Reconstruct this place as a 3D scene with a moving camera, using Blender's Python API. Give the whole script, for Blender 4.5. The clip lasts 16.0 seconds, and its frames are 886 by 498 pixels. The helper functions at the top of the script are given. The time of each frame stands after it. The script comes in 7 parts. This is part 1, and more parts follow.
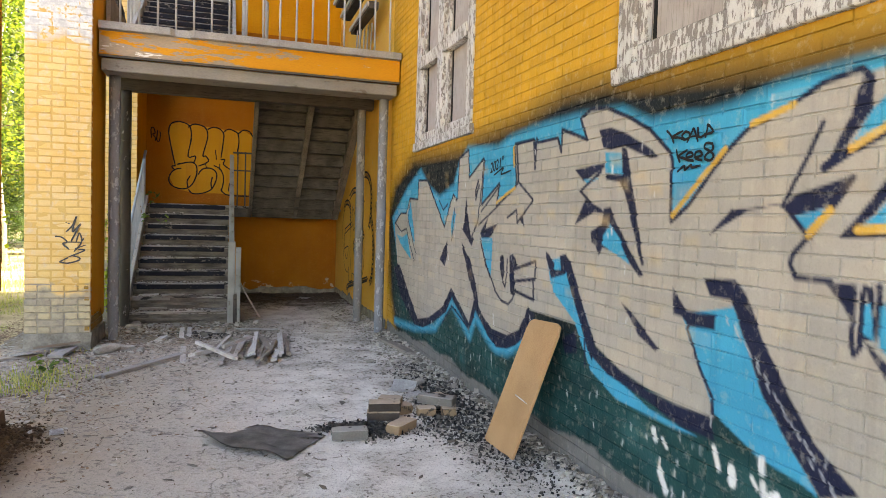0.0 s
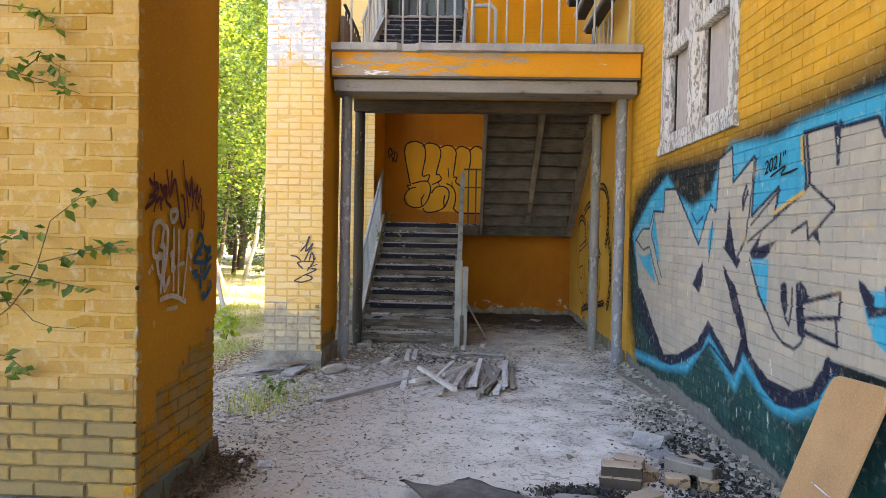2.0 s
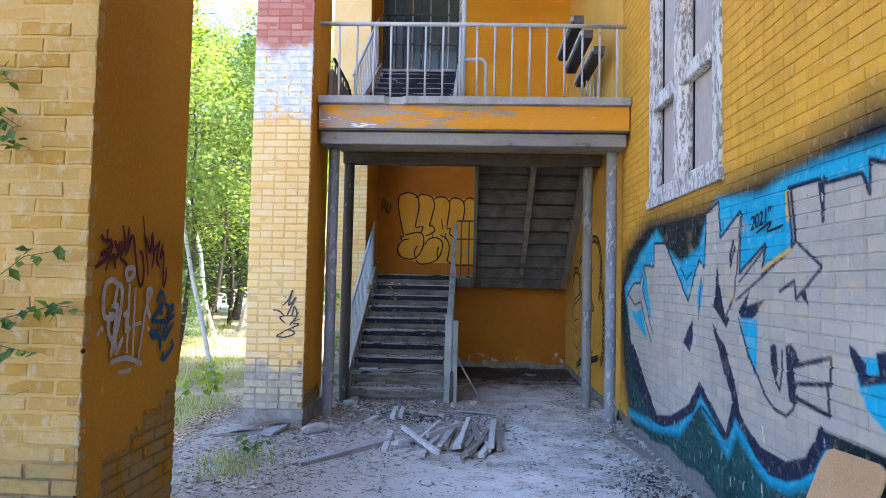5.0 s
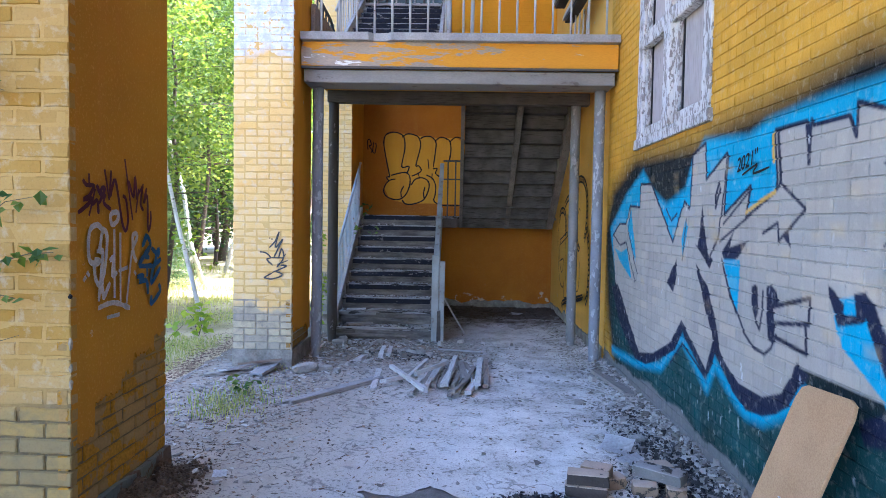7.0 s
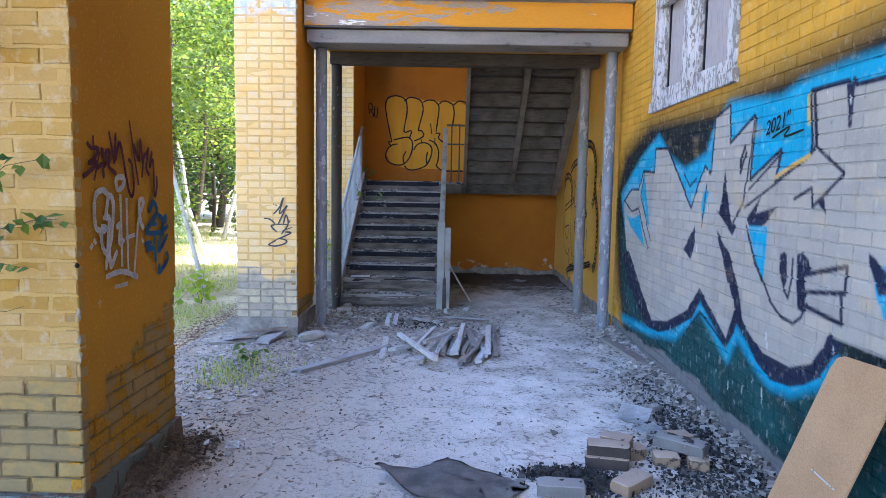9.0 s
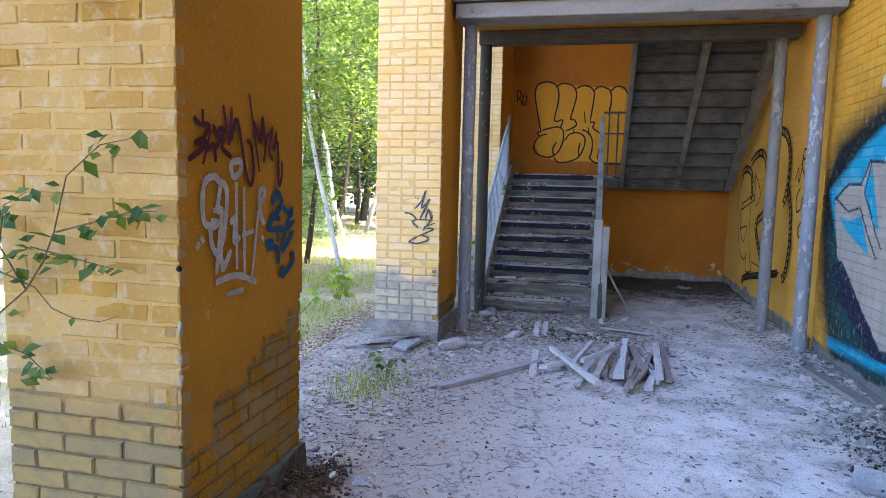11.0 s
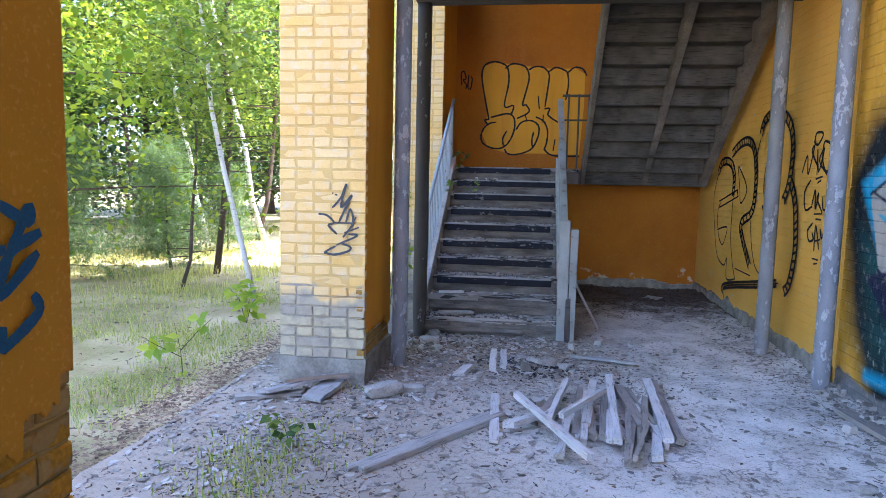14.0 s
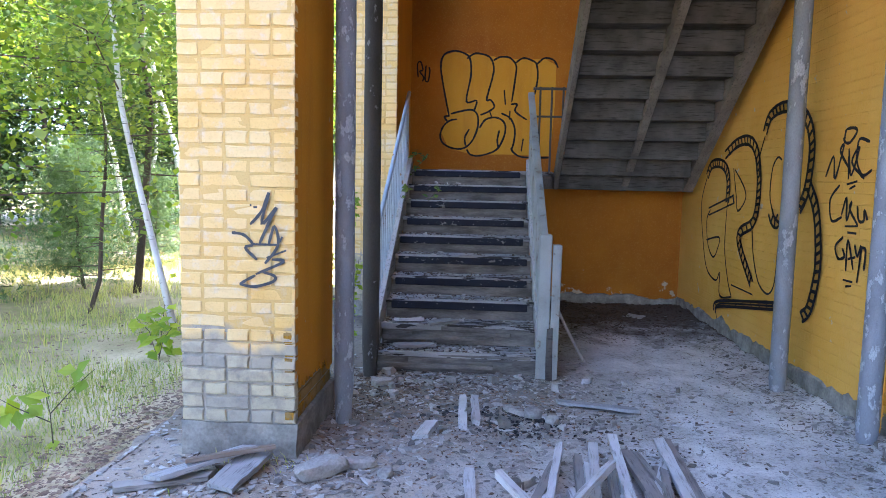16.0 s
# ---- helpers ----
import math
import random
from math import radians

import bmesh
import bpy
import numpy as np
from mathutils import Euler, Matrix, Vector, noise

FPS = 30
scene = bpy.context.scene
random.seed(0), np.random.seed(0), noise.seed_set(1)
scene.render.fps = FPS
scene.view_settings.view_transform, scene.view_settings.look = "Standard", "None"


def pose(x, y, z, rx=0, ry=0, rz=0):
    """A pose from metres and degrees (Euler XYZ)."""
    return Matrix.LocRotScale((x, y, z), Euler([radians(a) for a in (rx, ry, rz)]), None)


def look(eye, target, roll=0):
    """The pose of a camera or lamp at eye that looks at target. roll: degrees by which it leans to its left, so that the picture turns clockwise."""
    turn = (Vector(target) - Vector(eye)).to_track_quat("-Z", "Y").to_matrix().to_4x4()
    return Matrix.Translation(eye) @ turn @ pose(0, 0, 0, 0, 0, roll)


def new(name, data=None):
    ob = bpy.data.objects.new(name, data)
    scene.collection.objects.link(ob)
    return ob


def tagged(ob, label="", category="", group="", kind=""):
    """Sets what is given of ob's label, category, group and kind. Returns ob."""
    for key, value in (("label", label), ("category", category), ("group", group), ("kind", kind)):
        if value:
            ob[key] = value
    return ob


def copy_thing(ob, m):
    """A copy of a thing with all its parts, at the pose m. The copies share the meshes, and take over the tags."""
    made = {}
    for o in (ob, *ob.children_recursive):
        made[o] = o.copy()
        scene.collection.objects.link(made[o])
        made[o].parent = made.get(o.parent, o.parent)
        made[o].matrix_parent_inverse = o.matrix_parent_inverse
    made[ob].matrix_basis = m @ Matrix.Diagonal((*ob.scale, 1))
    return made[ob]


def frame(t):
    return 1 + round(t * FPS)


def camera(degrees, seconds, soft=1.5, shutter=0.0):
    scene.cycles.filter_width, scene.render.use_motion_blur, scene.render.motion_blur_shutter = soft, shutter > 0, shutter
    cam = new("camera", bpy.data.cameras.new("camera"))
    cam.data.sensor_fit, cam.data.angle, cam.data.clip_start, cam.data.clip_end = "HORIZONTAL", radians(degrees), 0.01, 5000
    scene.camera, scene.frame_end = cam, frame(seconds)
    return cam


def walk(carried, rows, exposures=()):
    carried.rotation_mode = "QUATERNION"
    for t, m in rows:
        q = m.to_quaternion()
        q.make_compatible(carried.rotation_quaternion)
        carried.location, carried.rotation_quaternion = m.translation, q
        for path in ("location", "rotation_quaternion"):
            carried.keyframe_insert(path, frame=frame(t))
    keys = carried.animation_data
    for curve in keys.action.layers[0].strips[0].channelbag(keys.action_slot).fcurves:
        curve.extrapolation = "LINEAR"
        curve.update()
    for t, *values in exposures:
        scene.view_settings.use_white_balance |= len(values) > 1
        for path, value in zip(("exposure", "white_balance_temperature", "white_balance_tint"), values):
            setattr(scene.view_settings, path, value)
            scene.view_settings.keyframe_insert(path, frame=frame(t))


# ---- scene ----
cam = camera(67.5, 16.0, 0.8)
PATH = [
    (0, (-2.114, 0.127, 1.54), (-1.489, 2.025, 1.455), 1.7),
    (0.5, (-2.12, 0.339, 1.529), (-1.689, 2.29, 1.451), 1.6),
    (1, (-2.077, 0.536, 1.526), (-1.817, 2.518, 1.453), 1.1),
    (1.5, (-1.979, 0.763, 1.545), (-1.94, 2.762, 1.487), 1.0),
    (2, (-1.896, 0.974, 1.542), (-1.973, 2.972, 1.491), 1.1),
    (2.5, (-1.775, 1.098, 1.549), (-1.871, 3.096, 1.515), 1.1),
    (3, (-1.716, 1.149, 1.533), (-1.841, 3.144, 1.555), 1.3),
    (3.5, (-1.726, 1.148, 1.541), (-1.838, 3.143, 1.645), 1.4),
    (6, (-1.717, 1.146, 1.619), (-1.793, 3.144, 1.688), 1.2),
    (6.5, (-1.715, 1.146, 1.619), (-1.774, 3.145, 1.625), 1.2),
    (7, (-1.728, 1.146, 1.621), (-1.773, 3.144, 1.535), 1.0),
    (7.5, (-1.738, 1.139, 1.622), (-1.786, 3.133, 1.477), 1.1),
    (8, (-1.799, 1.153, 1.62), (-1.836, 3.145, 1.451), 1.6),
    (8.5, (-1.873, 1.173, 1.623), (-1.891, 3.166, 1.448), 1.3),
    (9, (-1.859, 1.283, 1.613), (-1.89, 3.274, 1.426), 1.0),
    (9.5, (-1.835, 1.424, 1.607), (-2.034, 3.405, 1.414), 0.8),
    (12, (-2.209, 2.541, 1.569), (-2.665, 4.477, 1.356), 1.4),
    (12.5, (-2.209, 2.736, 1.575), (-2.593, 4.687, 1.367), 1.1),
    (13, (-2.227, 2.946, 1.545), (-2.532, 4.912, 1.34), 1.2),
    (13.5, (-2.3, 3.284, 1.504), (-2.581, 5.254, 1.299), 1.2),
    (14, (-2.33, 3.615, 1.507), (-2.594, 5.587, 1.302), 1.3),
    (14.5, (-2.272, 3.92, 1.534), (-2.557, 5.889, 1.331), 1.2),
    (15, (-2.307, 4.152, 1.554), (-2.566, 6.125, 1.354), 1.1),
    (15.5, (-2.412, 4.427, 1.555), (-2.583, 6.41, 1.36), 1.2),
    (16, (-2.485, 4.74, 1.534), (-2.615, 6.726, 1.339), 1.2),
]
EXPOSURES = [(0.0, 3.5, 8300, 17), (2.0, 3.5, 7350, 18), (3.5, 3.5, 6450, 18), (6.0, 3.42, 5300, 20), (7.2, 3.58, 5350, 20), (9.0, 3.63, 5450, 20), (12.0, 3.68, 5600, 22), (16.0, 3.78, 5450, 22)]
walk(cam, [(t, look(eye, target, roll)) for t, eye, target, roll in PATH], EXPOSURES)


# ---- light ----
world = bpy.data.worlds.new("sky")
scene.world = world
world.use_nodes = True
wn = world.node_tree
sky = wn.nodes.new("ShaderNodeTexSky")
sky.sky_type = "NISHITA"
sky.sun_disc = False
sky.sun_elevation = radians(55)
sky.sun_rotation = radians(70)
sky.air_density, sky.dust_density, sky.ozone_density = 1.0, 1.5, 1.0
wn.nodes["Background"].inputs["Strength"].default_value = 0.15
wn.links.new(sky.outputs[0], wn.nodes["Background"].inputs["Color"])
sun_data = bpy.data.lights.new("sun", "SUN")
sun_data.energy, sun_data.angle, sun_data.color = 4.5, radians(0.5), (1.0, 0.94, 0.84)
sun = new("sun", sun_data)
SUN_FROM = Vector((math.sin(radians(70)) * math.cos(radians(55)), math.cos(radians(70)) * math.cos(radians(55)), math.sin(radians(55))))
sun.matrix_world = look(SUN_FROM * 40, (0, 0, 0))


# ---- materials ----
rng = random.Random(7)


class Nodes:
    """A node material under construction."""

    def __init__(self, name, rough=0.85, metal=0.0, spec=0.14):
        self.mat = bpy.data.materials.new(name)
        self.mat.use_nodes = True
        self.t = self.mat.node_tree
        self.b = self.t.nodes["Principled BSDF"]
        self.b.inputs["Roughness"].default_value = rough
        self.b.inputs["Metallic"].default_value = metal
        self.b.inputs["Specular IOR Level"].default_value = spec
        self.h = None

    def add(self, kind, **values):
        n = self.t.nodes.new("ShaderNode" + kind)
        for k, v in values.items():
            n.inputs[k.replace("_", " ")].default_value = v
        return n

    def link(self, a, b):
        self.t.links.new(a, b)

    def where(self, space="world", stretch=(1, 1, 1)):
        if space == "world":
            out = self.add("NewGeometry").outputs["Position"]
        else:
            out = self.add("TexCoord").outputs["Object"]
            shift = self.add("ObjectInfo").outputs["Random"]
            mul = self.add("VectorMath")
            mul.operation = "ADD"
            sc = self.add("Math")
            sc.operation = "MULTIPLY"
            sc.inputs[1].default_value = 37.0
            self.link(shift, sc.inputs[0])
            self.link(out, mul.inputs[0])
            self.link(sc.outputs[0], mul.inputs[1])
            out = mul.outputs[0]
        m = self.add("Mapping", Scale=stretch)
        self.link(out, m.inputs["Vector"])
        return m.outputs[0]

    def noise(self, vec, scale, detail=5.0, rough=0.55):
        n = self.add("TexNoise", Scale=scale, Detail=detail, Roughness=rough)
        self.link(vec, n.inputs["Vector"])
        return n.outputs["Fac"]

    def ramp(self, fac, lo, hi):
        r = self.add("MapRange")
        r.inputs["From Min"].default_value, r.inputs["From Max"].default_value = lo, hi
        self.link(fac, r.inputs["Value"])
        return r.outputs["Result"]

    def mix(self, fac, a, b, kind="MIX"):
        m = self.t.nodes.new("ShaderNodeMix")
        m.data_type, m.blend_type = "RGBA", kind
        for sock, v in ((m.inputs[0], fac), (m.inputs[6], a), (m.inputs[7], b)):
            if isinstance(v, (int, float)):
                sock.default_value = v
            elif isinstance(v, tuple):
                sock.default_value = (*v[:3], 1)
            else:
                self.link(v, sock)
        return m.outputs[2]

    def math(self, op, a, b):
        m = self.t.nodes.new("ShaderNodeMath")
        m.operation = op
        for sock, v in ((m.inputs[0], a), (m.inputs[1], b)):
            if isinstance(v, (int, float)):
                sock.default_value = v
            else:
                self.link(v, sock)
        return m.outputs[0]

    def axis(self, vec, i):
        s = self.add("SeparateXYZ")
        self.link(vec, s.inputs[0])
        return s.outputs[i]

    def bump(self, fac, distance, strength=0.6):
        n = self.add("Bump", Strength=strength, Distance=distance)
        self.link(fac, n.inputs["Height"])
        if self.h:
            self.link(self.h, n.inputs["Normal"])
        self.h = n.outputs["Normal"]
        return self

    def done(self, colour, rough=None):
        if isinstance(colour, tuple):
            self.b.inputs["Base Color"].default_value = (*colour[:3], 1)
        else:
            self.link(colour, self.b.inputs["Base Color"])
        if rough is not None:
            self.link(rough, self.b.inputs["Roughness"])
        if self.h:
            self.link(self.h, self.b.inputs["Normal"])
        return self.mat


def plain(name, a, b, scale=6.0, fine=60.0, rough=0.85, bump=0.002, space="world", metal=0.0, spec=0.14, stretch=(1, 1, 1)):
    """Two tones mixed by coarse noise, with a fine grain and relief."""
    n = Nodes(name, rough, metal, spec)
    v = n.where(space, stretch)
    c = n.mix(n.ramp(n.noise(v, scale), 0.35, 0.65), a, b)
    f = n.noise(v, fine, 3.0)
    c = n.mix(n.ramp(f, 0.35, 0.75), c, n.mix(1.0, c, (0.72, 0.7, 0.68), "MULTIPLY"))
    n.bump(f, bump)
    return n.done(c)


def peeling(name, paint, paint_b, under, amount, scale=9.0, rough=0.6, space="world", stretch=(1, 1, 1), bump=0.003, low=None):
    """Paint that has come off in flakes; low: more is lost below this height."""
    n = Nodes(name, rough)
    v = n.where(space, stretch)
    big, mid, fine = n.noise(v, scale * 0.25, 3), n.noise(v, scale, 6, 0.65), n.noise(v, scale * 9, 4)
    k = n.math("ADD", n.math("MULTIPLY", mid, 0.7), n.math("MULTIPLY", big, 0.3))
    if low:
        z = n.axis(n.add("NewGeometry").outputs["Position"], 2)
        k = n.math("ADD", k, n.math("MULTIPLY", n.ramp(z, low, low - 0.45), 0.14))
    edge = n.ramp(k, 0.5 + amount - 0.012, 0.5 + amount + 0.012)
    c = n.mix(n.ramp(big, 0.35, 0.7), paint, paint_b)
    c = n.mix(n.ramp(fine, 0.4, 0.8), c, n.mix(1.0, c, (0.8, 0.79, 0.78), "MULTIPLY"))
    u = n.mix(n.ramp(fine, 0.3, 0.7), under, tuple(0.6 * x for x in under))
    c = n.mix(edge, c, u)
    n.bump(n.math("SUBTRACT", 1.0, edge), bump).bump(fine, bump * 0.4)
    return n.done(c)


def weathered(name, a, b, dark, along="y", rough=0.9, space="object"):
    """Bare grey wood, with grain along one axis."""
    n = Nodes(name, rough, 0.0, 0.2)
    st = {"x": (1.2, 14, 14), "y": (14, 1.2, 14), "z": (14, 14, 1.2)}[along]
    v = n.where(space, st)
    v2 = n.where(space)
    grain, blot = n.noise(v, 5.0, 6, 0.65), n.noise(v2, 5.0, 4)
    c = n.mix(n.ramp(blot, 0.3, 0.7), a, b)
    c = n.mix(n.ramp(grain, 0.52, 0.72), c, dark)
    n.bump(grain, 0.004, 0.7)
    return n.done(c)


def foliage(name, a, b, thin=0.45):
    n = Nodes(name, 0.55, 0.0, 0.25)
    r = n.add("NewGeometry").outputs["Random Per Island"]
    c = n.mix(r, a, b)
    out = n.done(c)
    tr = n.add("BsdfTranslucent")
    n.link(n.mix(1.0, c, (1.6, 1.7, 0.5), "MULTIPLY"), tr.inputs["Color"])
    mx = n.add("MixShader", Fac=thin)
    o = n.t.nodes["Material Output"]
    n.link(n.b.outputs[0], mx.inputs[1])
    n.link(tr.outputs[0], mx.inputs[2])
    n.link(mx.outputs[0], o.inputs["Surface"])
    return out


ORANGE, ORANGE_B = (0.56, 0.25, 0.012), (0.47, 0.19, 0.010)
YELLOW, YELLOW_B = (0.72, 0.42, 0.08), (0.68, 0.36, 0.05)


def orange_plaster(name, low=0.0, lost=0.19, a=ORANGE, b=ORANGE_B):
    """Smooth orange wall paint with stains, and chips that show plaster."""
    n = Nodes(name, 0.7)
    v = n.where()
    big, mid, fine = n.noise(v, 0.8, 4), n.noise(v, 5.0, 6, 0.65), n.noise(v, 70.0, 3)
    streak = n.noise(n.where("world", (9, 9, 0.7)), 1.0, 5)
    c = n.mix(n.ramp(big, 0.35, 0.65), a, b)
    c = n.mix(n.math("MULTIPLY", n.ramp(streak, 0.5, 0.75), 0.45), c, (0.36, 0.14, 0.02))
    c = n.mix(n.math("MULTIPLY", n.ramp(fine, 0.55, 0.8), 0.3), c, (0.75, 0.42, 0.1))
    k = mid
    if low:
        z = n.axis(n.add("NewGeometry").outputs["Position"], 2)
        k = n.math("ADD", k, n.math("MULTIPLY", n.ramp(z, low, low - 0.5), 0.2))
    e = n.ramp(k, 0.5 + lost - 0.02, 0.5 + lost + 0.02)
    c = n.mix(e, c, (0.46, 0.37, 0.26))
    n.bump(n.math("SUBTRACT", 1.0, e), 0.003).bump(fine, 0.0015).bump(mid, 0.004, 0.4)
    return n.done(c)


M_ORANGE = orange_plaster("orange_paint")
# Darker copy of the orange paint; the near pier's shade is in the colour.
M_ORANGE_A = orange_plaster("orange_paint_shaded", 0.0, 0.23, (0.39, 0.185, 0.010), (0.32, 0.142, 0.008))
M_ORANGE_LOW = orange_plaster("orange_paint_worn_low", 0.6, 0.24, (0.42, 0.155, 0.010), (0.30, 0.095, 0.008))


def pier_brick(name, joint=False, shaded=False, top=True):
    """Yellow painted bricks, bare grey-buff near the ground, and red and pale where the paint is gone high up."""
    n = Nodes(name, 0.85)
    p = n.add("NewGeometry").outputs["Position"]
    z = n.axis(p, 2)
    rnd = n.add("ObjectInfo").outputs["Random"]
    v = n.where()
    big, mid, fine = n.noise(v, 2.2, 4), n.noise(v, 14.0, 6, 0.65), n.noise(v, 90.0, 3)
    yel = n.mix(n.ramp(big, 0.35, 0.65), (0.68, 0.48, 0.19), (0.64, 0.40, 0.12))
    # Near pier: more orange paint, darkened so that its shade sits in the colour.
    if shaded:
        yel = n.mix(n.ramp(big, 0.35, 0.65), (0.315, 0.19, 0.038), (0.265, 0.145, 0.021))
    yel = n.mix(n.math("MULTIPLY", rnd, 0.45 if not shaded else 0.2), yel, (0.66, 0.56, 0.36))
    yel = n.mix(n.math("MULTIPLY", n.ramp(mid, 0.52, 0.66), 0.5 if not shaded else 0.45), yel, (0.58, 0.52, 0.42) if not shaded else (0.40, 0.35, 0.25))
    bare = n.mix(rnd, (0.47, 0.40, 0.26), (0.33, 0.295, 0.23)) if not joint else n.mix(mid, (0.40, 0.36, 0.29), (0.25, 0.23, 0.19))
    if shaded:
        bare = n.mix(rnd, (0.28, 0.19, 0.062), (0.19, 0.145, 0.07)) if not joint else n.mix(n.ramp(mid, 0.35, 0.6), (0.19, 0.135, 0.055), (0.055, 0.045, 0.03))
    if joint:
        yel = n.mix(0.45, yel, (0.42, 0.28, 0.10))
    bare = n.mix(n.ramp(mid, 0.45, 0.75), bare, (0.22, 0.2, 0.17) if not shaded else (0.17, 0.135, 0.07))
    red = n.mix(rnd, (0.33, 0.12, 0.09), (0.42, 0.24, 0.19))
    pale = n.mix(n.ramp(mid, 0.45, 0.6), (0.62, 0.64, 0.66), (0.45, 0.47, 0.5))
    wob = n.math("ADD", n.math("MULTIPLY", n.math("SUBTRACT", big, 0.5), 0.5), n.math("MULTIPLY", n.math("SUBTRACT", rnd, 0.5), 0.12))
    zz = n.math("ADD", z, wob)
    c = n.mix(n.ramp(zz, 0.72, 0.66) if not shaded else n.ramp(zz, 0.86, 0.62), yel, bare)
    if top:
        patch = n.ramp(n.math("ADD", mid, n.math("MULTIPLY", rnd, 0.2)), 0.42, 0.5)
        c = n.mix(n.math("MULTIPLY", n.ramp(zz, 3.3, 3.45), patch), c, pale)
        c = n.mix(n.ramp(zz, 4.05, 4.2), c, red)
    c = n.mix(n.math("MULTIPLY", n.ramp(fine, 0.5, 0.8), 0.35), c, n.mix(1.0, c, (0.6, 0.58, 0.55), "MULTIPLY"))
    n.bump(mid, 0.008, 0.7).bump(fine, 0.002)
    return n.done(c)


M_PIER_BRICK = pier_brick("painted_pier_brick")
M_PIER_JOINT = pier_brick("painted_pier_joint", True)
M_PIER_BRICK_A, M_PIER_JOINT_A = pier_brick("painted_pier_brick_orange_shaded", False, True, False), pier_brick("painted_pier_joint_orange_shaded", True, True, False)
M_PIER_BRICK_C, M_PIER_JOINT_C = pier_brick("painted_pier_brick_cream", False, False, False), pier_brick("painted_pier_joint_cream", True, False, False)
M_MORTAR = plain("mortar", (0.36, 0.30, 0.2), (0.26, 0.23, 0.18), 9, 80, 0.95, 0.003)
M_MORTAR_Y = plain("painted_mortar", (0.60, 0.38, 0.11), (0.5, 0.32, 0.1), 9, 80, 0.9, 0.003)
M_PLINTH = plain("plinth_render", (0.34, 0.32, 0.275), (0.19, 0.175, 0.15), 7, 50, 0.95, 0.006)
M_CONCRETE = plain("old_concrete", (0.36, 0.35, 0.34), (0.27, 0.26, 0.26), 5, 60, 0.9, 0.004)
M_WOOD_GREY = weathered("grey_wood", (0.40, 0.38, 0.36), (0.30, 0.28, 0.26), (0.12, 0.11, 0.1), "x")
M_WOOD_Y = weathered("grey_wood_long", (0.46, 0.44, 0.42), (0.34, 0.32, 0.30), (0.13, 0.12, 0.11), "y")
M_WOOD_DARK = weathered("dark_wood", (0.10, 0.09, 0.08), (0.07, 0.06, 0.055), (0.03, 0.028, 0.025), "x")
M_WOOD_BROWN = weathered("brown_wood", (0.26, 0.205, 0.16), (0.20, 0.155, 0.12), (0.1, 0.07, 0.05), "y")
M_WOOD_Z = weathered("grey_wood_upright", (0.42, 0.40, 0.38), (0.32, 0.30, 0.28), (0.12, 0.11, 0.1), "z")
# Stair underside: board tones lowered so the colour carries the shade below the flight.
M_UNDER = weathered("shaded_underside_boards", (0.115, 0.105, 0.095), (0.05, 0.046, 0.041), (0.010, 0.009, 0.008), "x", 0.9, "world")
M_TREAD = peeling("worn_tread", (0.34, 0.32, 0.30), (0.20, 0.185, 0.17), (0.05, 0.045, 0.042), 0.04, 10, 0.9, "world", (0.5, 3, 3))
M_NOSING = peeling("dark_nosing", (0.016, 0.016, 0.024), (0.028, 0.028, 0.034), (0.22, 0.2, 0.18), 0.11, 14, 0.8, "world", (1, 2, 2))
M_POST = peeling("grey_post_paint", (0.25, 0.26, 0.29), (0.17, 0.175, 0.195), (0.42, 0.435, 0.47), 0.06, 21, 0.55, "world", (1, 1, 0.5))
M_POST_DARK = peeling("dark_post_paint", (0.085, 0.08, 0.075), (0.06, 0.056, 0.052), (0.27, 0.27, 0.27), 0.12, 12, 0.6, "world", (1, 1, 0.5))
M_RAIL = peeling("pale_rail_paint", (0.42, 0.43, 0.44), (0.35, 0.35, 0.36), (0.25, 0.15, 0.09), 0.13, 14, 0.6, "world")
M_RAIL_BLUE = peeling("bluish_rail_paint", (0.37, 0.42, 0.47), (0.29, 0.33, 0.37), (0.25, 0.16, 0.1), 0.13, 14, 0.55, "world")
M_RAIL_GREEN = peeling("greenish_rail_paint", (0.32, 0.33, 0.31), (0.23, 0.235, 0.22), (0.22, 0.2, 0.17), 0.1, 14, 0.6, "world")
M_WHITE_FLAKE = peeling("flaking_white_paint", (0.60, 0.585, 0.575), (0.45, 0.43, 0.42), (0.30, 0.27, 0.255), 0.02, 34, 0.75, "world", (1, 1.4, 0.45), 0.006)
M_BOARDING = weathered("window_boarding", (0.40, 0.36, 0.345), (0.33, 0.29, 0.28), (0.22, 0.19, 0.18), "z", 0.85, "world")
M_DARK = plain("dark_inside", (0.012, 0.012, 0.014), (0.02, 0.02, 0.022), 4, 30, 0.9)


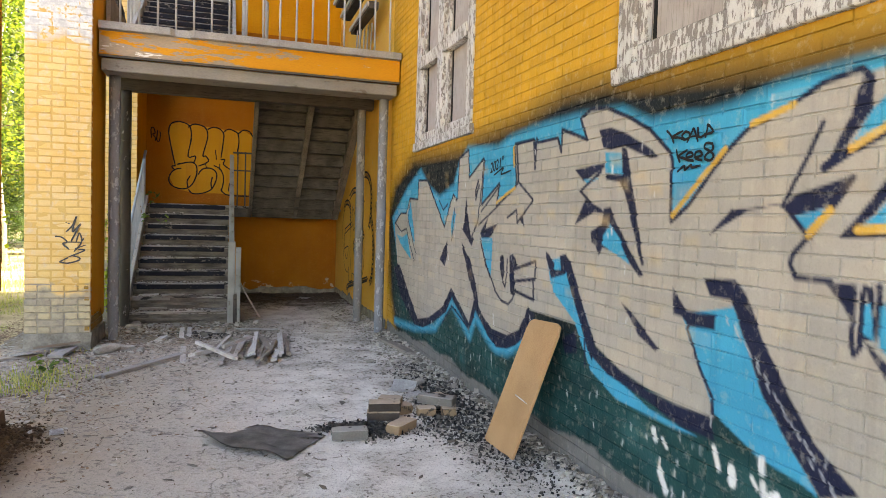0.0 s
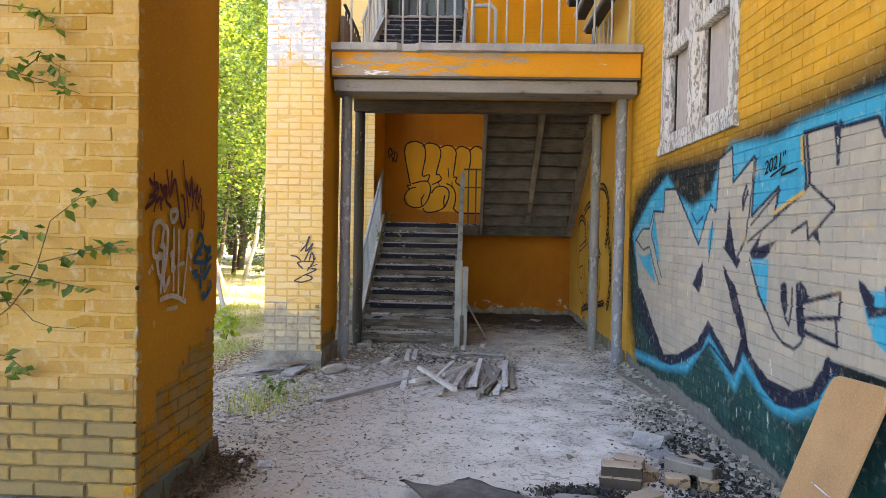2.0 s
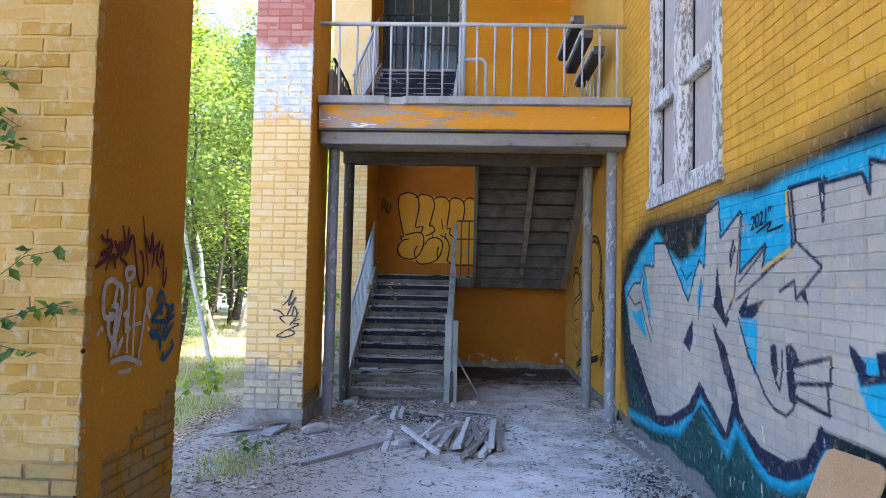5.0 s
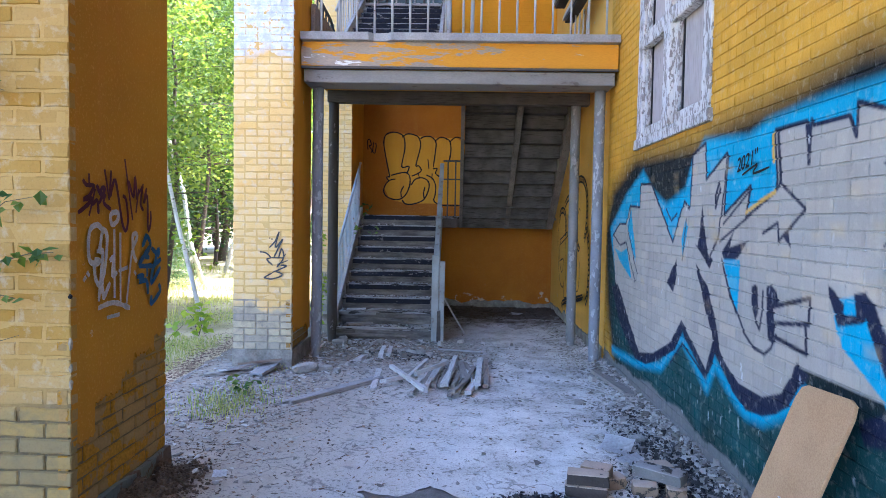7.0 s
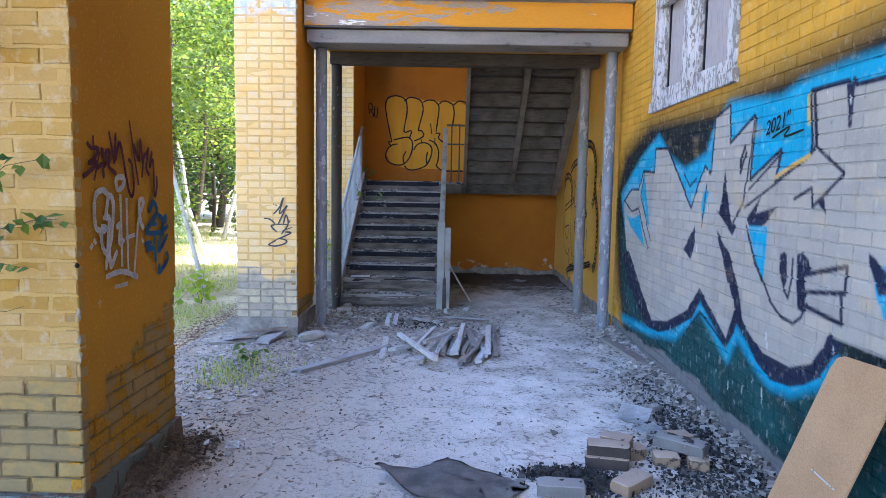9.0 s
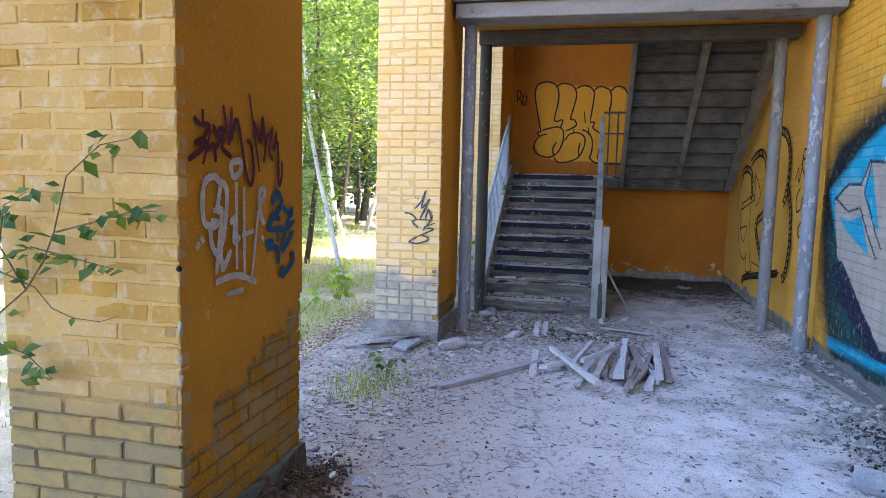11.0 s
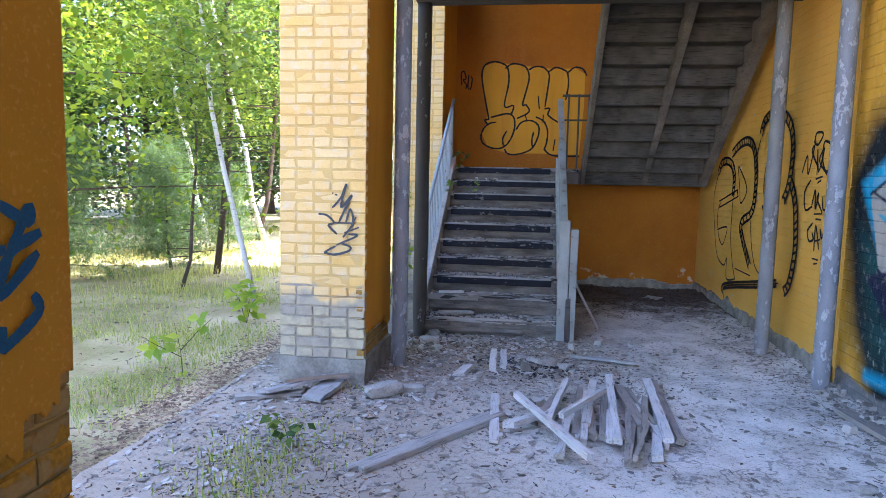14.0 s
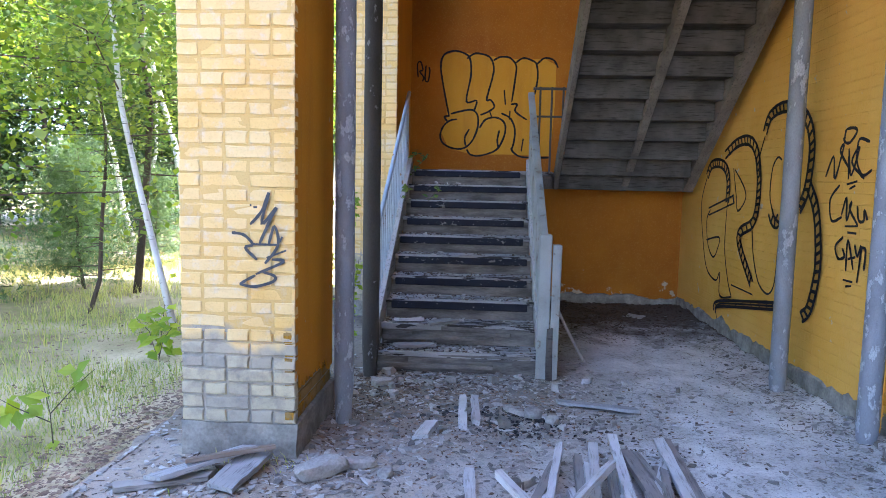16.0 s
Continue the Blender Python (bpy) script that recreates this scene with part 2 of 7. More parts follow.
def fascia_paint():
    """Orange paint, sound towards the mural wall and flaked to grey and white towards the open side."""
    n = Nodes("flaking_orange_fascia", 0.75)
    p = n.add("NewGeometry").outputs["Position"]
    v = n.where("world", (0.55, 1, 3.0))
    big, mid, fine = n.noise(v, 1.3, 3), n.noise(v, 5.0, 6, 0.65), n.noise(v, 60, 3)
    worn = n.math("MULTIPLY", n.ramp(n.axis(p, 0), -1.0, -2.2), 0.12)
    k = n.math("ADD", n.math("ADD", n.math("MULTIPLY", mid, 0.6), n.math("MULTIPLY", big, 0.4)), worn)
    gone, bare = n.ramp(k, 0.585, 0.605), n.ramp(n.math("ADD", mid, n.math("MULTIPLY", worn, 0.6)), 0.70, 0.715)
    c = n.mix(n.ramp(fine, 0.4, 0.8), (0.60, 0.27, 0.02), (0.52, 0.22, 0.02))
    c = n.mix(gone, c, n.mix(n.ramp(fine, 0.3, 0.7), (0.38, 0.30, 0.23), (0.28, 0.23, 0.19)))
    c = n.mix(bare, c, (0.66, 0.65, 0.63))
    n.bump(n.math("SUBTRACT", 1.0, gone), 0.003).bump(fine, 0.001)
    return n.done(c)


M_FASCIA = fascia_paint()


def brick_paint(name, paint, paint_b, lost=0.2):
    """Wall paint over brick: the joints show only as faint relief."""
    n = Nodes(name, 0.72)
    p = n.add("NewGeometry").outputs["Position"]
    s = n.add("SeparateXYZ")
    n.link(p, s.inputs[0])
    k = n.add("CombineXYZ")
    n.link(n.math("ADD", s.outputs[0], s.outputs[1]), k.inputs[0])
    n.link(s.outputs[2], k.inputs[1])
    br = n.add("TexBrick", Scale=1.0, Mortar_Size=0.006, Mortar_Smooth=0.6, Brick_Width=0.256, Row_Height=0.0765)
    n.link(k.outputs[0], br.inputs["Vector"])
    v = n.where()
    big, mid, fine = n.noise(v, 1.0, 4), n.noise(v, 6.0, 6, 0.65), n.noise(v, 80.0, 3)
    c = n.mix(n.ramp(big, 0.35, 0.65), paint, paint_b)
    c = n.mix(n.math("MULTIPLY", n.ramp(fine, 0.5, 0.8), 0.3), c, n.mix(1.0, c, (0.65, 0.62, 0.6), "MULTIPLY"))
    e = n.ramp(mid, 0.5 + lost - 0.015, 0.5 + lost + 0.015)
    c = n.mix(e, c, (0.5, 0.42, 0.32))
    show = n.ramp(mid, 0.36, 0.5)
    n.bump(n.math("MULTIPLY", n.math("SUBTRACT", 1.0, br.outputs["Fac"]), show), 0.005, 0.7).bump(fine, 0.001)
    return n.done(c)


M_PORCH_WALL = brick_paint("porch_wall_paint", (0.72, 0.41, 0.09), (0.64, 0.34, 0.055), 0.17)
M_ORANGE_BRICK = brick_paint("orange_brick_paint", (0.62, 0.28, 0.012), (0.57, 0.24, 0.01), 0.3)
M_BEAM = peeling("cracked_beam_paint", (0.26, 0.245, 0.23), (0.19, 0.175, 0.165), (0.16, 0.14, 0.12), 0.1, 8, 0.7, "world", (0.6, 1, 1.6), 0.005)
# Slightly darker copy of the grey post paint, toned for the shade under the balcony.
M_POST_SHADE = peeling("grey_post_paint_shaded", (0.24, 0.245, 0.26), (0.15, 0.15, 0.155), (0.36, 0.36, 0.37), 0.07, 15, 0.6, "world", (1, 1, 0.5))
M_RISER = plain("dusty_riser", (0.23, 0.205, 0.18), (0.10, 0.09, 0.08), 9, 70, 0.95, 0.002, "world", stretch=(0.4, 1, 2))
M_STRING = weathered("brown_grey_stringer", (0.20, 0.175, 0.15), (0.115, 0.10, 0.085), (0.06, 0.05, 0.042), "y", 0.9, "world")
M_OLD_GLASS = plain("dull_glass", (0.05, 0.075, 0.07), (0.09, 0.12, 0.11), 1.5, 30, 0.25, 0.0005, spec=0.5)
M_SIDE_BRICK = peeling("stained_side_brick", (0.30, 0.19, 0.065), (0.19, 0.135, 0.065), (0.36, 0.185, 0.018), 0.01, 7, 0.9, "world")
M_LATH_PALE = weathered("pale_edge_wood", (0.55, 0.52, 0.48), (0.46, 0.43, 0.4), (0.25, 0.22, 0.2), "y")
M_PLINTH_TEAL = peeling("flaking_teal_plinth", (0.10, 0.125, 0.11), (0.15, 0.16, 0.14), (0.11, 0.075, 0.055), 0.03, 9, 0.85, "world", (1, 1, 0.6), 0.01)


# ---- building helpers ----
def mesh_of(bm, name, material, smooth=False):
    me = bpy.data.meshes.new(name)
    bmesh.ops.recalc_face_normals(bm, faces=bm.faces[:])
    bm.to_mesh(me)
    bm.free()
    for m in material if isinstance(material, (list, tuple)) else [material]:
        me.materials.append(m)
    if smooth:
        for p in me.polygons:
            p.use_smooth = True
    return me


def part(name, bm, material, parent, label="", smooth=False):
    ob = new(name, mesh_of(bm, name, material, smooth))
    if parent is not None:
        ob.parent = parent
    return tagged(ob, label)


def thing(name, at, label, category, group="", kind="", turn=(0, 0, 0)):
    ob = new(name)
    ob.empty_display_size = 0.1
    ob.matrix_basis = pose(*at, *turn)
    return tagged(ob, label, category, group, kind)


def box(x0, x1, y0, y1, z0, z1, bevel=0.0, bm=None, jag=0.0, m=None, r=rng):
    """A block; jag: how far its corners stray."""
    bm = bm or bmesh.new()
    vs = [bm.verts.new((x + r.uniform(-jag, jag), y + r.uniform(-jag, jag), z + r.uniform(-jag, jag)))
          for x in (x0, x1) for y in (y0, y1) for z in (z0, z1)]
    fs = [bm.faces.new([vs[i] for i in q]) for q in ((0, 1, 3, 2), (4, 6, 7, 5), (0, 4, 5, 1), (2, 3, 7, 6), (0, 2, 6, 4), (1, 5, 7, 3))]
    if bevel:
        es = {e for f in fs for e in f.edges}
        out = bmesh.ops.bevel(bm, geom=list(es), offset=bevel, segments=1, affect="EDGES")
        vs = list({v for f in out["faces"] for v in f.verts} | {v for v in vs if v.is_valid})
    if m is not None:
        bmesh.ops.transform(bm, matrix=m, verts=[v for v in vs if v.is_valid])
    return bm


def rod(a, b, radius, sides=10, bm=None, radius_b=None, rings=1, wobble=0.0, r=rng):
    """A round bar from a to b."""
    bm = bm or bmesh.new()
    a, b = Vector(a), Vector(b)
    q = (b - a).to_track_quat("Z", "Y").to_matrix()
    rb = radius if radius_b is None else radius_b
    loops = []
    for i in range(rings + 1):
        f = i / rings
        c = a.lerp(b, f)
        if 0 < i < rings:
            c = c + Vector((r.uniform(-1, 1), r.uniform(-1, 1), 0)) * wobble
        rad = radius + (rb - radius) * f
        loops.append([bm.verts.new(c + q @ Vector((rad * math.cos(k * math.tau / sides), rad * math.sin(k * math.tau / sides), 0))) for k in range(sides)])
    for p, n in zip(loops, loops[1:]):
        for k in range(sides):
            bm.faces.new((p[k], p[(k + 1) % sides], n[(k + 1) % sides], n[k]))
    bm.faces.new(loops[0][::-1])
    bm.faces.new(loops[-1])
    return bm


def tube(points, radius, sides=8, bm=None, taper=1.0):
    """A round bar through several points, its far end taper times as thick."""
    bm = bm or bmesh.new()
    pts = [Vector(p) for p in points]
    loops = []
    for i, p in enumerate(pts):
        d = (pts[min(i + 1, len(pts) - 1)] - pts[max(i - 1, 0)]).normalized()
        q = d.to_track_quat("Z", "Y").to_matrix()
        rad = radius * (1 + (taper - 1) * i / (len(pts) - 1))
        loops.append([bm.verts.new(p + q @ Vector((rad * math.cos(k * math.tau / sides), rad * math.sin(k * math.tau / sides), 0))) for k in range(sides)])
    for p, n in zip(loops, loops[1:]):
        best = min(range(sides), key=lambda s: sum((p[k].co - n[(k + s) % sides].co).length for k in range(sides)))
        for k in range(sides):
            bm.faces.new((p[k], p[(k + 1) % sides], n[(k + 1 + best) % sides], n[(k + best) % sides]))
    bm.faces.new(loops[0][::-1])
    bm.faces.new(loops[-1])
    return bm


def structure(name, bm, material, label, category, smooth=False):
    return tagged(part(name, bm, material, None, label, smooth), "", category, "", "structure")


# ---- large structure ----
FRONT, BACK = 8.49, 13.42          # balcony's front edge, porch's rear wall
SLAB_TOP, SLAB_UNDER = 3.67, 3.28
COURSE = 0.0765


# ---- the long east wall: painted brick, with a spray-painted mural ----
WALL_YELLOW, NAVY, CYAN, ACCENT = (0.60, 0.315, 0.03), (0.014, 0.018, 0.045), (0.022, 0.32, 0.50), (0.62, 0.36, 0.07)
BEIGE, SOOT, TEAL, GREY_PLINTH = (0.375, 0.342, 0.30), (0.012, 0.016, 0.018), (0.010, 0.056, 0.058), (0.17, 0.165, 0.16)
WINDOWS = ((5.84, 7.66, 2.40, 5.3), (1.55, 3.43, 2.40, 5.3))     # y, y, z, z of the openings


def inside(ys, zs, poly):
    """Which of the places lie inside a polygon."""
    hit = np.zeros(len(ys), bool)
    for (y0, z0), (y1, z1) in zip(poly, poly[1:] + poly[:1]):
        if z0 != z1:
            cross = ((z0 > zs) != (z1 > zs)) & (ys < (y1 - y0) * (zs - z0) / (z1 - z0) + y0)
            hit ^= cross
    return hit


def away(ys, zs, line, closed=False):
    """The distance of the places from a line of points."""
    best = np.full(len(ys), 9.0)
    for (y0, z0), (y1, z1) in zip(line, line[1:] + (line[:1] if closed else [])):
        dy, dz = y1 - y0, z1 - z0
        f = np.clip(((ys - y0) * dy + (zs - z0) * dz) / (dy * dy + dz * dz + 1e-9), 0, 1)
        best = np.minimum(best, np.hypot(ys - y0 - f * dy, zs - z0 - f * dz))
    return best


class Mural:
    """Spray paint laid on the points of a wall."""

    def __init__(self, ys, zs):
        self.y, self.z = ys, zs
        self.rgb = np.tile(np.array(WALL_YELLOW), (len(ys), 1))

    def lay(self, near, cover, colour):
        cover = np.clip(cover, 0, 1)[:, None]
        self.rgb[near] = self.rgb[near] * (1 - cover) + np.array(colour) * cover

    def near(self, line, pad):
        a = np.array(line)
        lo, hi = a.min(0) - pad, a.max(0) + pad
        return np.nonzero((self.y > lo[0]) & (self.y < hi[0]) & (self.z > lo[1]) & (self.z < hi[1]))[0]

    def fill(self, colour, line, soft=0.006, cover=1.0):
        k = self.near(line, soft * 2)
        d = away(self.y[k], self.z[k], line, True) * np.where(inside(self.y[k], self.z[k], line), 1, -1)
        self.lay(k, cover * (d / soft + 1) / 2, colour)

    def stroke(self, colour, width, line, soft=0.005, cover=1.0):
        k = self.near(line, width + soft)
        d = width / 2 - away(self.y[k], self.z[k], line)
        self.lay(k, cover * (d / soft + 1) / 2, colour)


# the outlines of the letters, given along the wall and upwards
CYAN_TOP = [(8.76, 1.56), (8.08, 1.91), (7.46, 2.13), (7.11, 1.92), (6.74, 1.79), (6.27, 1.9), (6.16, 2.08), (5.91, 2.23), (5.19, 2.16), (4.95, 2.22), (4.54, 2.24), (4.1, 2.24), (3.85, 2.24), (3.4, 2.21), (3.13, 2.1), (2.9, 2.1), (2.71, 2.08), (2.53, 2.09), (2.36, 2.12), (2.21, 2.14), (1.97, 2.15), (1.2, 2.14)]
HALO_TOP = [(8.97, 1.59), (8.66, 2.02), (7.75, 2.29), (6.81, 2.27), (6.1, 2.25), (5.74, 2.31), (5.14, 2.33), (4.64, 2.36), (4.1, 2.44), (3.57, 2.42), (3.3, 2.36), (2.69, 2.3), (2.2, 2.26), (1.2, 2.24)]
LETTER_TOP = [(8.62, 1.48), (8.31, 1.62), (8.04, 1.62), (7.9, 1.8), (7.53, 1.78), (7.53, 2), (7.18, 1.98), (6.54, 1.48), (6.3, 1.8), (6.17, 1.74), (6.13, 2.14), (5.89, 2.2), (5.85, 1.94), (5.51, 2.09), (5.48, 2.06), (5.52, 1.69), (5.14, 1.86), (5.18, 1.67), (4.83, 1.81), (4.81, 1.87), (4.86, 2.15), (4.53, 2.15), (4.49, 1.94), (4.48, 2.15), (4.46, 2.12), (4.16, 2.12), (4.1, 2.02), (4.1, 2.17), (3.78, 2.07), (3.86, 2.21), (3.74, 2.25), (3.56, 2.23), (3.34, 2.15), (3.13, 2.05), (2.96, 1.92), (2.94, 1.87), (2.93, 1.57), (2.8, 1.65), (2.57, 1.88), (2.44, 1.97), (2.21, 2.04), (2.07, 2.1), (1.91, 2.12), (1.89, 2.1)]
LETTER_LOW = [(8.43, 0.97), (7.42, 0.39), (6.99, 0.47), (6.5, 0.66), (6.27, 0.87), (5.74, 0.6), (5.62, 0.84), (5.44, 0.73), (5.21, 0.64), (4.89, 0.64), (4.67, 0.72), (4.56, 0.84), (4.53, 0.91), (3.8, 0.91), (4.14, 1.08), (4.24, 1.28), (3.99, 1.34), (3.58, 0.82), (3.32, 0.73), (3.05, 0.69), (2.82, 0.67), (2.58, 0.68), (2.57, 0.78), (2.68, 0.91), (2.81, 1.11), (2.46, 1.18), (2.28, 0.85), (2.11, 0.67), (1.98, 0.55)]


def wall_lines(start, stop, pitch, joint, step, coarse_from=99.0):
    """Grid lines that follow the brick joints, and how deep in a joint each lies."""
    out, k = [], 0
    while start + k * pitch < stop:
        a = start + k * pitch
        s = step if a < coarse_from else step * 3
        n = max(2, int(round((pitch - joint) / s)))
        out += [(a - joint / 2, 0.0, k), (a - joint / 5, 1.0, k), (a + joint / 5, 1.0, k)]
        out += [(a + joint / 2 + (pitch - joint) * i / n, 0.0, k) for i in range(n)]
        k += 1
    return out


def painted_wall():
    """The wall's skin as one sheet with sunk joints; its paint is stored with its points."""
    half = 0.128
    cols = wall_lines(0.42, 8.94, half, 0.011, 0.0105)
    rows = wall_lines(0.0, 4.9, COURSE, 0.011, 0.0105, 2.9)
    cy, cj, ck = (np.array(v) for v in zip(*cols))
    rz, rj, rk = (np.array(v) for v in zip(*rows))
    ny, nz = len(cy), len(rz)
    Y, Z = np.meshgrid(cy, rz)
    head = (cj[None, :] > 0) & (((ck[None, :] + rk[:, None]) % 2) == 0) & (rj[:, None] == 0)
    bed = np.repeat(rj[:, None] > 0, ny, 1)
    r = np.random.RandomState(5)
    worn = r.rand(nz // 8 + 2, ny // 12 + 2)
    wear = worn[np.arange(nz)[:, None] // 8, np.arange(ny)[None, :] // 12]
    brick_out = r.normal(0, 0.0016, (int(rk.max()) + 1, int(ck.max()) // 2 + 2))
    lift = brick_out[rk[:, None], (ck[None, :] + (rk[:, None] % 2)) // 2]
    depth = np.where(bed, 0.0085 * (0.3 + 0.7 * wear), 0.0) + np.where(head, 0.0065 * (0.15 + 0.85 * wear), 0.0)
    X = 0.004 + depth - lift + r.normal(0, 0.0004, Y.shape)
    Y2 = Y + r.normal(0, 0.0008, Y.shape)
    ys, zs = Y.ravel(), Z.ravel()
    global mural, BED_WORN, BRICK_TONE
    tone = r.rand(*brick_out.shape)
    BRICK_TONE = (tone[rk[:, None], (ck[None, :] + (rk[:, None] % 2)) // 2] * np.where(bed | head, 0.0, 1.0)).ravel()
    BED_WORN = np.nonzero((((bed | head) & (wear > 0.62)) & (np.roll(wear, 5, 1) > 0.3)).ravel())[0]
    mural = Mural(ys, zs)
    verts = np.stack([X.ravel(), Y2.ravel(), zs], 1)
    i = np.arange(nz - 1)[:, None] * ny + np.arange(ny - 1)[None, :]
    quads = np.stack([i, i + ny, i + ny + 1, i + 1], -1).reshape(-1, 4)
    mid_y, mid_z = (Y[:-1, :-1] + Y[1:, 1:]).ravel() / 2, (Z[:-1, :-1] + Z[1:, 1:]).ravel() / 2
    keep = np.ones(len(quads), bool)
    for y0, y1, z0, z1 in WINDOWS:
        keep &= ~((mid_y > y0) & (mid_y < y1) & (mid_z > z0) & (mid_z < z1))
    return verts, quads[keep]


WALL_VERTS, WALL_QUADS = painted_wall()
mural.fill(SOOT, HALO_TOP + [(1.2, 0.0), (8.4, 0.0), (8.75, 0.5), (8.95, 1.2)], 0.13)
mural.fill(TEAL, [(8.7, 1.2), (8.4, 0.3), (8.0, 0.12), (1.0, 0.12), (1.0, 0.75), (5.0, 0.8), (8.0, 1.0)], 0.12)
blot = random.Random(19)
for k in range(70):
    yy, zz, ww = blot.uniform(1.0, 8.3), blot.uniform(0.1, 0.62), blot.uniform(0.05, 0.3)
    mural.fill(SOOT if k % 3 else (0.03, 0.13, 0.13), [(yy, zz), (yy + ww, zz + 0.05), (yy + ww * 0.8, zz + blot.uniform(0.08, 0.25)), (yy + ww * 0.1, zz + 0.14)], 0.07, blot.uniform(0.25, 0.6))
mural.fill(CYAN, CYAN_TOP + [(1.2, 0.85), (4.3, 0.95), (5.2, 0.85), (6.2, 0.95), (7.6, 0.75), (8.4, 1.0)], 0.035)
mural.stroke(CYAN, 0.085, [(8.48, 0.22), (7.54, 0.28), (6.76, 0.41), (6.25, 0.75), (5.72, 0.5), (5.59, 0.7), (5.33, 0.58), (5.1, 0.51), (4.88, 0.53), (4.61, 0.66), (4.48, 0.81)], 0.03, 0.85)
mural.fill(CYAN, [(4.21, 1.13), (3.96, 1.19), (3.81, 1.01), (3.63, 0.76), (3.04, 0.59), (2.67, 0.56), (2.86, 0.55), (3.34, 0.56), (3.63, 0.66), (3.86, 0.94)])
mural.fill(CYAN, [(2.62, 1.23), (2.49, 1.24), (2.42, 1.09), (2.28, 0.85), (2.11, 0.67), (2, 0.55), (2.18, 0.61), (2.36, 0.69), (2.56, 0.71), (2.67, 0.89), (2.77, 1.06), (2.58, 1.08), (2.57, 1.16)])
mural.fill(BEIGE, LETTER_TOP + [(1.82, 2.11), (1.7, 2.0), (0.9, 2.0), (0.9, 0.3), (1.9, 0.5)] + LETTER_LOW[::-1], 0.008)
mural.fill(CYAN, [(2.81, 1.12), (2.47, 1.2), (2.3, 0.88), (2.12, 0.68), (2.0, 0.56), (2.3, 0.6), (2.56, 0.7)])
mural.stroke(NAVY, 0.024, LETTER_TOP)
mural.stroke(NAVY, 0.03, LETTER_LOW[:13])
mural.fill(CYAN, [(8.51, 1.35), (8.2, 1.32), (7.98, 1.37), (7.78, 1.07), (8.24, 1.21)])
mural.fill(CYAN, [(7.85, 1.76), (7.99, 1.61), (7.83, 1.38), (7.62, 1.25)])
mural.stroke(NAVY, 0.02, [(8.6, 1.5), (8.27, 1.39), (8.03, 1.43), (7.65, 1.06)])
mural.stroke(NAVY, 0.02, [(7.87, 1.79), (7.96, 1.55), (7.57, 1.14)])
mural.stroke(NAVY, 0.02, [(6.73, 1.75), (6.59, 1.65), (6.45, 1.71)])
mural.fill(CYAN, [(6.24, 1.66), (6.33, 1.53), (6.3, 1.35), (6.19, 1.6)])
mural.stroke(NAVY, 0.02, [(6.23, 1.66), (6.3, 1.35)])
mural.fill(NAVY, [(6.44, 1.34), (6.67, 1.14), (6.49, 1.08), (6.41, 1.23)])
mural.fill(NAVY, [(5.92, 1.77), (5.94, 1.58), (5.98, 1.47), (6.03, 1.48), (5.73, 1.32), (5.68, 1.39), (5.77, 1.42), (5.83, 1.54)])
mural.fill(NAVY, [(6.01, 1.34), (5.95, 1.31), (5.62, 1.02), (5.77, 1), (5.92, 1.21)])
mural.stroke(NAVY, 0.03, [(5.62, 1.9), (5.68, 1.82), (5.67, 1.74), (5.6, 1.86)])
mural.stroke(NAVY, 0.022, [(5.5, 2.09), (5.52, 1.91), (5.6, 1.55), (5.76, 1.38)])
mural.fill(NAVY, [(5.54, 1.45), (5.35, 1.59), (5.42, 1.48), (5.15, 1.53), (5.27, 1.43), (5.44, 1.35)])
mural.fill(CYAN, [(5.51, 1.4), (5.25, 1.41), (5.26, 1.08), (5.34, 1.13)])
mural.stroke(NAVY, 0.018, [(5.53, 1.4), (5.43, 1.25), (5.28, 1.08)])
mural.stroke(NAVY, 0.018, [(5.59, 1.51), (5.19, 1.66), (5.13, 1.84), (5.52, 1.63)])
mural.stroke(NAVY, 0.02, [(4.81, 1.82), (4.78, 1.86), (4.51, 1.71), (4.77, 1.54), (4.79, 1.64), (4.96, 1.58)])
mural.fill(NAVY, [(4.73, 1.57), (4.67, 1.61), (4.64, 1.51)])
mural.stroke(ACCENT, 0.025, [(5.18, 1.7), (5.01, 1.76), (4.83, 1.81)])
mural.stroke(ACCENT, 0.03, [(4.88, 2.13), (4.86, 1.98)])
mural.stroke(NAVY, 0.03, [(4.82, 2.14), (4.77, 1.86)])
mural.stroke(NAVY, 0.03, [(4.51, 2.13), (4.49, 1.94)])
mural.fill(NAVY, [(8.6, 0.91), (8.32, 0.97), (7.42, 0.39), (6.99, 0.47), (6.5, 0.66), (6.27, 0.87), (6.22, 0.81), (6.4, 0.63), (6.87, 0.44), (7.2, 0.34), (7.55, 0.32), (8.2, 0.57)])
mural.fill(NAVY, [(6.27, 0.87), (5.74, 0.6), (5.62, 0.84), (5.58, 0.8), (5.63, 0.68), (5.74, 0.56), (6.18, 0.76)])
mural.fill(NAVY, [(6, 1.33), (5.77, 1.2), (5.58, 0.96), (5.52, 0.81), (5.43, 0.73), (5.21, 0.65), (5.05, 0.63), (4.89, 0.64), (4.72, 0.7), (4.61, 0.77), (4.54, 0.85), (4.53, 0.92), (4.4, 0.89), (4.5, 0.8), (4.6, 0.68), (4.74, 0.6), (4.88, 0.55), (5.1, 0.52), (5.29, 0.58), (5.6, 0.77), (5.66, 0.89)])
mural.fill(NAVY, [(5.08, 1.26), (5.04, 1.28), (5, 1.27), (4.98, 1.12), (5.01, 1.07), (5.07, 1.16)])
mural.stroke(NAVY, 0.02, [(5.01, 1.07), (4.96, 1.03), (4.93, 1.13), (4.93, 1.25)])
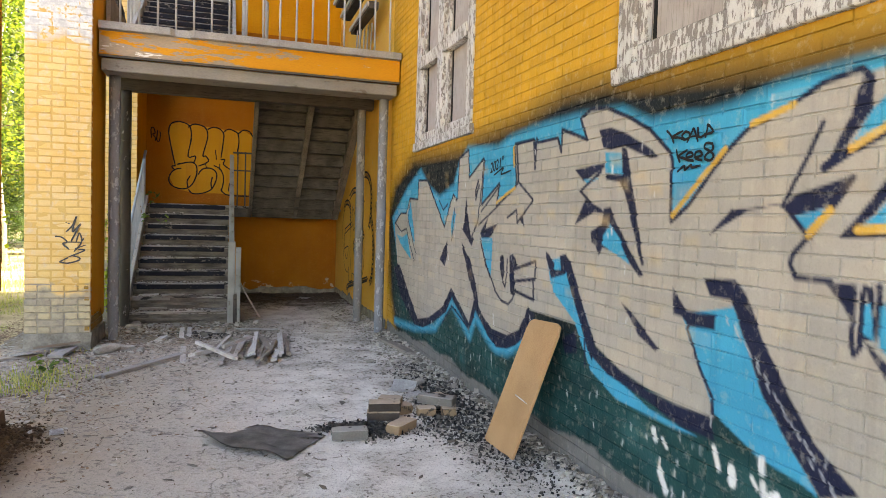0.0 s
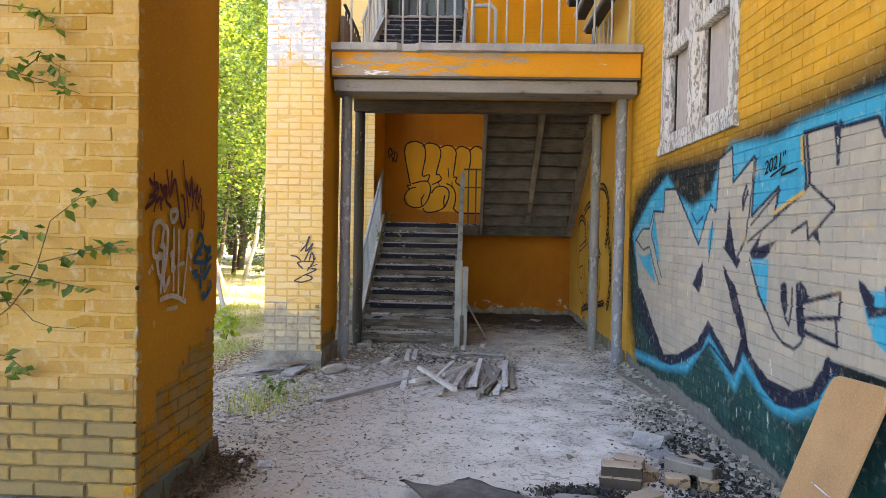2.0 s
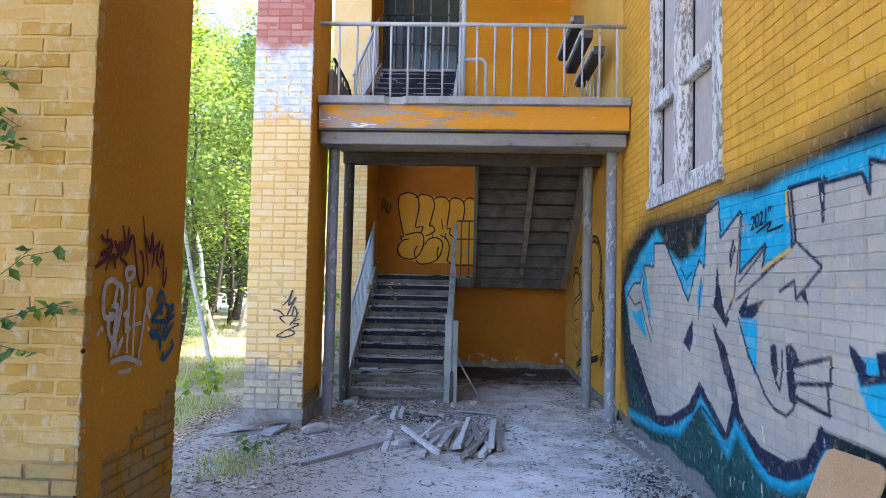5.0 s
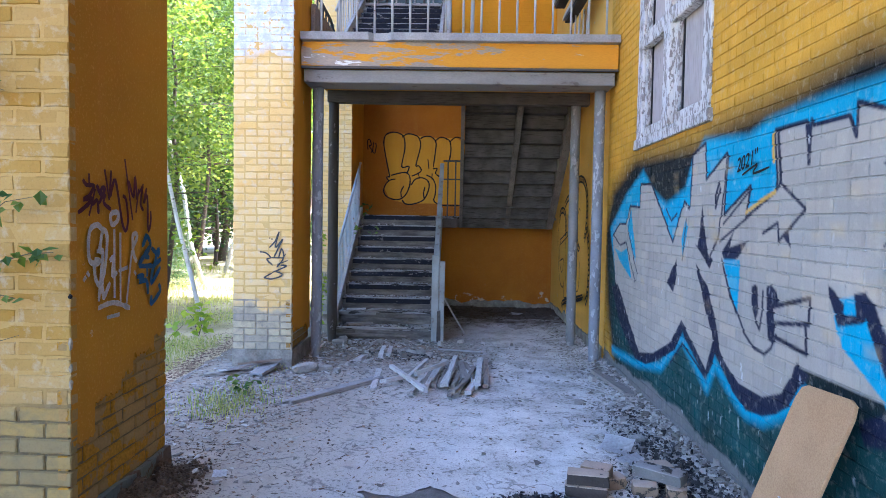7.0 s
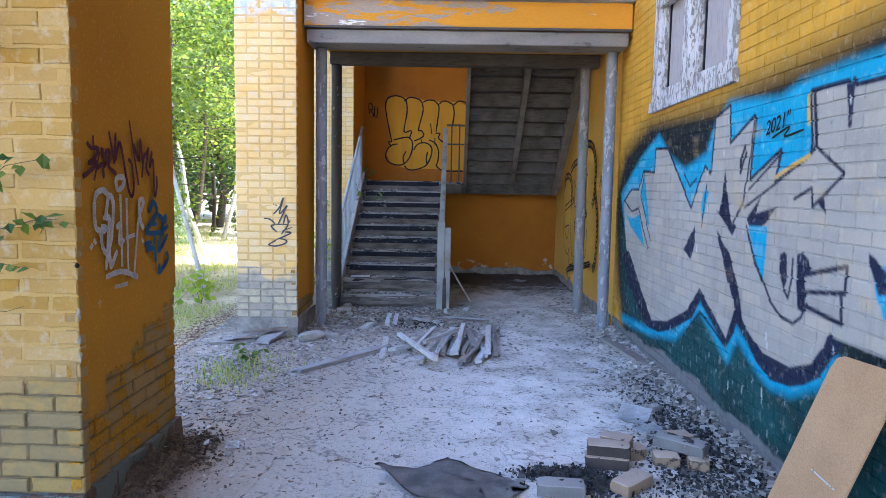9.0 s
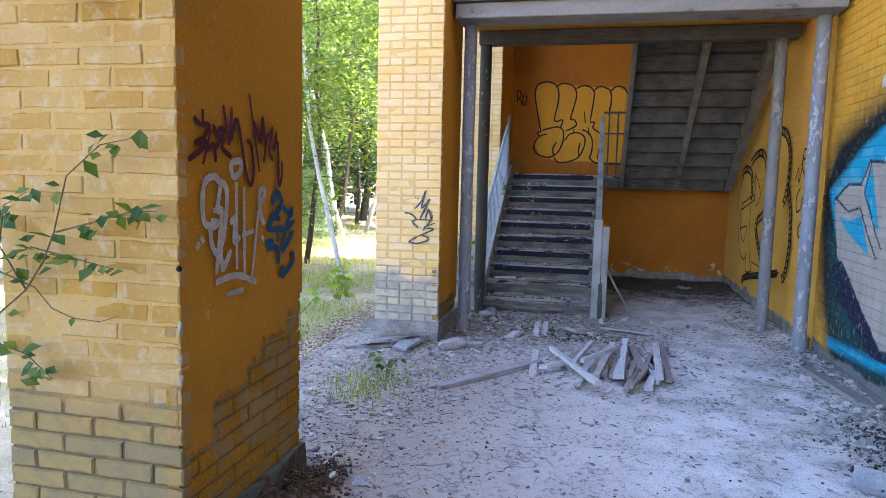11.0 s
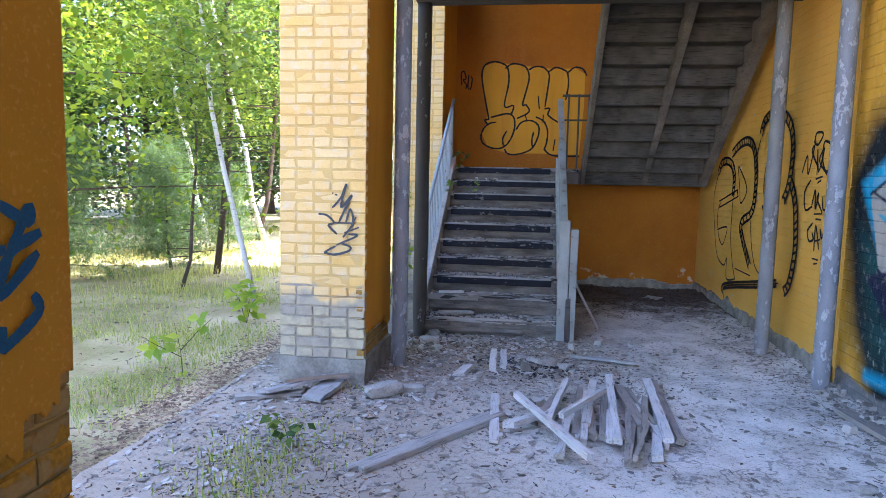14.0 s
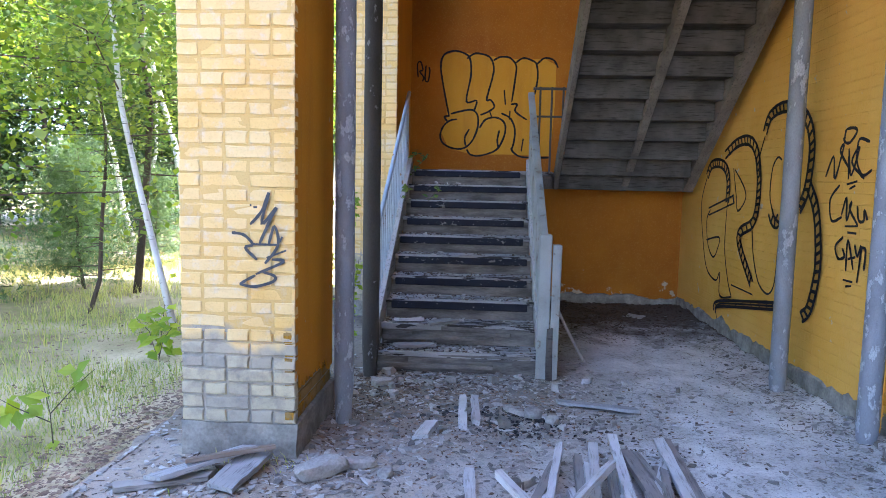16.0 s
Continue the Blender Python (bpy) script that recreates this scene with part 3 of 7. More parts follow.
mural.fill(NAVY, [(4.89, 1.28), (4.84, 1.3), (4.78, 1.27), (4.74, 1.21), (4.81, 1.18), (4.77, 1.08), (4.79, 0.98), (4.85, 0.99), (4.88, 1.14)])
mural.stroke(NAVY, 0.02, [(5.51, 1.36), (5.39, 1.18), (5.26, 1.08), (5.16, 0.98), (5.02, 0.91), (4.89, 0.9), (4.81, 0.95), (4.76, 1.03)])
mural.stroke(NAVY, 0.025, [(4.81, 1.18), (4.43, 1.27), (4.43, 1.14), (4.8, 1.09)])
mural.stroke(NAVY, 0.025, [(4.46, 1.13), (4.44, 0.99), (4.79, 1.02)])
mural.fill(NAVY, [(4.27, 1.35), (4.22, 1.33), (4.17, 1.29), (4.14, 1.28), (4.14, 1.24), (4.22, 1.24), (4.26, 1.29)])
mural.fill(CYAN, [(4.22, 1.23), (4.13, 1.22), (4.12, 1.11), (4.19, 1.14)])
mural.stroke(NAVY, 0.02, [(6.5, 0.51), (6.23, 0.71), (5.75, 0.57)])
mural.fill(NAVY, [(3.91, 1.89), (3.56, 1.91), (3.55, 1.88), (3.79, 1.81)])
mural.fill(CYAN, [(3.79, 1.82), (3.62, 1.82), (3.74, 1.79)])
mural.stroke(NAVY, 0.02, [(3.59, 1.86), (3.83, 1.75), (3.71, 1.68)])
mural.fill(NAVY, [(3.77, 1.7), (3.58, 1.64), (3.54, 1.61), (3.66, 1.62), (3.89, 1.54)])
mural.fill(NAVY, [(3.64, 2.11), (3.51, 2.11), (3.33, 2.05), (3.12, 1.95), (3.05, 1.9), (3.12, 1.9), (3.37, 1.99), (3.5, 1.98), (3.58, 2)])
mural.fill(CYAN, [(3.56, 1.97), (3.37, 1.95), (3.34, 1.8), (3.39, 1.83), (3.54, 1.85)])
mural.fill(NAVY, [(3.39, 1.99), (3.34, 1.97), (3.14, 1.34), (3.16, 1.33), (3.35, 1.73), (3.4, 1.79), (3.54, 1.81), (3.54, 1.84), (3.38, 1.83)])
mural.fill(NAVY, [(3.55, 1.64), (3.48, 1.65), (3.42, 1.56), (3.14, 1.28), (3.18, 1.27), (3.33, 1.38), (3.55, 1.41), (3.59, 1.36), (3.63, 1.42), (3.68, 1.44), (3.69, 1.5), (3.57, 1.55)])
mural.fill(CYAN, [(3.48, 1.55), (3.38, 1.47), (3.27, 1.33), (3.56, 1.43), (3.55, 1.48)])
mural.fill(NAVY, [(4.25, 1.29), (4.13, 1.23), (4.05, 1.24), (4.07, 1.33), (3.98, 1.35), (3.98, 1.23), (4, 1.21), (4.18, 1.17)])
mural.fill(CYAN, [(4.17, 1.15), (4, 1.17), (3.82, 1.08), (3.77, 1), (3.73, 0.92), (3.8, 0.9), (4.14, 1.08)])
mural.fill(NAVY, [(3.99, 1.34), (3.92, 1.3), (3.7, 0.93), (3.6, 0.81), (3.62, 0.72), (3.67, 0.77), (3.99, 1.25)])
mural.fill(NAVY, [(4, 0.79), (3.82, 0.87), (3.8, 0.73), (3.95, 0.7)])
mural.stroke(NAVY, 0.02, [(3.78, 1.02), (3.72, 0.93), (3.7, 0.67)])
mural.fill(NAVY, [(3.33, 1.11), (3.27, 1.09), (2.98, 0.92), (3.01, 0.9), (3.16, 0.96)])
mural.fill(NAVY, [(3.6, 0.81), (3.32, 0.73), (3.05, 0.68), (2.82, 0.67), (2.58, 0.68), (2.55, 0.58), (2.79, 0.57), (3.08, 0.63), (3.45, 0.68), (3.63, 0.75)])
mural.fill(NAVY, [(3.97, 1.22), (3.86, 1.21), (3.59, 0.81), (3.63, 0.76), (3.72, 0.86), (3.9, 1.12)])
mural.fill(NAVY, [(2.89, 1.24), (2.78, 1.14), (2.58, 1.15), (2.58, 1.08), (2.76, 1.07), (2.82, 1.11), (2.88, 1.11)])
mural.fill(NAVY, [(2.67, 1.31), (2.47, 1.32), (2.48, 1.23), (2.62, 1.23)])
mural.fill(NAVY, [(2.47, 1.32), (2.4, 1.27), (2.3, 1.09), (2.15, 0.89), (2.02, 0.74), (1.83, 0.62), (1.98, 0.55), (2.11, 0.67), (2.28, 0.85), (2.46, 1.18), (2.49, 1.23)])
mural.stroke(NAVY, 0.02, [(2.77, 1.07), (2.67, 0.89), (2.58, 0.77), (2.57, 0.68)])
mural.fill(NAVY, [(2.01, 1.35), (1.89, 1.36), (1.88, 1.33), (1.9, 1.22), (1.93, 1.27)])
mural.stroke(NAVY, 0.022, [(1.9, 1.31), (1.89, 1.14), (1.88, 1.11), (1.86, 1.14), (1.86, 1.32)])
mural.stroke(NAVY, 0.022, [(1.86, 1.3), (1.85, 1.35), (1.83, 1.34), (1.81, 1.18), (1.85, 1.18)])
mural.stroke(NAVY, 0.025, [(1.8, 1.36), (1.79, 1.2)])
mural.fill(CYAN, [(1.85, 1.29), (1.83, 1.3), (1.81, 1.17), (1.85, 1.19)])
mural.fill(CYAN, [(1.79, 1.29), (1.77, 1.31), (1.75, 1.13), (1.79, 1.15)])
mural.fill(NAVY, [(1.85, 1.17), (1.75, 1.1), (1.75, 1.04)])
mural.fill(NAVY, [(1.9, 2.11), (1.86, 2.09), (1.86, 1.97), (1.93, 1.89), (1.98, 1.83), (2.04, 1.78), (1.99, 1.88), (1.94, 1.97), (1.92, 2.05)])
mural.fill(CYAN, [(1.95, 1.84), (1.86, 1.97), (1.81, 2.01), (1.79, 2.04), (1.78, 1.9), (1.87, 1.88)])
mural.stroke(NAVY, 0.04, [(2.04, 1.78), (1.93, 1.84), (1.78, 1.9)])
mural.fill(NAVY, [(2.23, 1.64), (2.18, 1.68), (2.02, 1.72), (1.91, 1.75), (1.91, 1.73), (1.97, 1.65), (2.1, 1.61), (2.17, 1.6)])
mural.stroke(NAVY, 0.02, [(2.06, 1.95), (2.12, 1.83), (2.23, 1.64)])
mural.fill(NAVY, [(2.65, 1.51), (2.51, 1.63), (2.42, 1.63), (2.22, 1.65), (2.42, 1.62), (2.5, 1.58)])
mural.fill(CYAN, [(2.17, 1.6), (2.01, 1.63), (2.1, 1.52)])
mural.stroke(NAVY, 0.022, [(2.21, 1.63), (2.1, 1.52), (2.17, 1.45), (2.18, 1.41), (2.15, 1.36), (1.99, 1.36)])
mural.stroke(NAVY, 0.03, [(2.1, 1.52), (1.99, 1.65)])
mural.stroke(ACCENT, 0.035, [(2.1, 1.53), (2.01, 1.62)])
mural.fill(NAVY, [(1.97, 1.52), (1.91, 1.58), (1.8, 1.72), (1.77, 1.74), (1.77, 1.68), (1.89, 1.55), (1.76, 1.55), (1.76, 1.53)])
mural.fill(CYAN, [(1.89, 1.55), (1.77, 1.66), (1.76, 1.56)])
mural.stroke(ACCENT, 0.035, [(1.89, 1.55), (1.76, 1.56)])
mural.stroke(ACCENT, 0.03, [(2.92, 1.6), (2.57, 1.9)])
mural.stroke(ACCENT, 0.03, [(2.42, 1.99), (2.2, 2.04)])
mural.stroke(ACCENT, 0.03, [(1.94, 1.84), (1.78, 1.92)])
# scuffs, drips and bare spots with shapes of their own
spot_rng = random.Random(11)
for k in range(150):
    yy, zz = spot_rng.uniform(1.2, 8.5), spot_rng.choice((spot_rng.uniform(0.12, 0.55), spot_rng.uniform(0.5, 2.2)))
    ln = spot_rng.uniform(0.01, 0.05)
    mural.stroke((0.62, 0.62, 0.61), spot_rng.uniform(0.006, 0.016), [(yy, zz), (yy + spot_rng.uniform(-0.01, 0.01), zz - ln)], 0.004, spot_rng.uniform(0.3, 0.9))
for k in range(26):
    yy, zz = spot_rng.uniform(1.9, 3.0), spot_rng.uniform(0.14, 0.6)
    mural.stroke((0.7, 0.7, 0.68), spot_rng.uniform(0.015, 0.05), [(yy, zz), (yy - spot_rng.uniform(0.0, 0.08), zz - spot_rng.uniform(0.02, 0.09))], 0.006)
for k in range(60):
    yy, zz = spot_rng.uniform(1.2, 7.5), spot_rng.uniform(0.9, 2.0)
    mural.fill((0.56, 0.40, 0.2), [(yy, zz), (yy + 0.11, zz + 0.01), (yy + 0.12, zz + 0.06), (yy + 0.01, zz + 0.065)], 0.02, spot_rng.uniform(0.1, 0.4))
# the navy shadow's short white ticks
for k in range(22):
    f = k / 21
    yy, zz = 2.5 - 0.62 * f + spot_rng.uniform(-0.02, 0.02), 1.15 - 0.62 * f
    mural.stroke((0.4, 0.42, 0.45), 0.007, [(yy, zz), (yy - 0.02, zz - 0.03)])
worn_here = BED_WORN[(mural.z[BED_WORN] > 0.5) & (mural.z[BED_WORN] < 2.1) & (mural.rgb[BED_WORN].sum(1) > 0.9)]
mural.lay(worn_here, np.full(len(worn_here), 0.2), (0.66, 0.65, 0.63))
mural.rgb *= (0.91 + 0.13 * BRICK_TONE)[:, None]
tan_bricks = np.nonzero((BRICK_TONE > 0.72) & (mural.rgb.sum(1) > 0.85) & (mural.z < 2.1))[0]
mural.lay(tan_bricks, (BRICK_TONE[tan_bricks] - 0.72) * 0.8, (0.52, 0.39, 0.25))
plinth_top = [(y, 0.16 + 0.03 * math.sin(y * 2.1) + 0.02 * math.sin(y * 7.3) + spot_rng.uniform(-0.012, 0.012)) for y in np.arange(0.2, 9.2, 0.06)]
mural.fill(GREY_PLINTH, plinth_top[::1] + [(9.2, -0.3), (0.2, -0.3)], 0.01)


def wall_paint():
    n = Nodes("spray_painted_brick", 0.62)
    at = n.add("Attribute")
    at.attribute_name = "paint"
    v = n.where()
    big, mid, fine = n.noise(v, 1.6, 4), n.noise(v, 17.0, 6, 0.65), n.noise(v, 110.0, 3)
    c = n.mix(n.math("MULTIPLY", n.ramp(big, 0.38, 0.66), 0.4), at.outputs["Color"], n.mix(1.0, at.outputs["Color"], (0.74, 0.76, 0.8), "MULTIPLY"))
    c = n.mix(n.math("MULTIPLY", n.ramp(mid, 0.54, 0.66), 0.2), c, (0.52, 0.47, 0.38))
    run = n.noise(n.where("world", (1, 7, 0.8)), 1.3, 6, 0.65)
    c = n.mix(n.math("MULTIPLY", n.ramp(run, 0.5, 0.68), 0.4), c, n.mix(1.0, c, (0.62, 0.62, 0.64), "MULTIPLY"))
    c = n.mix(n.math("MULTIPLY", n.ramp(fine, 0.5, 0.8), 0.25), c, n.mix(1.0, c, (0.6, 0.6, 0.6), "MULTIPLY"))
    n.bump(mid, 0.006, 0.6).bump(fine, 0.0012)
    return n.done(c)


wall_me = bpy.data.meshes.new("wall_east")
wall_me.from_pydata(WALL_VERTS.tolist(), [], WALL_QUADS.tolist())
paint = wall_me.attributes.new("paint", "FLOAT_COLOR", "POINT")
paint.data.foreach_set("color", np.concatenate([mural.rgb, np.ones((len(mural.rgb), 1))], 1).ravel().astype(np.float32))
wall_me.materials.append(wall_paint())
wall_east = tagged(new("wall_east", wall_me), "yellow painted brick wall with a large blue and beige letter mural", "wall", "", "structure")


# ---- the rest of the shell ----
def skin(name, bm, mat, label=""):
    return part(name, bm, mat, wall_east, label)


for y0, y1, z0, z1 in ((-6.0, 0.415, -0.3, 7.6), (8.93, BACK, -0.3, 7.6), (0.415, 8.93, 4.88, 7.6)):
    skin("wall_block", box(0.0, 0.36, y0, y1, z0, z1), M_PORCH_WALL if y0 > 8 else M_ORANGE)
skin("wall_core", box(0.02, 0.36, 0.415, 8.93, -0.3, 2.38), M_MORTAR_Y)
for y0, y1 in ((0.415, 1.53), (3.45, 5.82), (7.68, 8.93)):
    skin("wall_core", box(0.02, 0.36, y0, y1, 2.38, 4.88), M_MORTAR_Y)
structure("inner_wall", box(0.36, 0.4, -6, BACK, -0.3, 7.6), M_DARK, "dark inside wall behind the boarded windows", "wall")
# Unseen roof, added to keep skylight out of the stair tower.
structure("roof", box(-3.5, 7.0, 8.1, BACK + 3, 7.6, 7.85), M_CONCRETE, "unseen flat roof added over the stair tower to shade it", "roof")
# Unseen roof; its eave is added to keep sun off the near pier.
structure("roof_main", box(-1.2, 7.0, -6, 8.1, 7.6, 8.2), M_CONCRETE, "unseen flat roof of the building with an eave added to block the sun", "roof")
# Unseen slab, added above the near floor to cut the light there.
structure("ceiling", box(-4.4, 0.0, -6, 5.3, 5.6, 5.85), M_CONCRETE, "unseen concrete slab added overhead to dim the near pier and mural", "ceiling")

wall_north = structure("wall_north", box(-4.15, 0.0, BACK, BACK + 0.36, -0.3, 5.0), M_ORANGE_LOW, "orange painted rear wall of the stair porch, stained and chipped", "wall")
part("wall_block", box(-2.0, 0.0, BACK, BACK + 0.36, 5.0, 7.6), M_ORANGE_BRICK, wall_north, "orange painted brick")
part("wall_block", box(-4.15, -2.0, BACK, BACK + 0.36, 5.0, 5.2), M_ORANGE_LOW, wall_north)
part("wall_block", box(-4.15, -2.0, BACK, BACK + 0.36, 7.3, 7.6), M_ORANGE_BRICK, wall_north)
part("wall_block", box(-4.15, -3.55, BACK, BACK + 0.36, 5.2, 7.3), M_ORANGE_BRICK, wall_north)
structure("far_wall", box(-4.15, 0.0, BACK + 1.2, BACK + 1.3, -0.3, 7.6), M_DARK, "dark wall inside the stairwell", "wall")

# low plinth strips along the porch walls, broken along their upper edge
def plinth_strip(a, b, height, name="baseboard"):
    bm = bmesh.new()
    a, b = Vector(a), Vector(b)
    n = int((b - a).length / 0.07)
    side = Vector((-(b - a).y, (b - a).x, 0)).normalized() * 0.016
    rows = []
    for i in range(n + 1):
        p = a.lerp(b, i / n)
        h = height * (0.72 + 0.42 * noise.noise(p * 3.1) + 0.2 * noise.noise(p * 11))
        rows.append([bm.verts.new(p + o) for o in (side, side + Vector((0, 0, h)), Vector((0, 0, h + 0.012)), Vector((0, 0, 0)))])
    for p, q in zip(rows, rows[1:]):
        for k in range(3):
            bm.faces.new((p[k], p[k + 1], q[k + 1], q[k]))
    return tagged(part(name, bm, M_PLINTH, None, "broken grey cement plinth strip along the wall foot"), "", "plinth", "", "structure")


plinth_strip((0, 8.96, 0), (0, BACK, 0), 0.2)
plinth_strip((0, BACK, 0), (-3.5, BACK, 0), 0.17)

# ---- spray tags: flat strokes of paint ----
def curve_through(pts, steps=5):
    """A smooth line through the points."""
    p = [Vector(q) for q in pts]
    if len(p) < 3:
        return p
    out = []
    for i in range(len(p) - 1):
        a, b, c, d = p[max(i - 1, 0)], p[i], p[i + 1], p[min(i + 2, len(p) - 1)]
        for k in range(steps):
            f = k / steps
            out.append(0.5 * (2 * b + (c - a) * f + (2 * a - 5 * b + 4 * c - d) * f * f + (3 * b - a - 3 * c + d) * f ** 3))
    return out + [p[-1]]


def spray(strokes, place, material, parent, name="graffiti", label="", smooth=True, seed=3):
    """Flat ribbons of paint; place(u, v, lift) puts a point of the tag onto its wall."""
    r = random.Random(seed)
    bm = bmesh.new()
    lift = 0.0
    for width, pts in strokes:
        line = curve_through(pts) if smooth else [Vector(q) for q in pts]
        lift += 0.00012
        left, right = [], []
        for i, p in enumerate(line):
            d = (line[min(i + 1, len(line) - 1)] - line[max(i - 1, 0)])
            d = d.normalized() if d.length > 1e-6 else Vector((1, 0))
            n = Vector((-d.y, d.x)) * width / 2 * r.uniform(0.85, 1.12)
            if i in (0, len(line) - 1):
                p = p + d * (width * 0.3 if i else -width * 0.3)
                n = n * 0.7
            left.append(bm.verts.new(place(*(p + n), lift + i * 0.000025)))
            right.append(bm.verts.new(place(*(p - n), lift + i * 0.000025)))
        for k in range(len(line) - 1):
            bm.faces.new((left[k], left[k + 1], right[k + 1], right[k]))
    return part(name, bm, material, parent, label)


def spray_paint(name, colour):
    return plain(name, colour, tuple(0.75 * c + 0.01 for c in colour), 25, 120, 0.6, 0.0008)


M_SPRAY_BLACK, M_SPRAY_PURPLE = spray_paint("black_spray", (0.012, 0.012, 0.015)), spray_paint("purple_spray", (0.075, 0.012, 0.025))
M_SPRAY_WHITE, M_SPRAY_BLUE = spray_paint("silver_spray", (0.42, 0.395, 0.37)), spray_paint("blue_spray", (0.012, 0.075, 0.16))
M_SPRAY_GREY = spray_paint("washed_black_spray", (0.07, 0.075, 0.085))

TAG_PURPLE = [(0.022, [(4.24, 1.78), (4.27, 1.76), (4.33, 1.76), (4.29, 1.71), (4.24, 1.69), (4.31, 1.7), (4.28, 1.67), (4.2, 1.63)]),
    (0.022, [(4.29, 1.81), (4.29, 1.77)]),
    (0.022, [(4.34, 1.74), (4.29, 1.62)]),
    (0.022, [(4.32, 1.67), (4.36, 1.69), (4.37, 1.63)]),
    (0.022, [(4.36, 1.76), (4.39, 1.72), (4.4, 1.75), (4.43, 1.75), (4.38, 1.68)]),
    (0.022, [(4.43, 1.72), (4.42, 1.68), (4.48, 1.65)]),
    (0.022, [(4.43, 1.84), (4.47, 1.7)]),
    (0.022, [(4.49, 1.84), (4.48, 1.71), (4.53, 1.8), (4.6, 1.58), (4.64, 1.54), (4.66, 1.6), (4.64, 1.7), (4.61, 1.72)]),
    (0.022, [(4.63, 1.91), (4.71, 1.6)]),
    (0.022, [(4.67, 1.8), (4.72, 1.72), (4.74, 1.83), (4.76, 1.71)]),
    (0.022, [(4.78, 1.76), (4.75, 1.64)]),
    (0.022, [(4.83, 1.79), (4.8, 1.69), (4.83, 1.65)]),
    (0.022, [(4.82, 1.78), (4.77, 1.73)]),
    (0.022, [(4.87, 1.77), (4.84, 1.69), (4.88, 1.73), (4.89, 1.54), (4.92, 1.58), (4.92, 1.64)])]
TAG_WHITE = [(0.028, [(4.48, 1.61), (4.5, 1.57), (4.55, 1.59), (4.56, 1.63), (4.5, 1.63), (4.48, 1.61)]),
    (0.028, [(4.4, 1.55), (4.36, 1.57), (4.3, 1.55), (4.28, 1.48), (4.29, 1.4), (4.34, 1.38), (4.38, 1.39), (4.34, 1.4)]),
    (0.028, [(4.41, 1.55), (4.38, 1.44), (4.41, 1.43), (4.37, 1.2)]),
    (0.028, [(4.41, 1.55), (4.45, 1.51), (4.43, 1.36), (4.4, 1.28), (4.41, 1.22), (4.42, 1.21), (4.47, 1.27)]),
    (0.028, [(4.33, 1.38), (4.34, 1.31), (4.37, 1.27)]),
    (0.028, [(4.36, 1.44), (4.38, 1.44)]),
    (0.028, [(4.52, 1.54), (4.52, 1.2)]),
    (0.028, [(4.48, 1.39), (4.51, 1.4), (4.5, 1.31), (4.54, 1.32)]),
    (0.028, [(4.58, 1.52), (4.58, 1.17)]),
    (0.028, [(4.57, 1.33), (4.65, 1.34)]),
    (0.028, [(4.7, 1.42), (4.64, 1.14)]),
    (0.028, [(4.71, 1.44), (4.76, 1.5), (4.74, 1.52), (4.71, 1.5), (4.72, 1.41), (4.75, 1.37)]),
    (0.028, [(4.37, 1.16), (4.47, 1.17), (4.55, 1.16), (4.67, 1.12)]),
    (0.028, [(4.45, 1.1), (4.56, 1.1)]),
    (0.028, [(4.27, 1.34), (4.28, 1.33)]),
    (0.028, [(4.24, 1.31), (4.25, 1.32)]),
    (0.028, [(4.73, 1.31), (4.74, 1.3)])]
TAG_BLUE = [(0.03, [(4.87, 1.51), (4.83, 1.45), (4.88, 1.5), (4.92, 1.45), (4.85, 1.4), (4.9, 1.38)]),
    (0.03, [(4.9, 1.42), (4.81, 1.37), (4.8, 1.34), (4.94, 1.33)]),
    (0.03, [(4.94, 1.43), (5.02, 1.39), (5.02, 1.42), (4.96, 1.32)]),
    (0.03, [(4.88, 1.33), (4.88, 1.28)]),
    (0.03, [(5.05, 1.36), (4.96, 1.32), (4.93, 1.23), (5.04, 1.31)]),
    (0.03, [(4.77, 1.28), (4.83, 1.28), (4.79, 1.25), (4.87, 1.25), (4.89, 1.18)]),
    (0.03, [(5.03, 1.21), (5.04, 1.17), (4.93, 1.11), (4.93, 1.15)])]
TAG_PIER = [(0.016, [(-3.75, 1.3), (-3.69, 1.37), (-3.65, 1.47), (-3.69, 1.3), (-3.61, 1.39), (-3.64, 1.33), (-3.7, 1.2)]),
    (0.016, [(-3.75, 1.4), (-3.75, 1.4)]),
    (0.016, [(-3.73, 1.39), (-3.72, 1.39)]),
    (0.016, [(-3.85, 1.25), (-3.79, 1.24), (-3.74, 1.19), (-3.78, 1.17), (-3.72, 1.11)]),
    (0.016, [(-3.73, 1.19), (-3.61, 1.19)]),
    (0.016, [(-3.65, 1.2), (-3.62, 1.29), (-3.6, 1.19), (-3.67, 1.09)]),
    (0.016, [(-3.59, 1.21), (-3.58, 1.23)]),
    (0.016, [(-3.66, 1.12), (-3.56, 1.16)]),
    (0.016, [(-3.63, 1.11), (-3.57, 1.1), (-3.72, 1.03)]),
    (0.016, [(-3.68, 1.04), (-3.62, 1.02), (-3.63, 0.99), (-3.73, 0.96), (-3.8, 0.97), (-3.8, 0.98), (-3.73, 1.02)])]
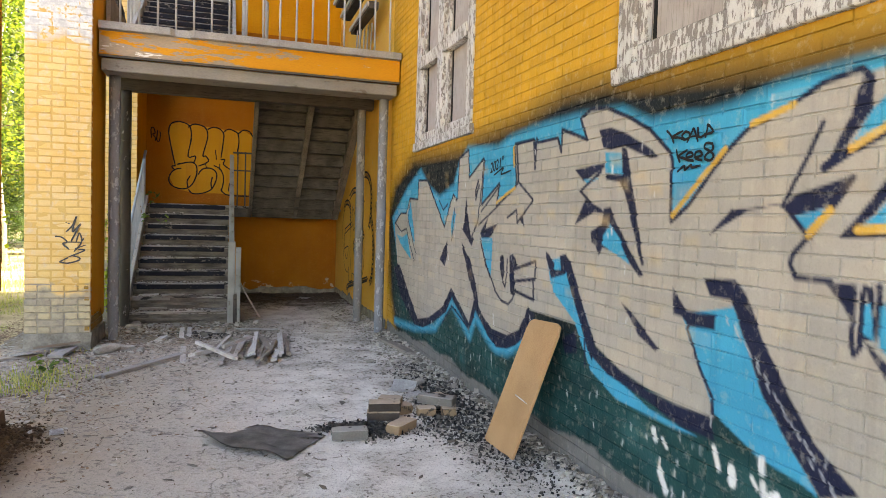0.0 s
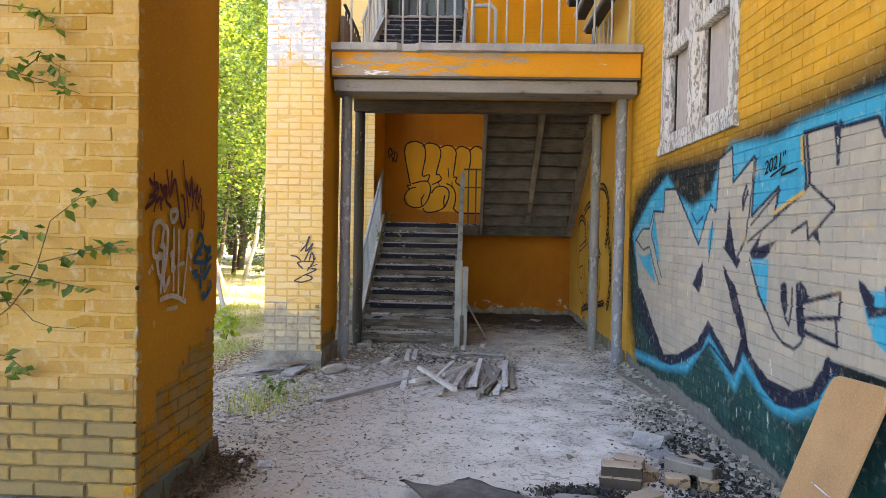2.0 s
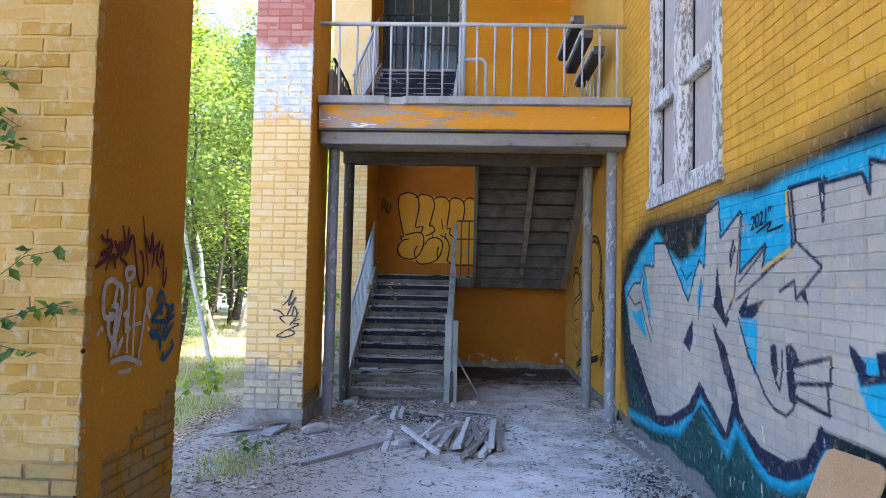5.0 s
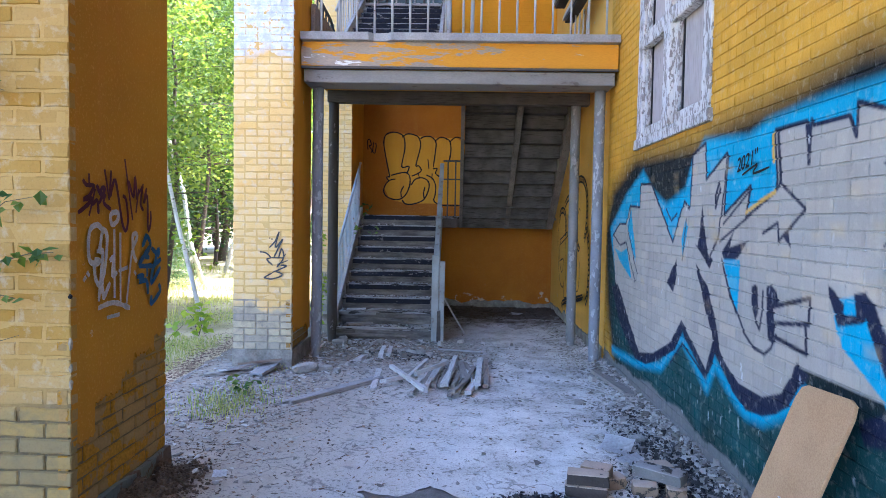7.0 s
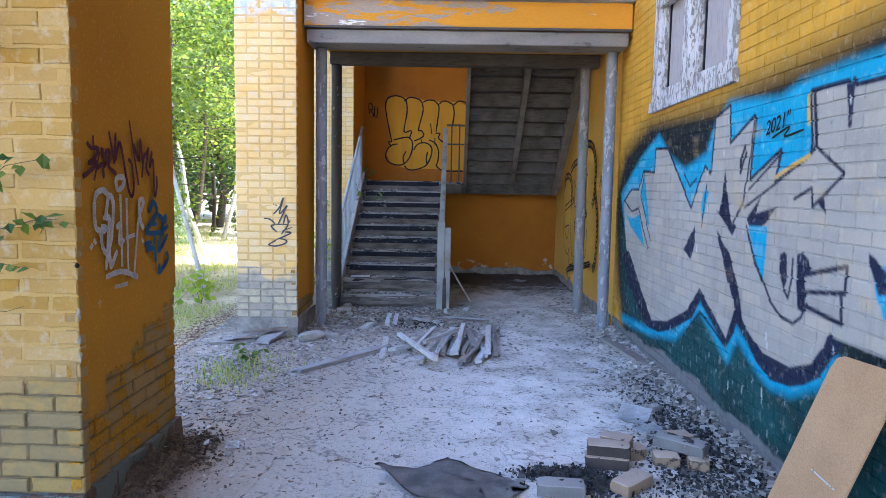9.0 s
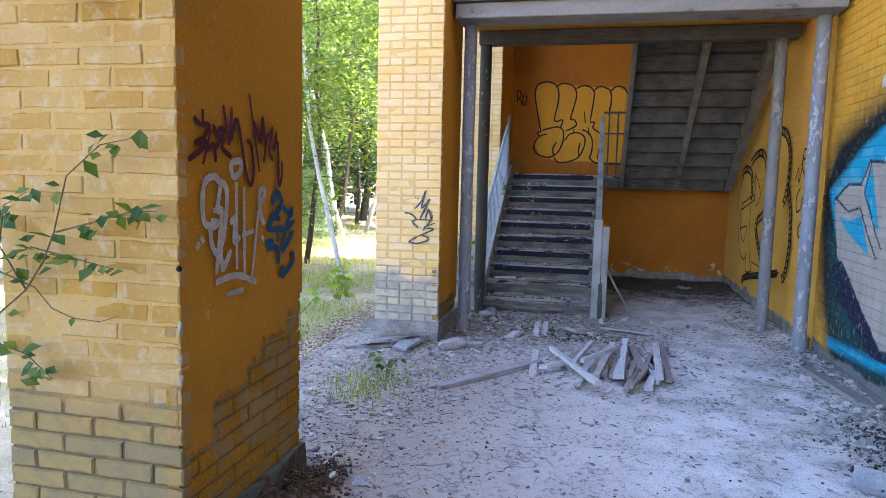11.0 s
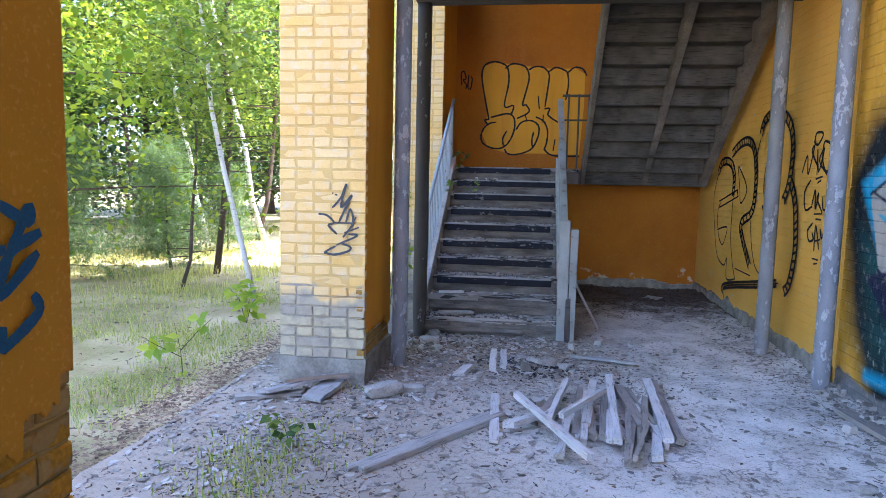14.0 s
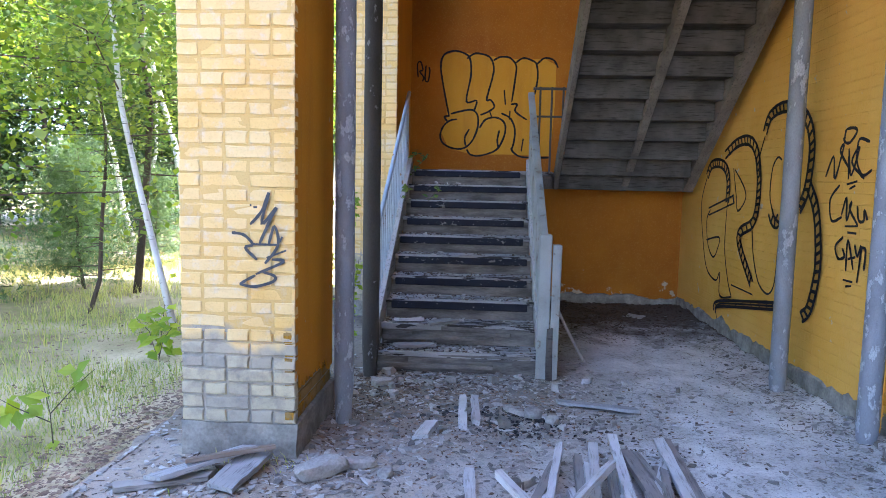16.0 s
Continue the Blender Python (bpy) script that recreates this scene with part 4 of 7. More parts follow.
ER_THICK = [(0.055, [(12.48, 1.69), (12.37, 1.8), (12.12, 1.82), (11.91, 1.76), (11.81, 1.62), (11.81, 1.41)]),
    (0.055, [(12.36, 1.29), (11.64, 1.44)]),
    (0.055, [(11.94, 1.9), (11.63, 2), (11.33, 2.01), (11.13, 1.9), (11.03, 1.67), (11.02, 1.41), (11.11, 1.23), (11.43, 1.07), (11.04, 0.67)]),
    (0.055, [(10.95, 2.06), (10.86, 2.19), (10.61, 2.24), (10.32, 2.19), (10.13, 2.06), (10.05, 1.85), (10.09, 1.55), (10.2, 1.39)]),
    (0.055, [(10.05, 1.57), (9.93, 1.42), (9.86, 1.21), (9.83, 0.94), (9.91, 0.65), (10.02, 0.56)]),
    (0.055, [(10.72, 1.35), (10.66, 1.28), (10.58, 1.26), (10.54, 1.31)])]
ER_THIN = [(0.02, [(12.48, 1.69), (12.64, 1.39), (12.54, 1.03), (12.34, 0.66), (12.02, 0.56), (11.91, 0.66), (11.87, 0.42), (11.54, 0.46)]),
    (0.02, [(11.81, 1.41), (11.81, 0.95), (11.68, 0.64), (11.54, 0.46)]),
    (0.02, [(11.56, 0.58), (11.02, 0.57)]),
    (0.02, [(12.32, 1.31), (12.42, 1.19), (12.34, 0.93), (12.14, 0.8), (12, 0.93), (12, 1.03), (12.39, 0.97)]),
    (0.02, [(11.69, 1.75), (11.58, 1.49), (11.51, 1.33), (11.33, 1.45), (11.39, 1.57), (11.65, 1.74)]),
    (0.02, [(10.97, 2.02), (11.06, 1.83), (11.03, 1.67)]),
    (0.02, [(11.12, 1.16), (11.05, 0.92), (10.9, 0.7), (10.69, 0.63), (10.57, 0.75), (10.55, 1.07)]),
    (0.02, [(10.7, 1.35), (10.78, 1.5), (10.76, 1.73), (10.67, 1.82), (10.59, 1.8)]),
    (0.02, [(11.96, 0.24), (11.82, 0.34), (10.54, 0.55), (10.21, 0.61)]),
    (0.02, [(11.96, 0.24), (11.85, 0.06)]),
    (0.02, [(10.2, 1.39), (10.12, 1.47)])]
ER_SCRIPT = [(0.022, [(9.61, 1.9), (9.59, 1.97), (9.48, 1.97), (9.46, 1.94), (9.53, 1.88), (9.59, 1.88), (9.62, 1.91)]),
    (0.022, [(9.83, 1.65), (9.74, 1.79), (9.7, 1.63), (9.61, 1.86), (9.65, 1.82), (9.52, 1.7)]),
    (0.022, [(9.54, 1.78), (9.52, 1.63)]),
    (0.022, [(9.54, 1.83), (9.49, 1.65), (9.41, 1.84), (9.49, 1.74), (9.33, 1.63)]),
    (0.022, [(9.3, 1.87), (9.42, 1.89), (9.43, 1.75), (9.35, 1.65), (9.25, 1.68)]),
    (0.022, [(9.53, 1.59), (9.41, 1.61)]),
    (0.022, [(9.49, 1.56), (9.43, 1.58)]),
    (0.022, [(9.63, 1.58), (9.74, 1.48), (9.7, 1.33), (9.57, 1.36)]),
    (0.022, [(9.57, 1.38), (9.52, 1.5), (9.5, 1.34), (9.45, 1.47), (9.47, 1.42), (9.36, 1.32)]),
    (0.022, [(9.38, 1.44), (9.35, 1.35), (9.29, 1.35), (9.29, 1.42), (9.25, 1.36)]),
    (0.022, [(9.51, 1.3), (9.36, 1.31)]),
    (0.022, [(9.47, 1.26), (9.37, 1.26)]),
    (0.022, [(9.53, 1.22), (9.62, 1.15), (9.57, 1.07), (9.49, 1.09), (9.52, 1.14)]),
    (0.022, [(9.46, 1), (9.46, 1.21), (9.37, 1.02)]),
    (0.022, [(9.44, 1.08), (9.36, 1.1)]),
    (0.022, [(9.37, 1.18), (9.33, 1.11), (9.29, 1.18), (9.31, 0.94)]),
    (0.022, [(9.29, 1.17), (9.24, 1.16), (9.24, 1.03)]),
    (0.022, [(9.48, 0.93), (9.37, 0.93)]),
    (0.022, [(9.44, 0.89), (9.38, 0.9)])]
BACK_THROW = [(0.018, [(-3.01, 2.41), (-3.09, 2.78), (-3.13, 3.04), (-3.09, 3.18), (-2.97, 3.23), (-2.85, 3.21), (-2.76, 3.14), (-2.74, 2.93), (-2.79, 2.6), (-2.66, 2.61), (-2.69, 2.48)]),
    (0.018, [(-2.79, 3.14), (-2.7, 3.2), (-2.58, 3.19), (-2.49, 3.14), (-2.45, 3.02), (-2.47, 2.88), (-2.53, 2.63), (-2.48, 2.62), (-2.43, 2.54), (-2.49, 2.48), (-2.6, 2.43)]),
    (0.018, [(-2.45, 3.12), (-2.37, 3.16), (-2.25, 3.15), (-2.17, 3.06), (-2.17, 2.93), (-2.21, 2.6)]),
    (0.018, [(-2.21, 2.57), (-2.14, 2.57), (-2.16, 2.48), (-2.02, 2.38)]),
    (0.018, [(-2.17, 3.09), (-2.08, 3.15), (-1.97, 3.12), (-1.91, 3.07), (-1.89, 2.91), (-1.92, 2.7)]),
    (0.018, [(-1.9, 3.08), (-1.81, 3.15), (-1.7, 3.13), (-1.64, 3.04)]),
    (0.018, [(-2.98, 2.44), (-2.78, 2.49), (-2.69, 2.48), (-2.64, 2.41), (-2.64, 2.26), (-2.71, 2.09), (-2.82, 2), (-2.96, 2), (-3.08, 2.06), (-3.12, 2.16), (-3.08, 2.28), (-3, 2.35), (-2.91, 2.37)]),
    (0.018, [(-3.01, 2.41), (-3.07, 2.4), (-3.03, 2.34)]),
    (0.018, [(-2.75, 2.24), (-2.8, 2.14), (-2.79, 2.04)]),
    (0.018, [(-2.61, 2.27), (-2.54, 2.37), (-2.42, 2.4), (-2.32, 2.36), (-2.28, 2.27), (-2.31, 2.12), (-2.4, 1.98), (-2.6, 1.91), (-2.72, 1.92), (-2.77, 1.98)]),
    (0.018, [(-2.36, 2.23), (-2.38, 2.12), (-2.37, 2.03)]),
    (0.018, [(-2.49, 2.48), (-2.46, 2.4)]),
    (0.018, [(-2.33, 2.45), (-2.22, 2.39), (-2.16, 2.25), (-2.17, 2.08), (-2.2, 1.99)]),
    (0.018, [(-2.23, 2.48), (-2.23, 2.38)]),
    (0.018, [(-2.31, 2.74), (-2.29, 2.57)]),
    (0.018, [(-2.2, 2.01), (-2.16, 1.95), (-2.04, 1.9), (-1.7, 1.9)]),
    (0.018, [(-2.05, 2.13), (-2.07, 1.98)])]
BACK_SCRIPT = [(0.02, [(-3.42, 2.9), (-3.43, 3.06), (-3.39, 3.09), (-3.36, 2.99), (-3.4, 2.97), (-3.35, 2.9), (-3.36, 2.85)]),
    (0.02, [(-3.32, 3.04), (-3.33, 2.87), (-3.29, 2.85), (-3.27, 2.97), (-3.28, 3.02)])]

on_east = lambda u, v, h: (-0.004 - h, u, v)
on_north = lambda u, v, h: (u, BACK - 0.004 - h, v)
on_pier_side = lambda u, v, h: (-3.4985 + h, u, v)
on_pier_front = lambda u, v, h: (u, 8.219 - h, v)


def ladder(strokes, gap=0.06):
    """Each broad stroke as two thin outlines with short ticks between them."""
    out = []
    for width, pts in strokes:
        line = curve_through(pts, 8)
        sides = ([], [])
        run = 0.0
        for i, p in enumerate(line):
            d = (line[min(i + 1, len(line) - 1)] - line[max(i - 1, 0)]).normalized()
            n = Vector((-d.y, d.x)) * width * 0.5
            sides[0].append(tuple(p + n))
            sides[1].append(tuple(p - n))
            run += (p - line[i - 1]).length if i else 0.0
            if run > gap:
                run = 0.0
                out.append((width * 0.5, [tuple(p + n * 0.9 + d * 0.012), tuple(p - n * 0.9 - d * 0.012)]))
        out += [(0.03, sides[0]), (0.03, sides[1])]
    return out


ER_BAND = [(0.06, [(11.96, 0.24), (11.82, 0.34), (10.54, 0.55), (10.21, 0.61)])]
spray(ladder([(w * 1.45, p) for w, p in ER_THICK] + ER_BAND), on_east, M_SPRAY_BLACK, wall_east, "graffiti_letters", "black letters filled with a ladder pattern", False)
spray(ER_THIN, on_east, M_SPRAY_BLACK, wall_east, "graffiti_letters")
spray(ER_SCRIPT, on_east, M_SPRAY_BLACK, wall_east, "graffiti_writing", "small black sprayed handwriting")
fill_bm = bmesh.new()
fill_bm.faces.new([fill_bm.verts.new(on_north(u, v, -0.002)) for u, v in ((-3.01, 2.0), (-2.7, 1.92), (-2.3, 1.93), (-1.7, 1.92), (-1.66, 2.6), (-1.66, 3.06), (-1.8, 3.14), (-2.1, 3.13), (-2.4, 3.16), (-2.65, 3.19), (-2.95, 3.22), (-3.1, 3.17), (-3.12, 3.0), (-3.05, 2.6), (-3.04, 2.38), (-3.11, 2.2))])
part("graffiti_fill", fill_bm, orange_plaster("ochre_fill", 0.0, 0.3, (0.60, 0.30, 0.022), (0.52, 0.245, 0.015)), wall_north, "ochre yellow spray filling")
spray([(w * 1.35, p) for w, p in BACK_THROW], on_north, M_SPRAY_BLACK, wall_north, "graffiti_letters", "black bubble letters in outline")
spray(BACK_SCRIPT, on_north, M_SPRAY_BLACK, wall_north, "graffiti_writing")


def lettering(words, y, z, size, name="graffiti_writing", slant=0.25, bold=0.004, tilt=0.0):
    """Words sprayed on the mural, in the built-in letters."""
    cu = bpy.data.curves.new(name, "FONT")
    cu.body, cu.size, cu.shear, cu.offset, cu.align_x = words, size, slant, bold, "CENTER"
    ob = new(name, cu)
    ob.matrix_basis = Matrix(((0, 0, -1, -0.003), (-1, 0, 0, y), (0, 1, 0, z), (0, 0, 0, 1))) @ pose(0, 0, 0, 0, 0, tilt)
    cu.materials.append(M_SPRAY_BLACK)
    ob.parent = wall_east
    return ob


NAMES = [
    (0.013, [(2.982, 2.027), (2.949, 2.001), (2.924, 1.962)]),
    (0.013, [(2.859, 2.012), (2.939, 1.991), (2.882, 1.982), (2.839, 1.966)]),
    (0.013, [(2.834, 2.007), (2.862, 1.991), (2.843, 1.970), (2.811, 1.974), (2.808, 1.996), (2.838, 2.007)]),
    (0.013, [(2.822, 1.954), (2.788, 2.004), (2.777, 2.013), (2.759, 1.979), (2.745, 1.951)]),
    (0.013, [(2.807, 1.977), (2.751, 1.978)]),
    (0.013, [(2.749, 2.015), (2.738, 1.969), (2.692, 1.977)]),
    (0.013, [(2.695, 1.964), (2.683, 2.002), (2.680, 2.020), (2.644, 1.984), (2.700, 1.978)]),
    (0.013, [(2.900, 1.923), (2.889, 1.894), (2.870, 1.862)]),
    (0.013, [(2.819, 1.916), (2.885, 1.891), (2.846, 1.880), (2.803, 1.863)]),
    (0.013, [(2.821, 1.880), (2.776, 1.885), (2.789, 1.902), (2.818, 1.896), (2.816, 1.872), (2.770, 1.860)]),
    (0.013, [(2.760, 1.875), (2.713, 1.882), (2.726, 1.902), (2.757, 1.897), (2.755, 1.872), (2.711, 1.858)]),
    (0.013, [(2.644, 1.930), (2.686, 1.935), (2.696, 1.915), (2.657, 1.896), (2.633, 1.873), (2.654, 1.854), (2.689, 1.864), (2.679, 1.884), (2.639, 1.904), (2.644, 1.930)]),
    (0.013, [(2.884, 1.816), (2.835, 1.841), (2.829, 1.821), (2.785, 1.843), (2.780, 1.829), (2.721, 1.835)]),
]
spray(NAMES, lambda u, v, h: (-0.002 - h, u, v), M_SPRAY_BLACK, wall_east, "graffiti_writing", "small black sprayed names", True, 8)
lettering("2021''", 5.19, 1.97, 0.12, tilt=8, bold=0.002)
spray([(0.014, [(5.25, 1.93), (5.05, 1.98), (5.1, 1.93), (4.9, 1.95)])], lambda u, v, h: (-0.002 - h, u, v), M_SPRAY_BLACK, wall_east)


# ---- brick piers ----
def brick_mesh(length, mat=M_PIER_BRICK, height=0.0665, depth=0.05):
    """A brick's outer end: softened front edges, worn corners."""
    bm = bmesh.new()
    l, h, e = length / 2, height / 2, 0.006
    n = max(2, round(length / 0.06))
    edge = [(-l + 2 * l * i / n, -h) for i in range(n)] + [(l, -h), (l, 0.0)] + [(l - 2 * l * i / n, h) for i in range(n)] + [(-l, h), (-l, 0.0)]
    edge = [(x + rng.uniform(-0.0035, 0.0025), z + rng.uniform(-0.003, 0.003)) for x, z in edge]
    back = [bm.verts.new((x, depth, z)) for x, z in edge]
    rim = [bm.verts.new((x, e * rng.uniform(0.6, 1.6), z)) for x, z in edge]
    face = [bm.verts.new((x * (1 - e / l), rng.uniform(-0.002, 0.0012), z * (1 - e / h))) for x, z in edge]
    k = len(edge)
    for a, b in ((back, rim), (rim, face)):
        for i in range(k):
            bm.faces.new((a[i], a[(i + 1) % k], b[(i + 1) % k], b[i]))
    bm.faces.new(face)
    return mesh_of(bm, "brick", mat)


HEADERS = [brick_mesh(0.117) for _ in range(3)]
STRETCHERS = [brick_mesh(0.2445) for _ in range(4)]
# Bricks of the near pier, in the variant darkened for shade.
SHADED_BRICKS = [brick_mesh(0.117, M_PIER_BRICK_A) for _ in range(6)], [brick_mesh(0.2445, M_PIER_BRICK_A) for _ in range(8)]
CREAM = [brick_mesh(0.117, M_PIER_BRICK_C) for _ in range(3)], [brick_mesh(0.2445, M_PIER_BRICK_C) for _ in range(4)]
SIDE_HEADERS = [brick_mesh(0.117, M_SIDE_BRICK) for _ in range(6)]
SIDE_STRETCHERS = [brick_mesh(0.2445, M_SIDE_BRICK) for _ in range(6)]
JOINT = 0.0115


def courses(width, row):
    """Brick lengths across one course, alternating stretchers with headers."""
    if abs(width - 0.64) < 0.03:
        return ((1, 1, 1, 1, 1), (1, 2, 2))[row % 2] if row % 4 != 3 else (2, 2, 1)
    n = int((width + JOINT) / 0.256)
    rest = width - n * 0.256
    return ((2,) * n + ((1,) if rest > 0.1 else ()), (1,) + (2,) * (n - 1) + ((1,) if rest < 0.1 else (2,)))[row % 2]


def lay_bricks(parent, start, way, width, z0, z1, r, skip=None, kind=None):
    """Bricks as single pieces over one face; way: the direction along the face, seen from outside left to right."""
    turn = math.atan2(way[1], way[0])
    heads, longs = kind or (HEADERS, STRETCHERS)
    row = 0
    while z0 + row * COURSE + 0.07 < z1:
        z = z0 + row * COURSE + COURSE / 2
        u = 0.0
        kinds = courses(width, row)
        total = sum(0.117 if k == 1 else 0.2445 for k in kinds) + JOINT * (len(kinds) - 1)
        stretch = width / total
        for k in kinds:
            ln = (0.117 if k == 1 else 0.2445) * stretch
            c = u + ln / 2
            if not (skip and skip(c, z)):
                ob = new("brick", r.choice(heads if k == 1 else longs))
                ob.parent = parent
                ob.matrix_basis = Matrix.Translation((start[0] + way[0] * c, start[1] + way[1] * c, z)) @ pose(0, 0, 0, r.uniform(-1.2, 1.2), r.uniform(-0.7, 0.7), math.degrees(turn) + r.uniform(-0.9, 0.9)) @ Matrix.Diagonal((stretch, 1, r.uniform(0.97, 1.03), 1)) @ Matrix.Translation((0, r.uniform(-0.004, 0.0025), 0))
            u += ln + JOINT * stretch
        row += 1


def plaster_sheet(x, y0, y1, z_of, top, lift=0.022):
    """Plaster on a pier's side, with a ragged lower edge."""
    bm = bmesh.new()
    n = 150
    cols = []
    for i in range(n + 1):
        y = y0 + (y1 - y0) * i / n
        step = z_of(math.floor(y / 0.128) * 0.128 + 0.064) + 0.13 * noise.noise(Vector((math.floor(y / 0.128) * 1.7, 3, 0)))
        zb = round(step / COURSE) * COURSE + 0.045 * noise.noise(Vector((y * 23, 1, 0))) + 0.02 * noise.noise(Vector((y * 71, 5, 0)))
        zs = [zb] + [zb + (top - zb) * j / 12 for j in range(1, 13)]
        cols.append([bm.verts.new((x + 0.001 * noise.noise(Vector((y * 4, z * 4, 0))), y, z)) for z in zs] + [bm.verts.new((x - lift, y, zb - 0.004))])
    for p, q in zip(cols, cols[1:]):
        for k in range(12):
            bm.faces.new((p[k], q[k], q[k + 1], p[k + 1]))
        bm.faces.new((p[13], q[13], q[0], p[0]))
    return bm


def pier(label, x0, x1, y0, y1, top_bricks, low, seed, kind, brick_m, joint_m, plinth=0.19):
    r = random.Random(seed)
    th = thing("brick_pier", ((x0 + x1) / 2, (y0 + y1) / 2, 0), label, "pier", "piers along the open side", "structure")
    th.matrix_basis = Matrix()
    part("core", box(x0 + 0.005, x1 - 0.020, y0 + 0.002, y1 - 0.004, 0.70, 7.6), joint_m, th)
    part("core", box(x0 + 0.008, x1 - 0.020, y0 + 0.009, y1 - 0.004, 0.0, 0.70), joint_m, th)
    part("corner_mortar", box(x1 - 0.06, x1 - 0.003, y0 + 0.003, y0 + 0.05, (low(y0) + 0.12) if low else 0.7, 7.6), joint_m, th)
    part("upper_brickwork", box(x0, x1 - 0.011, y0, y1, top_bricks, 7.6), brick_m, th)
    out = 0.025 if kind is SHADED_BRICKS else 0.006
    part("plinth", ragged_block(x0 - out, x1 + 0.012, y0 - out, y1 + 0.01, -0.15, plinth, 0.02 if kind is SHADED_BRICKS else 0.012), M_PLINTH_TEAL if kind is SHADED_BRICKS else M_PLINTH, th, "chipped grey cement plinth")
    lay_bricks(th, (x0, y0), (1, 0), x1 - x0, plinth, top_bricks, r, None, kind)
    if low:
        lay_bricks(th, (x1 - 0.012, y0), (0, 1), y1 - y0, plinth, low(y1) + 0.45, r, lambda c, z: z > low(y0 + c) + 0.45, (SIDE_HEADERS, SIDE_STRETCHERS))
        part("plaster", plaster_sheet(x1, y0 + 0.002, y1, low, 7.6), M_ORANGE_A if kind is SHADED_BRICKS else M_ORANGE, th, "smooth orange painted plaster side")
    return th


def ragged_block(x0, x1, y0, y1, z0, z1, jag, step=0.09):
    """A block whose faces are uneven."""
    bm = bmesh.new()
    bmesh.ops.create_cube(bm, size=1)
    bmesh.ops.subdivide_edges(bm, edges=bm.edges[:], cuts=max(2, int(max(x1 - x0, y1 - y0) / step)), use_grid_fill=True)
    for v in bm.verts:
        v.co = Vector(((x0 + x1) / 2 + v.co.x * (x1 - x0), (y0 + y1) / 2 + v.co.y * (y1 - y0), (z0 + z1) / 2 + v.co.z * (z1 - z0)))
        v.co += noise.noise_vector(v.co * 7.6) * jag
    return bm


pier_a = pier("yellow painted brick pier with orange plaster side and spray tags", -4.275, -3.51, 4.15, 5.17, 3.45, lambda y: 0.50 + 0.46 * (y - 4.15), 21, SHADED_BRICKS, M_PIER_BRICK_A, M_PIER_JOINT_A)
pier_b = pier("yellow painted brick pier with bare bricks at foot and peeled top", -4.15, -3.51, 8.23, 9.10, 4.95, lambda y: 0.42 - 0.1 * (y - 8.23), 22, None, M_PIER_BRICK, M_PIER_JOINT)
pier_c = pier("sunlit yellow painted brick pier beside the stairs", -4.15, -3.51, 12.12, BACK, 4.95, None, 23, CREAM, M_PIER_BRICK_C, M_PIER_JOINT_C)
part("plaster", plaster_sheet(-3.51, 12.12, BACK, lambda y: 0.1, 7.6), M_ORANGE, pier_c)
chip_rng = random.Random(14)
for z, w in ((1.02, 0.03), (0.905, 0.02), (0.83, 0.024), (1.24, 0.012)):
    bm = bmesh.new()
    bmesh.ops.create_icosphere(bm, subdivisions=2, radius=1)
    for v in bm.verts:
        q = v.co + noise.noise_vector(v.co * 2 + Vector((z * 9, 0, 0))) * 0.5
        v.co = Vector((-3.512 + q.x * 0.010, 4.152 + q.y * 0.010, z + q.z * w))
    part("chipped_corner", bm, M_MORTAR if z < 1.2 else M_DARK, pier_a, "crumbling mortar at a broken corner")
spray(TAG_PURPLE, on_pier_side, M_SPRAY_PURPLE, pier_a, "graffiti_tag", "dark purple sprayed tag")
spray(TAG_WHITE, on_pier_side, M_SPRAY_WHITE, pier_a, "graffiti_tag", "silver sprayed tag")
spray(TAG_BLUE, on_pier_side, M_SPRAY_BLUE, pier_a, "graffiti_tag", "blue sprayed tag")
spray(TAG_PIER, on_pier_front, M_SPRAY_GREY, pier_b, "graffiti_tag", "faded black sprayed tag")


# ---- balcony and its posts ----
def slab_front():
    """The balcony's concrete plate with a broken front lip."""
    bm = bmesh.new()
    rows = []
    for i in range(71):
        x = -3.49 + 3.48 * i / 70
        w = 0.010 * noise.noise(Vector((x * 5, 0, 0))) + 0.006 * noise.noise(Vector((x * 17, 2, 0)))
        gap = 0.05 if -2.73 < x < -2.50 else 0.0
        rows.append([bm.verts.new((x, y, z)) for y, z in ((10.2, 3.6), (10.2, SLAB_TOP), (FRONT + 0.03 + gap, SLAB_TOP), (FRONT - 0.055 + w + gap, SLAB_TOP - 0.012), (FRONT - 0.06 + w + gap, 3.575 + w * 0.4), (FRONT + 0.01, 3.565))])
    for p, q in zip(rows, rows[1:]):
        for k in range(6):
            bm.faces.new((p[k], q[k], q[(k + 1) % 6], p[(k + 1) % 6]))
    bm.faces.new(rows[0])
    bm.faces.new(rows[-1][::-1])
    return bm


balcony = thing("balcony", (0, 0, 0), "concrete balcony with flaking orange fascia over the stair porch", "balcony", "", "structure")
part("slab", slab_front(), M_CONCRETE, balcony, "grey concrete slab with a crumbling edge")
part("fascia", box(-3.49, -0.015, FRONT, FRONT + 0.12, 3.300, 3.565, 0.004), M_FASCIA, balcony, "flaking orange fascia")
part("soffit", box(-3.49, -0.015, FRONT + 0.12, 10.2, 3.292, 3.40), M_ORANGE, balcony)
part("drip_strip", box(-3.49, -0.015, FRONT - 0.012, FRONT + 0.03, 3.272, 3.298, 0.003), M_WOOD_DARK, balcony)
part("front_beam", box(-3.47, -0.04, FRONT + 0.03, FRONT + 0.42, 3.125, 3.268, 0.008), M_BEAM, balcony, "cracked grey painted wooden beam")
